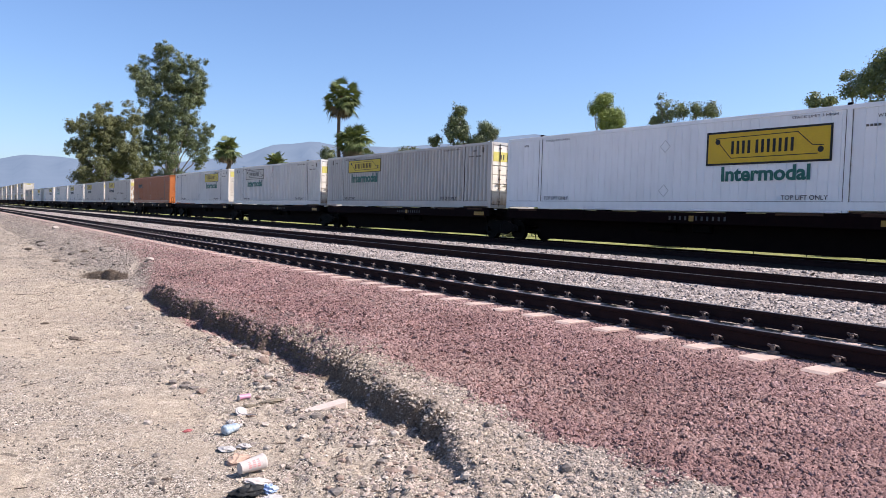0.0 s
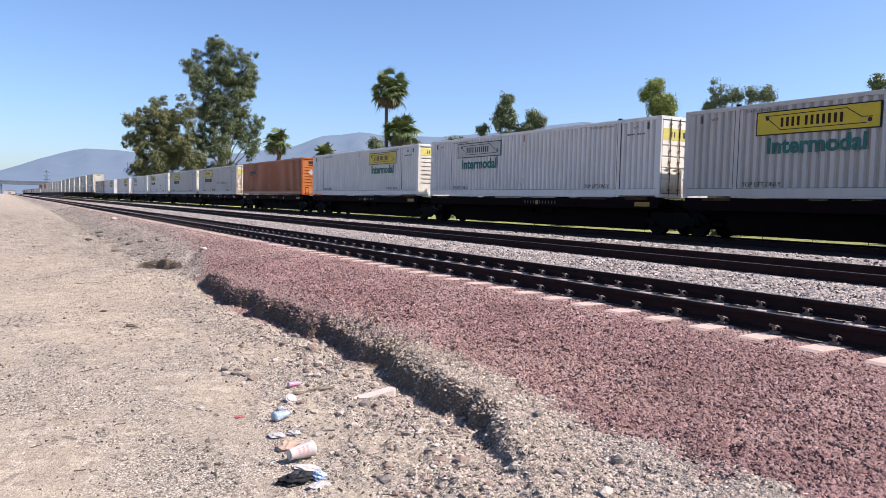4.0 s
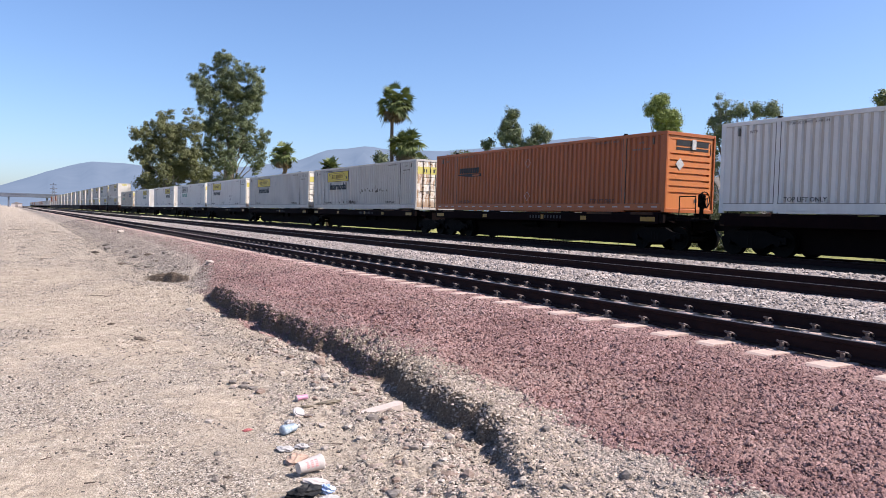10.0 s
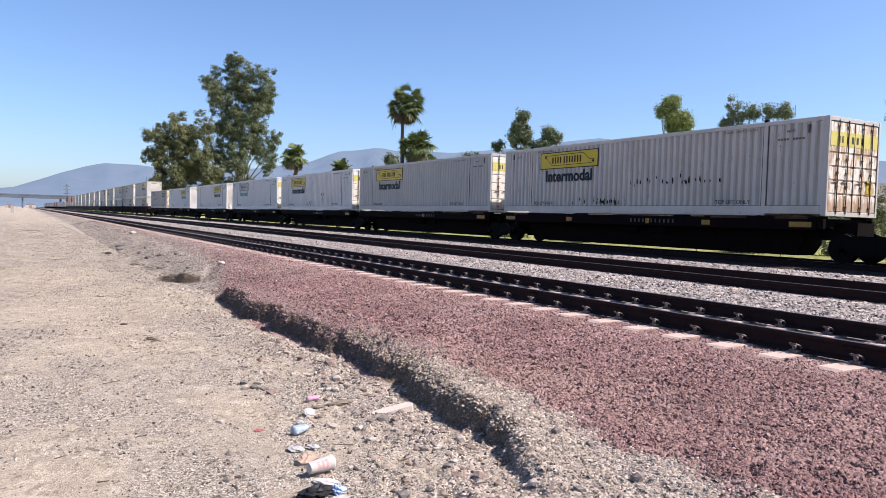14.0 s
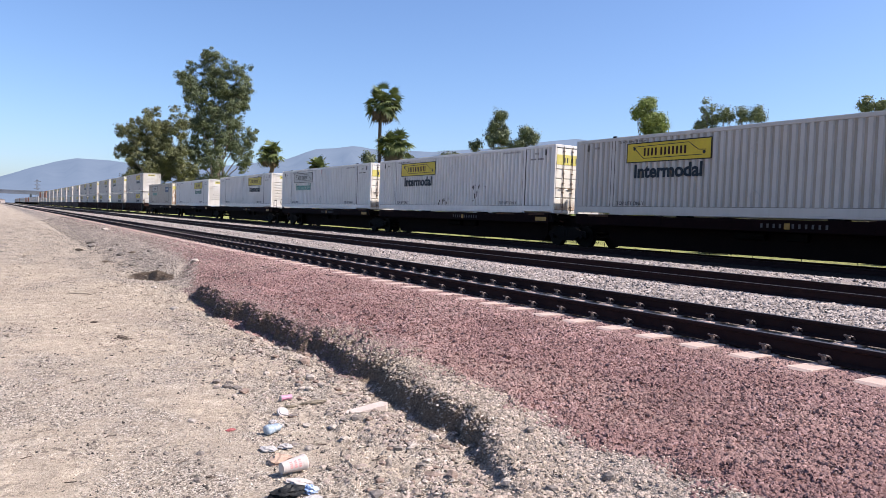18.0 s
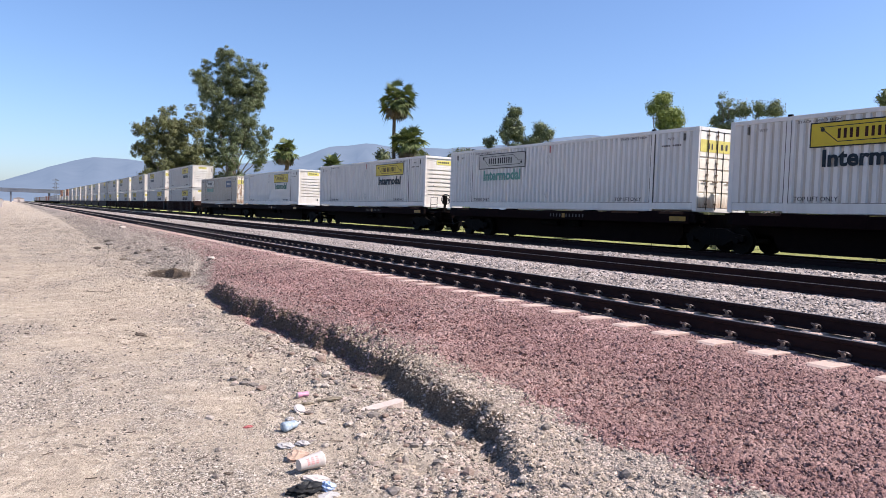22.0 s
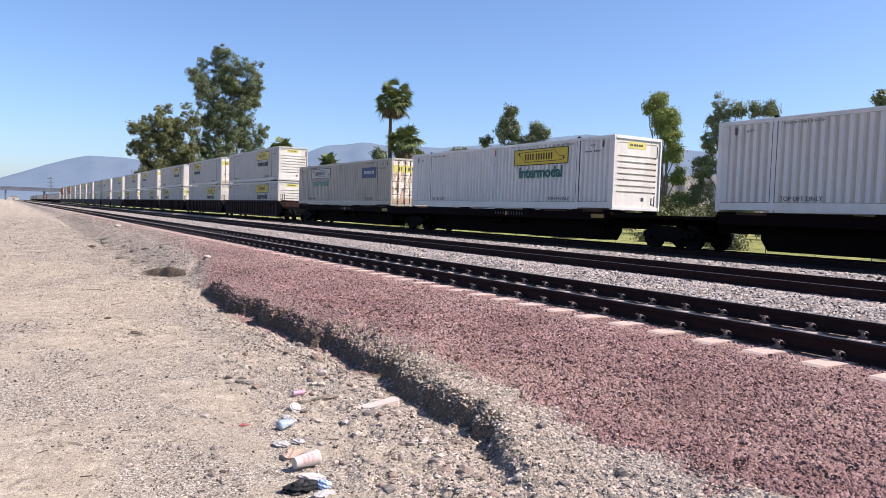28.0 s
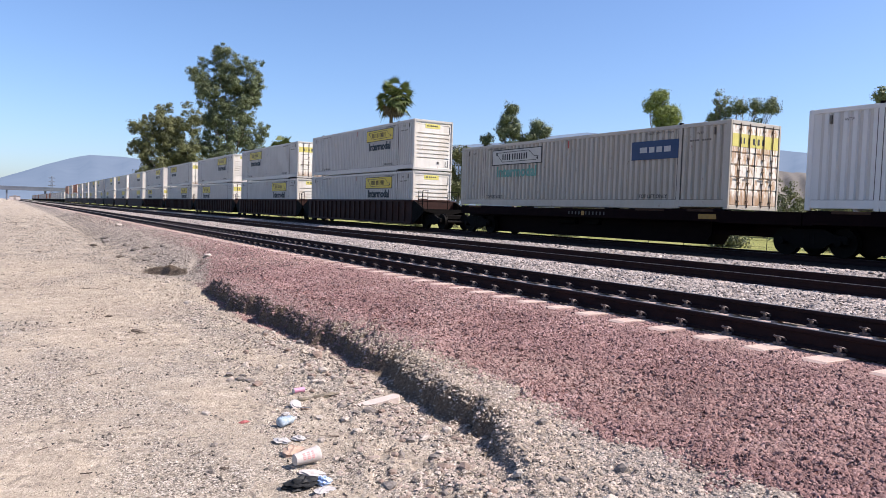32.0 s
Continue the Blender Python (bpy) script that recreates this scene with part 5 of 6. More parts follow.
part("blue_sign", Build().box(-W - 0.012, -W - 0.002, 2.1, 4.3, 1.75, 2.42), M["blue"], ul, "blue sign panel")
for a, c in ((2.45, 2.75), (2.85, 3.1), (3.2, 3.45), (3.55, 3.9)):
    part("blue_sign_bar", Build().box(-W - 0.016, -W - 0.010, a, c, 2.0, 2.2), M["pale_marking"], ul, "white bar")

for i in range(15):
    y0 = 228.85 + 19.45 * i
    r = random.Random(i)
    near = i < 5
    signs = ["F", "F", "R", "F", "R"][i % 5], ["F", "R", "F", "R", "F"][i % 5]
    low = container(y0, 0.45, "w" if signs[0] == "F" else r.choice("wo"), signs[0], "navy", detail=near)
    top = container(y0, 0.45 + H + 0.06, "orange" if i in (12, 14) else "w", signs[1] if i not in (12, 14) else "", "navy", detail=near)
    car = well_car(y0, detail=near)
    TRAIN += [(low, y0, 0.45), (top, y0, 0.45 + H + 0.06), (car, y0, TZ)]
for i in range(24):
    y0 = 524.0 + 18.2 * i
    TRAIN.append((container(y0, BASE, random.Random(90 + i).choice(["w", "o", "orange", "w"]), "", detail=False, label="distant weathered steel shipping container"), y0, BASE))
    TRAIN.append((spine_car(y0, None, 16.8, marks=()), y0, TZ))

# ---- trees beyond the tracks ----
def leaf_material(name, dark, light, trans=0.25):
    n = Nodes(name)
    c = n.ramp(n.island(), [(0.0, tuple(0.6 * u + 0.4 * v for u, v in zip(dark, light))), (0.7, tuple(0.15 * u + 0.85 * v for u, v in zip(dark, light))), (1.0, light)])
    c = n.mix(0.4, c, n.ramp(n.noise(0.35, 3), [(0.35, dark), (0.65, light)]))
    tr = n.t.nodes.new("ShaderNodeBsdfTranslucent")
    n.link(c, tr.inputs[0])
    mx = n.t.nodes.new("ShaderNodeMixShader")
    mx.inputs[0].default_value = trans
    n.done(c, 0.6, 0, 0.3)
    n.link(n.b.outputs[0], mx.inputs[1])
    n.link(tr.outputs[0], mx.inputs[2])
    n.link(mx.outputs[0], n.t.nodes["Material Output"].inputs[0])
    return n.m


M["leaf_grey"] = leaf_material("eucalyptus_leaves", (0.032, 0.044, 0.019), (0.185, 0.215, 0.105), 0.12)
M["leaf_olive"] = leaf_material("olive_leaves", (0.030, 0.037, 0.014), (0.185, 0.19, 0.078), 0.12)
M["leaf_green"] = leaf_material("bright_leaves", (0.045, 0.072, 0.018), (0.32, 0.37, 0.10), 0.25)
M["leaf_pale"] = leaf_material("pale_gum_leaves", (0.05, 0.066, 0.03), (0.28, 0.315, 0.155), 0.25)
M["palm_leaf"] = leaf_material("palm_fronds", (0.016, 0.030, 0.010), (0.175, 0.21, 0.07), 0.12)
M["palm_dead"] = leaf_material("dry_palm_fronds", (0.09, 0.062, 0.032), (0.20, 0.145, 0.08), 0.1)
M["bark"] = grainy("bark", (0.16, 0.125, 0.095), (0.30, 0.25, 0.20), 3, 0.9, 0, 0.4, 25)
M["palm_bark"] = grainy("palm_bark", (0.09, 0.065, 0.045), (0.16, 0.12, 0.085), 3, 0.9, 0, 0.5, 20)


def leaves(name, blobs, count, size, material, parent, seed, clump=56, open_=1.0):
    """A crown: leaves in separate clumps, spread through uneven blobs (x, y, z, rx, rz), thicker near their skin."""
    r = np.random.RandomState(seed)
    parts = []
    for x, y, z, rx, rz in blobs:
        core = 0.68 if size > 0.14 else 0.6
        parts.append((x, y, z, rx * core, rz * core))
        for _ in range(15):
            d = r.normal(size=3)
            d *= r.uniform(0.55, 1.05 if size > 0.14 else 1.15) / np.linalg.norm(d)
            k = r.uniform(0.16, 0.40)
            parts.append((x + d[0] * rx, y + d[1] * rx, z + d[2] * rz, rx * k, rz * k * r.uniform(0.8, 1.4)))
    blobs = parts
    vol = np.array([b[3] * b[4] for b in blobs])
    which = r.choice(len(blobs), count // clump, p=vol / vol.sum())
    b = np.array(blobs, float)[which]
    d = r.normal(size=(len(b), 3))
    d /= np.linalg.norm(d, axis=1, keepdims=True)
    rad = r.uniform(0.1, 1.0, (len(b), 1)) ** 0.4 * r.uniform(0.75, 1.2, (len(b), 1))
    centre = b[:, :3] + d * rad * b[:, [3, 3, 4]]
    spread = r.uniform(0.5, 1.5, (len(b), 1, 1)) * max(size, 0.16) * (1.9 if size > 0.18 else 2.7) * open_
    off = np.clip(r.normal(size=(len(b), clump, 3)), -1.5, 1.5) * (1, 1, 0.75)
    p = (centre[:, None] + off * spread).reshape(-1, 3)
    n = len(p)
    # leaves face outwards from their clump and from the crown
    face = (0.45 * off + 0.5 * d[:, None]).reshape(-1, 3) + 0.4 * r.normal(size=(n, 3)) + (0, 0, 0.15)
    u = np.cross(face, r.normal(size=(n, 3)))
    u /= np.linalg.norm(u, axis=1, keepdims=True)
    w = np.cross(face, u)
    w /= np.linalg.norm(w, axis=1, keepdims=True)
    s = size * r.uniform(0.6, 1.3, (n, 1))
    u, w = u * s, w * s * 0.45
    v = np.stack([p - u, p + w, p + u, p - w], 1).reshape(-1, 3)
    f = np.arange(4 * n).reshape(-1, 4)
    return part(name, fast_mesh(name, v, f), material, parent)


def limb(b, p, q, r0, r1, r, bends=3):
    p, q = Vector(p), Vector(q)
    last, ra = p, r0
    for i in range(1, bends + 1):
        t = i / bends
        nxt = p.lerp(q, t)
        if i < bends:
            nxt += Vector((r.uniform(-1, 1), r.uniform(-1, 1), r.uniform(-0.3, 0.3))) * (q - p).length * 0.06
        rb = r0 + (r1 - r0) * t
        b.tube(last, nxt, ra, rb, 7, False)
        last, ra = nxt, rb


def broad_tree(at, blobs, trunk_h, trunk_r, count, size, mat, label, seed, tight=1.0):
    """A tree with a tapered trunk, a limb into every blob of its crown, and a gappy crown. Blobs are measured from the tree's foot."""
    r = random.Random(seed)
    t = thing("tree", pose(*at), label, "tree", "trees beyond the tracks")
    b = Build()
    limb(b, (0, 0, -0.3), (0.2, 0.1, trunk_h), trunk_r, trunk_r * 0.7, r, 4)
    for x, y, z, rx, rz in blobs:
        mid = Vector((x * 0.45, y * 0.45, trunk_h + (z - trunk_h) * 0.45))
        limb(b, (0.2, 0.1, trunk_h * r.uniform(0.75, 1.0)), mid, trunk_r * 0.5, trunk_r * 0.3, r)
        limb(b, mid, (x, y, z), trunk_r * 0.3, trunk_r * 0.10, r)
        for _ in range(5):
            d = Vector((r.uniform(-1, 1) * rx, r.uniform(-1, 1) * rx, r.uniform(-0.8, 1) * rz)) * 0.8
            limb(b, mid.lerp(Vector((x, y, z)), r.uniform(0.3, 1)), Vector((x, y, z)) + d, trunk_r * 0.10, trunk_r * 0.03, r, 2)
    part("trunk", b.mesh("trunk", True), M["bark"], t, "trunk and limbs")
    leaves("crown", blobs, count, size, M[mat], t, seed, open_=tight)
    return t


def fan_palm(at, tall, crown, trunk_r, label, seed, skirt=True):
    """A fan palm: a slim trunk, stiff fan fronds in a ball, dead ones hanging below."""
    r = random.Random(seed)
    t = thing("palm_tree", pose(*at), label, "palm tree", "palms beyond the tracks")
    b = Build()
    limb(b, (0, 0, -0.3), (r.uniform(-0.4, 0.4), r.uniform(-0.4, 0.4), tall), trunk_r, trunk_r * 0.75, r, 6)
    part("trunk", b.mesh("trunk", True), M["palm_bark"], t)
    top = Vector(b.v[-1])
    top.x, top.y = top.x * 0.9, top.y * 0.9

    def frond(b, d, reach, droop, fan):
        """One fan: a stalk, then narrow blades spread from its end and hanging at their tips."""
        d = d.normalized()
        hub = top + d * reach + Vector((0, 0, -droop * 0.25 * reach))
        b.tube(top, hub, 0.05, 0.03, 4, False)
        side = d.cross(Vector((0, 0, 1)))
        side = side.normalized() if side.length > 0.05 else Vector((1, 0, 0))
        side = Matrix.Rotation(r.uniform(-0.6, 0.6), 3, d) @ side
        k = 11
        for i in range(k):
            a = -1.45 + 2.9 * i / (k - 1)
            e = (d * math.cos(a) + side * math.sin(a)).normalized()
            mid = hub + e * fan * 0.50 + Vector((0, 0, -droop * fan * 0.12))
            tip = hub + e * fan * r.uniform(0.85, 1.1) + Vector((0, 0, -droop * fan * r.uniform(0.2, 0.5)))
            w = (side * math.cos(a) - d * math.sin(a)) * fan * 0.085
            b.add([hub, mid + w, tip, mid - w], [(0, 1, 2, 3)])

    live, dead = Build(), Build()
    for i in range(58):
        z = max(-0.85, min(0.97, -0.80 + 1.74 * (i + 0.5) / 58 + r.uniform(-0.16, 0.16)))
        a = i * 2.39996 + r.uniform(-0.5, 0.5)
        flat = math.sqrt(max(0.05, 1 - min(1, abs(z)) ** 2))
        frond(live, Vector((flat * math.cos(a), flat * math.sin(a), z)), crown * r.uniform(0.08, 0.60), r.uniform(0.7, 1.2) - 0.6 * z, crown * r.uniform(0.40, 0.50))
    part("crown", live, M["palm_leaf"], t, "green fan fronds")
    if skirt:
        for i in range(26):
            a = r.uniform(0, 2 * math.pi)
            frond(dead, Vector((math.cos(a), math.sin(a), r.uniform(-3.5, -1.3))), crown * r.uniform(0.45, 0.65), 0.5, crown * 0.42)
        part("dead_fronds", dead, M["palm_dead"], t, "dry brown hanging fronds")
    return t


def out(x, y, z, d):
    """A place seen past (x, y, z) at 100 m, laid at d metres."""
    k = d / 100.0
    return x * k, y * k, 1.05 + (z - 1.05) * k


def placed_blobs(d, specs):
    """Blobs given as places at 100 m and radii there; returns the tree's foot and the blobs from it."""
    k = 1.06 if d > 150 else 1.05
    pts = [(*out(x, y, z, d), k * rx * d / 100, k * rz * d / 100) for x, y, z, rx, rz in specs]
    fx, fy = sum(p[0] for p in pts) / len(pts), sum(p[1] for p in pts) / len(pts)
    fz = float(height(fx, fy))
    return (fx, fy, fz), [(x - fx, y - fy, z - fz, rx, rz) for x, y, z, rx, rz in pts]


def plant(d, leaf, count, size, label, seed, specs, tight=1.0):
    foot, blobs = placed_blobs(d, specs)
    broad_tree(foot, blobs, (min(b[2] for b in blobs)) * 0.9, 0.14 + d / 700, count, size, leaf, label, seed, tight)


plant(180, "leaf_olive", 70000, 0.215, "broad olive-green eucalyptus with a dense crown", 40, [(17.6, 98.4, 8.8, 1.8, 1.8), (18.6, 98.2, 7.0, 1.8, 1.6), (15.0, 98.9, 10.0, 1.7, 2.3), (17.3, 98.5, 11.5, 1.9, 2.2), (19.8, 98.0, 10.2, 2.2, 2.8), (16.5, 98.6, 7.0, 2.3, 2.2), (20.0, 98.0, 6.5, 2.3, 2.3), (14.6, 98.9, 8.0, 1.2, 1.6), (17.4, 98.5, 4.2, 3.0, 1.8)])
plant(184, "leaf_grey", 105000, 0.215, "tall grey-green eucalyptus with an open crown", 41, [(25.2, 96.8, 13.4, 2.2, 2.0), (21.5, 97.6, 17.3, 1.7, 1.9), (24.2, 97.0, 19.6, 2.2, 2.0), (27.4, 96.2, 17.9, 2.0, 2.4), (27.8, 96.1, 15.9, 1.5, 1.8), (25.3, 96.8, 17.6, 2.1, 2.1), (22.5, 97.4, 15.0, 1.8, 2.2), (26.2, 96.5, 14.8, 2.0, 2.2), (24.3, 97.0, 11.6, 2.2, 2.6), (27.2, 96.2, 11.0, 1.6, 2.2), (29.0, 95.7, 10.2, 0.9, 1.6), (24.6, 97.0, 7.6, 2.6, 2.2), (24.4, 97.0, 17.0, 1.6, 1.8), (28.6, 95.8, 7.8, 1.4, 1.6), (22.0, 97.5, 9.0, 1.2, 2.4), (25.4, 96.7, 4.6, 3.2, 1.8), (21.6, 97.6, 5.2, 1.4, 2.0), (23.2, 97.2, 12.6, 1.5, 2.0), (25.8, 96.6, 9.6, 1.7, 1.8)])
plant(112, "leaf_grey", 30000, 0.17, "green gum tree with an open crown", 42, [(58.8, 80.9, 15.0, 0.75, 1.0), (58.2, 81.3, 13.6, 0.7, 1.0), (59.1, 80.7, 12.4, 0.9, 1.2), (57.9, 81.6, 11.8, 0.7, 0.9), (61.6, 78.8, 13.0, 0.75, 0.7), (62.4, 78.2, 12.0, 0.6, 0.8), (60.9, 79.4, 11.2, 0.9, 0.9), (56.2, 82.7, 10.9, 0.7, 0.6), (59.0, 80.7, 9.8, 1.6, 1.0), (60.0, 80.0, 7.5, 1.6, 1.6)], 0.8)
plant(105, "leaf_green", 26000, 0.16, "bright green gum tree with leafy shoots", 43, [(72.4, 68.9, 15.8, 0.7, 0.75), (72.9, 68.4, 16.8, 0.5, 0.55), (73.5, 67.8, 16.7, 0.85, 0.9), (73.3, 68.0, 15.3, 1.0, 1.0), (74.2, 67.0, 15.1, 0.85, 0.9), (74.6, 66.6, 13.9, 0.8, 0.8), (73.6, 67.7, 13.8, 1.2, 1.2), (74.4, 66.8, 12.0, 1.1, 1.3), (74.7, 66.5, 9.8, 0.9, 1.3), (75.1, 66.0, 6.8, 0.9, 1.3), (75.4, 65.7, 3.4, 1.2, 1.4)], 0.85)
plant(104, "leaf_pale", 34000, 0.15, "thin gum tree with forked open limbs", 44, [(77.9, 62.7, 17.0, 0.4, 0.45), (77.8, 62.8, 16.2, 0.37, 0.4), (78.4, 62.0, 16.2, 0.45, 0.5), (78.1, 62.4, 15.6, 0.36, 0.4), (78.0, 62.6, 14.4, 0.8, 0.85), (77.5, 63.1, 13.9, 0.6, 0.6), (79.3, 60.9, 15.5, 0.8, 0.85), (78.9, 61.5, 14.8, 0.6, 0.7), (79.8, 60.3, 15.0, 0.6, 0.6), (80.7, 59.1, 15.7, 0.55, 0.6), (80.7, 59.0, 14.9, 0.45, 0.5), (81.7, 57.7, 15.6, 0.7, 0.8), (81.4, 58.0, 15.2, 0.5, 0.5), (81.9, 57.3, 15.0, 0.5, 0.55), (78.6, 61.8, 12.6, 1.2, 1.2), (80.6, 59.2, 12.6, 1.0, 1.2), (77.5, 63.2, 11.2, 1.0, 1.5), (77.2, 63.5, 8.0, 1.3, 2.0), (77.1, 63.7, 4.8, 1.3, 1.8), (79.2, 61.0, 7.0, 1.4, 2.0), (79.8, 60.2, 10.0, 1.1, 1.5), (78.6, 61.8, 2.6, 1.6, 1.6)], 0.75)
plant(118, "leaf_olive", 16000, 0.17, "dark olive tree beyond the train", 47, [(53.0, 84.8, 8.6, 1.3, 1.5), (54.4, 83.9, 7.0, 1.3, 1.6), (51.9, 85.5, 6.6, 1.2, 1.5), (53.2, 84.7, 4.2, 1.6, 1.8)])
plant(136, "leaf_grey", 10000, 0.2, "low grey-green tree behind the palms", 45, [(48.6, 87.4, 8.0, 1.4, 1.1), (43.6, 90.0, 8.4, 1.0, 1.1), (46.0, 88.8, 6.2, 2.2, 1.6)])
plant(100, "leaf_pale", 30000, 0.17, "large grey-green gum tree", 46, [(89.4, 44.7, 19.0, 0.7, 0.8), (89.7, 44.1, 17.0, 0.95, 1.1), (90.4, 42.7, 17.6, 1.25, 1.4), (90.5, 42.5, 19.2, 0.95, 1.1), (91.0, 41.5, 20.3, 1.1, 1.3), (91.2, 41.0, 17.9, 1.6, 1.9), (91.6, 40.2, 20.4, 1.6, 1.9), (92.1, 39.0, 18.7, 2.2, 2.6), (91.0, 41.4, 13.5, 1.8, 2.4), (91.3, 40.8, 9.0, 1.8, 2.6)], 0.8)
plant(102, "leaf_pale", 9000, 0.15, "small thin gum tree beside the large one", 48, [(87.9, 47.6, 16.0, 0.65, 0.7), (88.0, 47.5, 16.9, 0.2, 0.3), (88.4, 46.7, 16.0, 0.5, 0.6), (88.8, 46.0, 16.1, 0.45, 0.5), (88.2, 47.1, 13.6, 0.9, 1.3), (88.3, 46.9, 9.5, 0.9, 1.8)], 0.75)

for d, x, y, z, crown, label, seed in [(130, 45.35, 89.1, 16.7, 3.5, "tall fan palm with a skirt of dry fronds", 1), (128, 46.45, 88.6, 11.2, 3.5, "fan palm with a full round crown", 2),
                                       (112, 31.85, 94.8, 9.1, 2.15, "fan palm with a short dry skirt", 3), (112, 37.2, 92.8, 7.4, 2.1, "low fan palm beyond the train", 4)]:
    px, py, pz = out(x, y, z, d)
    gz = float(height(px, py))
    fan_palm((px, py, gz), pz - gz, crown * 1.12, 0.38, label, seed)


def bush(x, y, r, h, leaf, seed, count=1000):
    z = float(height(x, y))
    t = thing("bush", pose(x, y, z), "dense green bush beyond the tracks", "bush", "bushes beyond the tracks")
    rr = random.Random(seed)
    blobs = [(rr.uniform(-0.5, 0.5) * r, rr.uniform(-0.5, 0.5) * r, h * rr.uniform(0.35, 0.65), r * 0.6, h * 0.4) for _ in range(4)]
    b = Build()
    for q in blobs:
        limb(b, (0, 0, -0.1), q[:3], 0.08, 0.03, rr)
    part("stem", b, M["bark"], t, "thin branching stem")
    leaves("foliage", blobs, count, 0.16, M[leaf], t, seed)


rb = random.Random(5)
for i in range(30):
    yy = 25 + i * 6.0 + rb.uniform(-2, 2)
    bush(62 + rb.uniform(-3, 14) + 0.12 * yy, yy, rb.uniform(1.8, 3.4), rb.uniform(2.2, 5.0), rb.choice(["leaf_green", "leaf_olive", "leaf_grey"]), 300 + i)
for i in range(26):
    bush(44 + rb.uniform(0, 6), 16 + i * 3.4 + rb.uniform(-2, 2), rb.uniform(0.5, 1.1), rb.uniform(0.4, 0.9), "leaf_olive", 400 + i)

for i in range(20):
    a, d = math.radians(46 + i * 1.15 + rb.uniform(-0.4, 0.4)), rb.uniform(88, 118)
    bush(d * math.sin(a), d * math.cos(a), rb.uniform(2.4, 4.0), rb.uniform(4.0, 8.5), rb.choice(["leaf_green", "leaf_olive", "leaf_olive"]), 450 + i, 3000)

# a low hedge of bushes closes the field, far off
for i in range(44):
    a, d = math.radians(16 + i * 1.25 + rb.uniform(-0.5, 0.5)), rb.uniform(125, 150)
    bush(d * math.sin(a), d * math.cos(a), rb.uniform(3.0, 4.6), rb.uniform(3.6, 6.0), rb.choice(["leaf_green", "leaf_olive", "leaf_grey"]), 500 + i, 800)

# wire fence along the field
fence = thing("wire_fence", pose(0, 0, 0), "thin wire fence on steel posts along the field", "fence")
post = Build().tube((0, 0, -0.2), (0, 0, 1.3), 0.02, n=6).mesh("post")
for i in range(36):
    fx, fy = 40.0, 12 + i * 3.2
    part("post", post, M["steel_dark"], fence, "", pose(fx, fy, float(height(fx, fy))))
for z in (0.4, 0.8, 1.2):
    part("wire", Build().tube((40.0, 10, -0.95 + z), (40.0, 125, -0.95 + z), 0.006, n=4), M["steel_dark"], fence)

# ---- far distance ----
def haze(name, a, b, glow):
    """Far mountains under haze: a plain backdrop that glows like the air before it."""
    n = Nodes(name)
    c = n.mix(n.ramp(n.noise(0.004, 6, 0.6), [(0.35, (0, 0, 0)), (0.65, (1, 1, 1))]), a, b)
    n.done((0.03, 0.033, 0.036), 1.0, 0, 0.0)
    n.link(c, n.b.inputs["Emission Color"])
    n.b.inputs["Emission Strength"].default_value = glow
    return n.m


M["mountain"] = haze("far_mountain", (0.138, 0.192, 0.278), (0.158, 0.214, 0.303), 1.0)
M["hill"] = grainy("dry_hill", (0.12, 0.105, 0.085), (0.185, 0.16, 0.13), 0.02, 0.95, 0, 0, 0.2)


def ridge(name, d, profile, material, label, depth, seed):
    """A mountain ridge round the camera at distance d; profile: bearing in degrees from +y to +x, height at 1000 m."""
    r = np.random.RandomState(seed)
    bear = np.linspace(profile[0][0], profile[-1][0], 260)
    top = np.interp(bear, [p[0] for p in profile], [p[1] for p in profile])
    top = top + 1.6 * np.convolve(r.normal(size=260), np.ones(5) / 5, "same") + 2.6 * np.convolve(r.normal(size=260), np.ones(13) / 13, "same")
    rows = 14
    v = []
    for k in range(rows):
        s = k / (rows - 1)
        dist = d + depth * (s - 1)
        for i, (bb, tt) in enumerate(zip(bear, top)):
            a = math.radians(bb)
            fold = 1 + 0.10 * math.sin(bb * 2.3 + 3 * s) * math.sin(s * math.pi) + 0.05 * math.sin(bb * 6.1 + 5 * s) * math.sin(s * math.pi)
            v.append((math.sin(a) * dist, math.cos(a) * dist, -2 + max(0.0, tt) * d / 1000 * s ** 0.8 * fold))
    n = len(bear)
    f = [(k * n + i, k * n + i + 1, (k + 1) * n + i + 1, (k + 1) * n + i) for k in range(rows - 1) for i in range(n - 1)]
    me = bpy.data.meshes.new(name)
    me.from_pydata(v, [], f)
    me.shade_smooth()
    return tagged(part(name, me, material), label, "mountain", kind="structure")


def bearing(x, y):
    return math.degrees(math.atan2(x, y))


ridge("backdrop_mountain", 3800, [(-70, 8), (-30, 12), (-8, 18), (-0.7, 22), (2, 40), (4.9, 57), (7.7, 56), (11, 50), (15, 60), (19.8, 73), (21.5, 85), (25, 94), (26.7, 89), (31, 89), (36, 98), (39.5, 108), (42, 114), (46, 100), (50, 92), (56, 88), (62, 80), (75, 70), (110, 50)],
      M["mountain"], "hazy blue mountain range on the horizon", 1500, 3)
ridge("backdrop_hill", 1500, [(38, 0), (42, 30), (46, 52), (50, 62), (54, 66), (60, 60), (70, 40), (80, 20)], M["hill"], "dry brown hill", 500, 4)

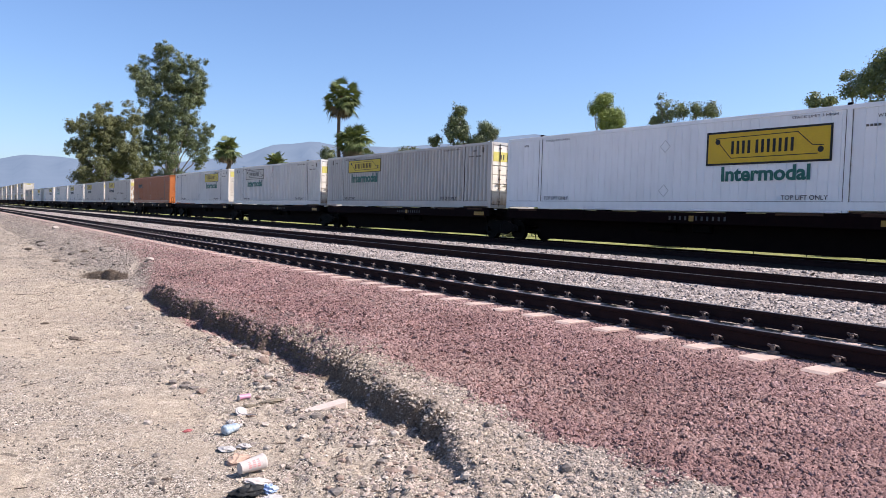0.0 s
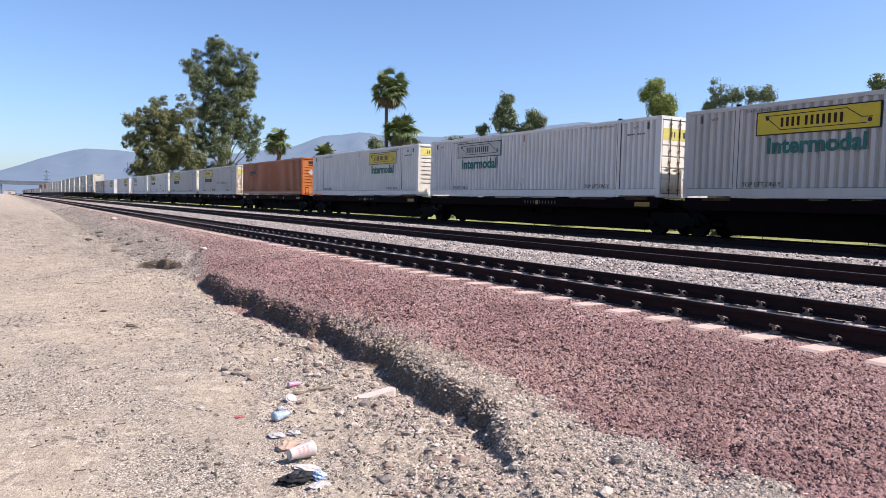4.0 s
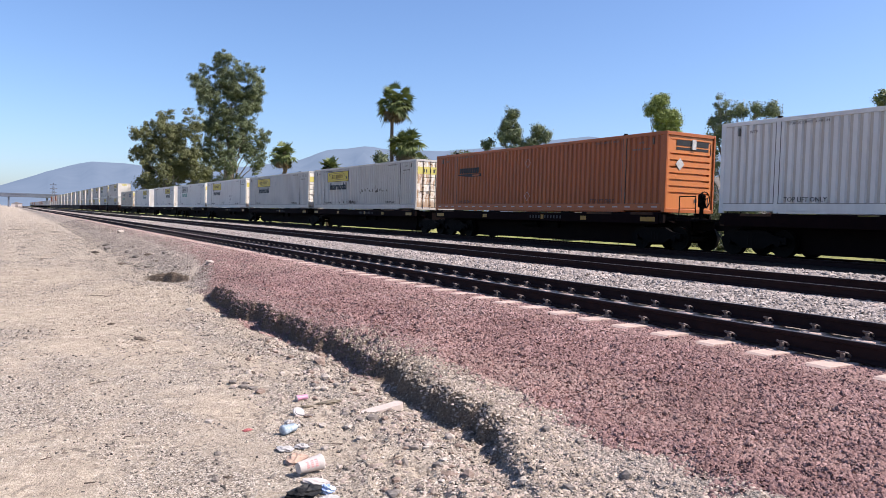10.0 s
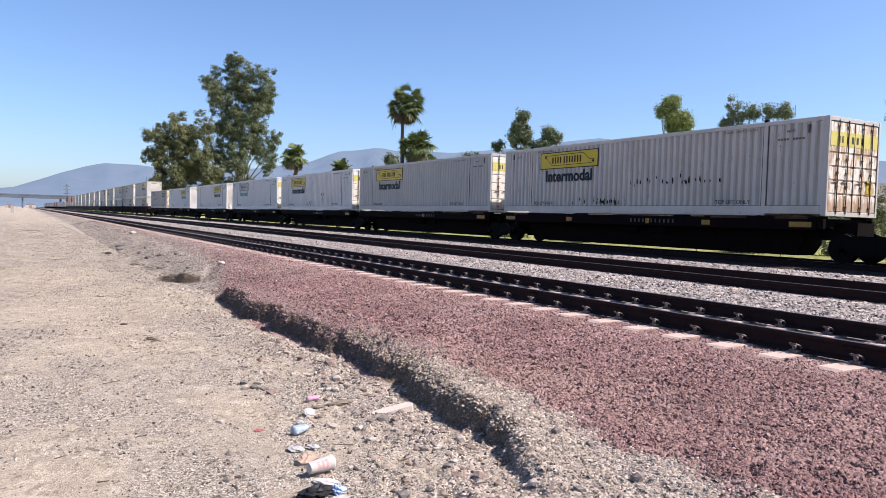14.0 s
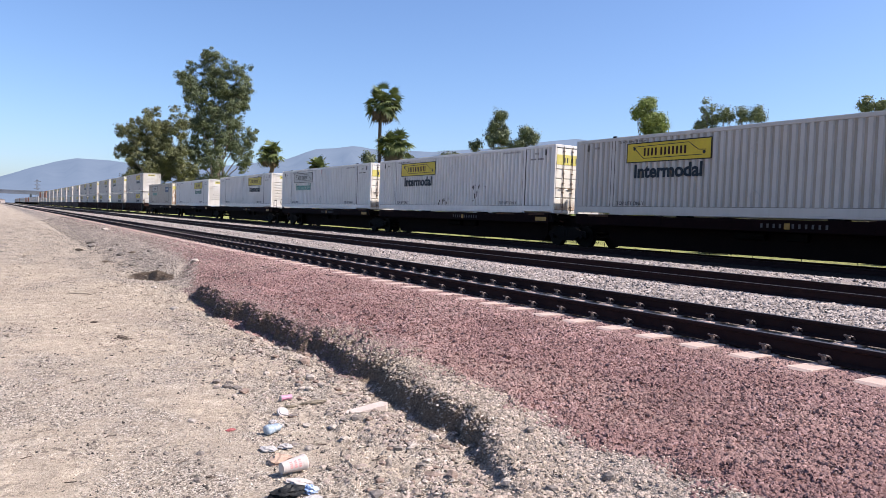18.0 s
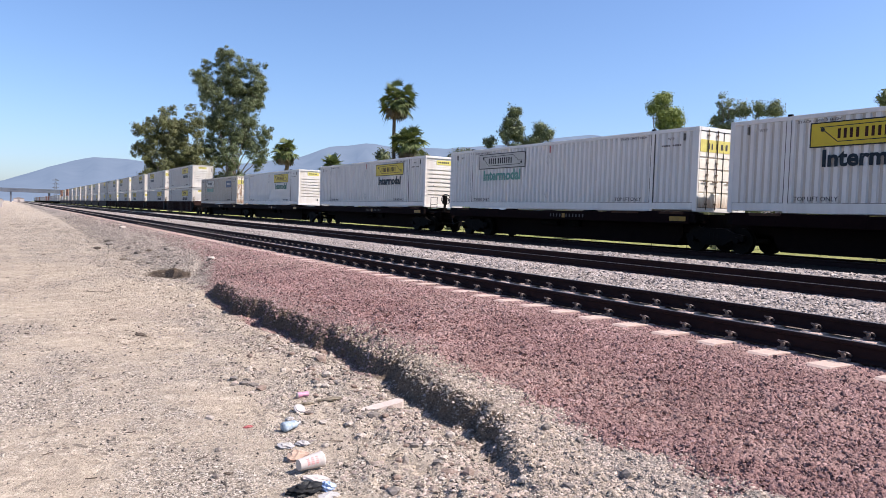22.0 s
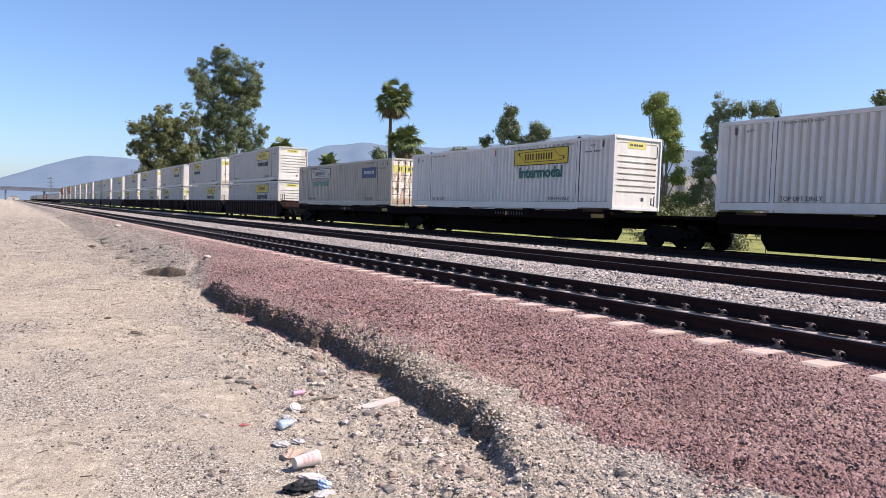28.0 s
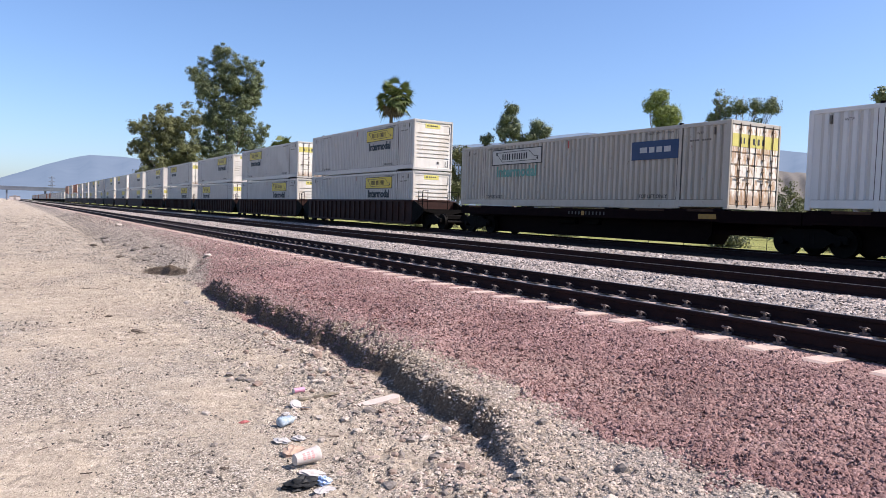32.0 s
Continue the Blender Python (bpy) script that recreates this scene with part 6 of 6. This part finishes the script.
# road bridge over the line, far off
# concrete tinted blue-grey: the haze before it is part of the colour
M["bridge"] = grainy("hazed_concrete", (0.10, 0.115, 0.145), (0.13, 0.145, 0.175), 0.3, 0.9, 0, 0)
bridge = thing("overpass", pose(0, 850, 0), "pale concrete road overpass far down the line", "bridge")
part("deck", Build().box(-260, 120, -6, 6, 9.4, 12.0, 0.1), M["bridge"], bridge)
part("parapet", Build().box(-260, 120, -6.2, -5.8, 12.0, 13.2), M["bridge"], bridge)
for px in (-60, -30, 0, 34, 70, 100):
    part("pier", Build().box(px - 0.8, px + 0.8, -4, 4, -1.2, 9.4, 0.1), M["bridge"], bridge)

# low sheds beside the line, far off
M["shed_wall"] = grainy("shed_wall", (0.42, 0.36, 0.33), (0.52, 0.46, 0.42), 0.4, 0.8, 0, 0)
M["shed_roof"] = grainy("shed_roof", (0.20, 0.17, 0.16), (0.28, 0.24, 0.22), 0.4, 0.8, 0, 0)
for sx, sy, w, h in ((-22, 640, 9, 2.6), (-9, 690, 7, 2.2), (6, 720, 8, 2.8), (-38, 600, 10, 3.0)):
    shed = thing("shed", pose(sx, sy, float(height(sx, sy))), "low pale shed far beside the railway line", "shed", "far sheds")
    part("wall", Build().box(-w / 2, w / 2, -3, 3, -0.2, h), M["shed_wall"], shed)
    part("roof", Build().prism([(-w / 2 - 0.4, h), (0, h + 1.1), (w / 2 + 0.4, h)], "y", -3.3, 3.3), M["shed_roof"], shed)
    part("door", Build().box(-1.0, 1.0, -3.06, -2.98, 0, 2.0), M["shed_roof"], shed)


# lattice pylon
# steel greyed in its base colour to stand for distance haze
M["far_steel"] = grainy("hazed_far_steel", (0.11, 0.12, 0.14), (0.15, 0.16, 0.18), 0.5, 0.8, 0, 0)
pylon = thing("power_pylon", pose(36.4, 780, -0.9), "grey steel lattice power pylon with three arms", "pylon")
b = Build()
PH = 24.0
for sx in (-1, 1):
    for sy in (-1, 1):
        b.tube((sx * 1.5, sy * 1.5, 0), (sx * 0.4, sy * 0.4, PH), 0.18, 0.12, 4)
for k in range(9):
    z0, z1 = PH * k / 9, PH * (k + 1) / 9
    w0, w1 = 1.5 - 1.1 * k / 9, 1.5 - 1.1 * (k + 1) / 9
    for s in (-1, 1):
        b.tube((-w0, s * w0, z0), (w1, s * w1, z1), 0.08, n=4).tube((w0, s * w0, z0), (-w1, s * w1, z1), 0.08, n=4)
part("lattice", b, M["far_steel"], pylon)
for z in (15.0, 18.5, 22.0):
    part("arm", Build().tube((-3.0, 0, z), (3.0, 0, z), 0.18, n=4).tube((-3.0, 0, z), (0, 0, z + 1.0), 0.1, n=4).tube((3.0, 0, z), (0, 0, z + 1.0), 0.1, n=4), M["far_steel"], pylon)

# ---- litter and rocks on the dirt ----
M["cup_paper"] = grainy("cup_paper", (0.60, 0.54, 0.49), (0.46, 0.40, 0.355), 20, 0.6, 0, 0.05)
M["cup_print"] = grainy("faded_red_print", (0.50, 0.16, 0.16), (0.56, 0.26, 0.25), 20, 0.6, 0, 0)
M["pink"] = grainy("pink_can", (0.46, 0.17, 0.28), (0.56, 0.30, 0.38), 18, 0.4, 0, 0)
M["clear_blue"] = grainy("cloudy_blue_plastic", (0.20, 0.27, 0.33), (0.40, 0.45, 0.48), 25, 0.25, 0, 0.1)
M["white_plastic"] = grainy("white_plastic", (0.47, 0.44, 0.41), (0.36, 0.335, 0.31), 15, 0.4, 0, 0)
M["black_plastic"] = grainy("black_plastic", (0.012, 0.012, 0.012), (0.02, 0.02, 0.02), 15, 0.5, 0, 0.2)
M["can_blue"] = grainy("blue_can", (0.10, 0.22, 0.48), (0.55, 0.62, 0.72), 30, 0.3, 0.2, 0)
M["slab"] = grainy("concrete_slab", (0.58, 0.47, 0.40), (0.50, 0.41, 0.35), 12, 0.9, 0, 0.3)
M["rock_pale"] = grainy("pale_rock", (0.38, 0.32, 0.26), (0.48, 0.41, 0.34), 14, 0.9, 0, 0.4)
M["rock_grey"] = grainy("grey_rock", (0.15, 0.125, 0.105), (0.24, 0.205, 0.175), 14, 0.9, 0, 0.4)
M["cardboard"] = grainy("weathered_cardboard", (0.48, 0.34, 0.25), (0.38, 0.26, 0.19), 14, 0.9, 0, 0.1)
M["faded_red"] = grainy("faded_red_paper", (0.42, 0.09, 0.09), (0.36, 0.12, 0.11), 14, 0.8, 0, 0)
M["dry_leaf"] = grainy("dry_leaf", (0.11, 0.09, 0.065), (0.22, 0.18, 0.125), 14, 0.9, 0, 0.2)
M["twig"] = grainy("dry_twig", (0.10, 0.075, 0.055), (0.16, 0.12, 0.09), 20, 0.9, 0, 0.2)


def on_ground(x, y, up=0.0):
    return x, y, float(height(x, y)) + up


def rock(x, y, size, key, label, seed, name="rock"):
    """A broken stone: an uneven ball with flattened facets, half sunk."""
    r = random.Random(seed)
    bm = bmesh.new()
    bmesh.ops.create_icosphere(bm, subdivisions=2 if size > 0.1 else 1, radius=1.0)
    axes = [Vector((r.gauss(0, 1), r.gauss(0, 1), r.gauss(0, 1))).normalized() for _ in range(9)]
    cut = [r.uniform(0.55, 0.9) for _ in axes]
    for v in bm.verts:
        for a, c in zip(axes, cut):
            over = v.co.dot(a) - c
            if over > 0:
                v.co -= a * over * 0.9
    bmesh.ops.scale(bm, vec=(size * r.uniform(0.8, 1.3), size * r.uniform(0.7, 1.1), size * r.uniform(0.5, 0.8)), verts=bm.verts)
    me = bpy.data.meshes.new(name)
    bm.to_mesh(me)
    bm.free()
    ob = part(name, me, M[key], None, "", pose(*on_ground(x, y, size * 0.18), 0, 0, r.uniform(0, 360)))
    return tagged(ob, label, "rock", "rocks on the dirt")


PALE, GREY = "pale broken rock half sunk in the gravel", "dark grey rock lying on the dirt"
for i, (x, y, s, k) in enumerate([(2.92, 4.70, 0.05, 0), (2.80, 3.62, 0.045, 0), (2.98, 3.00, 0.06, 0), (3.15, 3.15, 0.03, 0), (2.56, 4.20, 0.04, 0), (3.38, 4.12, 0.045, 1), (3.34, 3.27, 0.05, 1), (3.47, 3.86, 0.045, 1), (1.99, 3.83, 0.055, 1), (1.35, 5.76, 0.05, 0), (1.23, 4.99, 0.04, 1), (1.09, 4.48, 0.04, 1), (1.03, 5.11, 0.03, 1), (2.62, 4.51, 0.05, 0), (2.23, 4.84, 0.04, 0), (2.95, 3.35, 0.04, 1), (1.90, 6.75, 0.06, 1), (1.97, 6.70, 0.05, 1), (1.80, 6.80, 0.045, 1), (1.85, 6.95, 0.06, 1), (2.45, 4.1, 0.045, 1), (2.3, 5.2, 0.045, 0), (2.5, 6.4, 0.05, 0), (2.1, 7.3, 0.05, 0)]):
    rock(x, y, s, "rock_grey" if k else "rock_pale", GREY if k else PALE, 500 + i)
for i, (x, y, s, k) in enumerate([(2.6, 12.5, 0.08, 0), (2.9, 16.0, 0.08, 0), (2.3, 10.5, 0.06, 0), (3.35, 31.0, 0.17, 1), (3.6, 27.5, 0.12, 1), (4.2, 24.0, 0.10, 1), (4.0, 29.0, 0.10, 1), (3.5, 25.0, 0.12, 1), (3.3, 21.5, 0.10, 1), (3.8, 20.0, 0.09, 1)]):
    rock(x, y, s, "rock_grey" if k else "rock_pale", GREY if k else PALE, 560 + i)
M["rock_brown"] = grainy("brown_rock", (0.17, 0.12, 0.09), (0.29, 0.21, 0.165), 14, 0.9, 0, 0.4)
rg = random.Random(61)
for i in range(190):
    y = 3.2 + 6.3 * rg.random() ** 1.4
    x = float(bank_x(y)) - 0.15 - abs(rg.gauss(0.2, 0.45))
    k = rg.choice(["rock_brown", "rock_pale", "rock_grey", "rock_brown"])
    rock(x, y, rg.uniform(0.014, 0.042) if i % 9 else rg.uniform(0.045, 0.07), k, {"rock_brown": "broken brown stone in the gully", "rock_pale": PALE, "rock_grey": GREY}[k], 800 + i)
rock(5.1, 42.0, 0.16, "rock_pale", "pale clod on the far gravel shoulder", 590)
rock(4.55, 19.5, 0.12, "rock_pale", "pale clod on the red ballast", 591)

# paper cup lying on its side
cup = thing("paper_cup", pose(*on_ground(1.66, 4.37, 0.052), 0, -3, 10), "white paper cup with faded red print on its side", "cup")
prof = [(0.0, 0.036), (0.16, 0.050), (0.17, 0.053), (0.172, 0.050), (0.15, 0.046), (0.02, 0.033)]
b = Build()
k = 24
ring = [[(p, q * math.cos(2 * math.pi * i / k), q * math.sin(2 * math.pi * i / k)) for i in range(k)] for p, q in prof]
b.add([c for row in ring for c in row], [(r0 * k + i, r0 * k + (i + 1) % k, (r0 + 1) * k + (i + 1) % k, (r0 + 1) * k + i) for r0 in range(len(prof) - 1) for i in range(k)])
b.add(ring[5], [tuple(range(k))])
b.add(ring[0], [tuple(reversed(range(k)))])
part("cup_body", b.mesh("cup_body", True), M["cup_paper"], cup, "", pose(-0.085, 0, 0))
b = Build()
for x0 in (0.045, 0.075, 0.105):
    for i in range(4):
        a0, a1 = math.radians(122 + 17 * i), math.radians(133 + 17 * i)
        q = 0.0368 + 0.0875 * x0
        b.add([(x, q * math.cos(a), q * math.sin(a)) for x, a in ((x0, a0), (x0 + 0.018, a0), (x0 + 0.018, a1), (x0, a1))] +
              [(x, 1.02 * q * math.cos(a), 1.02 * q * math.sin(a)) for x, a in ((x0, a0), (x0 + 0.018, a0), (x0 + 0.018, a1), (x0, a1))],
              [(0, 1, 2, 3), (7, 6, 5, 4), (0, 4, 5, 1), (1, 5, 6, 2), (2, 6, 7, 3), (3, 7, 4, 0)])
part("cup_print", b, M["cup_print"], cup, "faded red bars", pose(-0.085, 0, 0))


def crumple(name, x, y, sx, sy, sz, key, label, seed, category="litter"):
    """A crushed scrap: a flattened, folded shell."""
    r = random.Random(seed)
    bm = bmesh.new()
    bmesh.ops.create_icosphere(bm, subdivisions=3, radius=1.0)
    ph = [r.uniform(0, 6.3) for _ in range(6)]
    for v in bm.verts:
        c = v.co.copy()
        s = 1 + 0.22 * math.sin(5 * c.x + ph[0]) * math.sin(4 * c.y + ph[1]) + 0.16 * math.sin(9 * c.z + ph[2] + 4 * c.x)
        v.co = Vector((c.x * sx * s, c.y * sy * s, c.z * sz * (1 + 0.4 * math.sin(6 * c.x + ph[3]) * math.sin(7 * c.y + ph[4]))))
    me = bpy.data.meshes.new(name)
    bm.to_mesh(me)
    bm.free()
    ob = part(name, me, M[key], None, "", pose(*on_ground(x, y, sz * 0.6), r.uniform(-8, 8), r.uniform(-8, 8), r.uniform(-40, 40)))
    return tagged(ob, label, category, "litter in the gully")


crumple("paper_scrap", 1.64, 4.20, 0.085, 0.045, 0.014, "cup_paper", "crumpled white paper scrap beside the cup", 1)
crumple("plastic_bag", 1.50, 4.03, 0.10, 0.06, 0.035, "black_plastic", "crushed black plastic bag on the dirt", 2)
crumple("drink_can", 1.64, 4.02, 0.05, 0.035, 0.03, "can_blue", "crushed blue and silver drink can", 3)
crumple("plastic_scrap", 1.60, 3.90, 0.07, 0.035, 0.012, "white_plastic", "torn white plastic scrap", 4)
crumple("cardboard_scrap", 1.66, 4.62, 0.075, 0.06, 0.03, "cardboard", "crushed tan cardboard scrap behind the cup", 8)
crumple("plastic_scrap", 1.67, 4.88, 0.055, 0.05, 0.018, "white_plastic", "crumpled white plastic film in the gully", 6)
crumple("plastic_scrap", 1.80, 4.90, 0.045, 0.05, 0.02, "white_plastic", "torn white plastic film in the gully", 7)
crumple("plastic_scrap", 1.90, 5.48, 0.03, 0.025, 0.014, "white_plastic", "small white plastic scrap", 9)
crumple("paper_scrap", 1.55, 5.41, 0.035, 0.022, 0.010, "faded_red", "small faded red paper scrap", 10)
crumple("dead_leaf", 2.41, 5.90, 0.12, 0.045, 0.014, "dry_leaf", "large curled dry leaf in the gully", 11, "leaf")
crumple("dead_leaf", 2.18, 5.84, 0.07, 0.03, 0.012, "dry_leaf", "curled dry leaf below the pink can", 12, "leaf")
# crushed water bottle: a ribbed body, a shoulder and a cap
bottle = thing("plastic_bottle", pose(*on_ground(1.82, 5.22, 0.036), 0, -4, 14), "crushed cloudy blue plastic water bottle", "bottle", "litter in the gully")
prof = [(-0.075, 0.026), (-0.068, 0.042), (-0.05, 0.046), (-0.044, 0.038), (-0.03, 0.046), (-0.022, 0.037), (-0.005, 0.042), (0.004, 0.033), (0.02, 0.041), (0.045, 0.034), (0.062, 0.015), (0.07, 0.013)]
k = 16
b = Build()
ring = [[(p, q * math.cos(2 * math.pi * i / k) * (1 + 0.12 * math.sin(i + 40 * p)), 0.85 * q * math.sin(2 * math.pi * i / k)) for i in range(k)] for p, q in prof]
b.add([c for row in ring for c in row], [(r0 * k + i, (r0 + 1) * k + i, (r0 + 1) * k + (i + 1) % k, r0 * k + (i + 1) % k) for r0 in range(len(prof) - 1) for i in range(k)])
b.add(ring[0], [tuple(range(k))])
part("bottle_body", b.mesh("bottle_body", True), M["clear_blue"], bottle)
part("bottle_cap", Build().tube((0.068, 0, 0), (0.086, 0, 0), 0.016, n=12).mesh("bottle_cap"), M["white_plastic"], bottle, "white cap")
can = thing("drink_can", pose(*on_ground(2.23, 6.10, 0.022), 0, 0, 8), "faded pink drink can lying in the gully", "can", "litter in the gully")
part("can_body", Build().tube((-0.05, 0, 0), (0.0, 0, 0.002), 0.024, 0.020, n=14, cap=False).tube((0.0, 0, 0.002), (0.05, 0, 0), 0.020, 0.025, n=14, cap=False).mesh("can_body", True), M["pink"], can)
for a in (-1, 1):
    part("can_end", Build().tube((a * 0.05, 0, 0), (a * 0.056, 0, 0), 0.0255, 0.021, n=14).mesh("can_end"), M["white_plastic"], can, "pale metal end")
lid = thing("cup_lid", pose(*on_ground(2.05, 5.67, 0.02), 38, 6, 0), "round white plastic cup lid", "lid", "litter in the gully")
part("lid_disc", Build().tube((0, 0, 0), (0, 0, 0.008), 0.050, 0.047, n=20).tube((0, 0, 0.008), (0, 0, 0.014), 0.036, 0.034, n=20).mesh("lid_disc"), M["white_plastic"], lid)
b = Build().tube((0, 0, 0), (0.10, -0.12, 0.02), 0.004, n=6)
straw = part("drinking_straw", b, M["white_plastic"], None, "", pose(*on_ground(2.02, 5.63, 0.02)))
tagged(straw, "thin white plastic drinking straw", "straw", "litter in the gully")
slab = part("concrete_fragment", Build().prism([(-0.28, -0.03), (-0.15, -0.06), (0.25, -0.045), (0.29, 0.0), (0.26, 0.06), (-0.06, 0.05), (-0.26, 0.03)], "z", -0.03, 0.022), M["slab"], None, "", pose(*on_ground(2.68, 5.56, 0.01), 4, -6, 3))
tagged(slab, "flat pinkish concrete fragment beside the bank", "concrete piece")

# dark scraps of rubber and tarred paper on the dirt
for i, (x, y, a) in enumerate([(2.86, 23.3, 0.15), (3.0, 23.6, 0.10), (3.82, 24.8, 0.16), (2.66, 28.7, 0.20), (3.51, 33.2, 0.24), (1.25, 11.24, 0.07), (1.42, 9.78, 0.10), (1.95, 6.88, 0.06), (1.43, 4.40, 0.045), (1.18, 4.52, 0.04), (3.7, 22.4, 0.09), (0.9, 26.0, 0.10)]):
    crumple("dark_scrap", x, y, a * 0.7, a * 0.28, a * 0.22, "rock_grey" if i in (4, 7, 8) else "twig", "dark weathered scrap lying on the dirt", 40 + i, "debris")

# dry twigs
for i, (x, y, l, a) in enumerate([(0.72, 7.4, 0.16, 15), (0.42, 4.75, 0.07, -30), (0.21, 5.33, 0.07, 5), (1.45, 9.59, 0.14, 4), (1.40, 15.1, 0.35, -6), (1.62, 15.0, 0.18, 30), (0.66, 58.0, 1.4, 0), (0.75, 5.6, 0.07, -25), (1.1, 4.85, 0.10, 30), (1.6, 13.0, 0.3, 40)]):
    r = random.Random(700 + i)
    b = Build()
    limb(b, (-l / 2, 0, 0), (l / 2, 0, 0.01), 0.004 + l * 0.006, 0.003, r, 4)
    tw = part("twig", b, M["twig"], None, "", pose(*on_ground(x, y, 0.012), 0, 0, a))
    tagged(tw, "dry dark twig lying on the dirt", "twig", "twigs on the dirt")

# dry sticks and dark scraps washed into the gully
rd = random.Random(77)
b = Build()
for _ in range(90):
    y = rd.uniform(3.3, 8.5)
    x = float(bank_x(y)) - abs(rd.gauss(0.2, 0.5)) - 0.12
    l, a, r0 = rd.uniform(0.02, 0.08), rd.uniform(0, math.pi), rd.uniform(0.002, 0.006)
    z = float(height(x, y)) + 0.008
    b.tube((x - l * math.cos(a), y - l * math.sin(a), z), (x + l * math.cos(a), y + l * math.sin(a), z + rd.uniform(-0.005, 0.025)), r0, r0 * 0.5, 4)
tagged(part("dry_debris", b, M["twig"]), "dark dry sticks and scraps in the gully", "debris", kind="stuff")

# low white marker post by the dirt road
post = thing("marker_post", pose(*on_ground(-2.1, 205.0)), "low white marker post beside the dirt road", "post")
part("post_body", Build().box(-0.35, 0.35, -0.35, 0.35, -0.1, 1.5, 0.05), M["white_plastic"], post)
part("post_cap", Build().box(-0.4, 0.4, -0.4, 0.4, 1.5, 1.62, 0.04), M["slab"], post)

# ---- what moves ----
def motions():
    """The train rolls towards the camera at a steady pace, its wheels turning."""
    for ob, y0, z in TRAIN:
        walk(ob, [(t, pose(XC, y0 - SPEED * t, z)) for t in (0.0, 8.0, 16.0, 24.0, 32.0)])
    turn = math.degrees(SPEED * 0.1 / 0.42)
    for wheel, d in WHEELS[:36]:
        walk(wheel, [(i / 10, pose(0, d, 0.42, turn * i)) for i in range(321)])


motions()
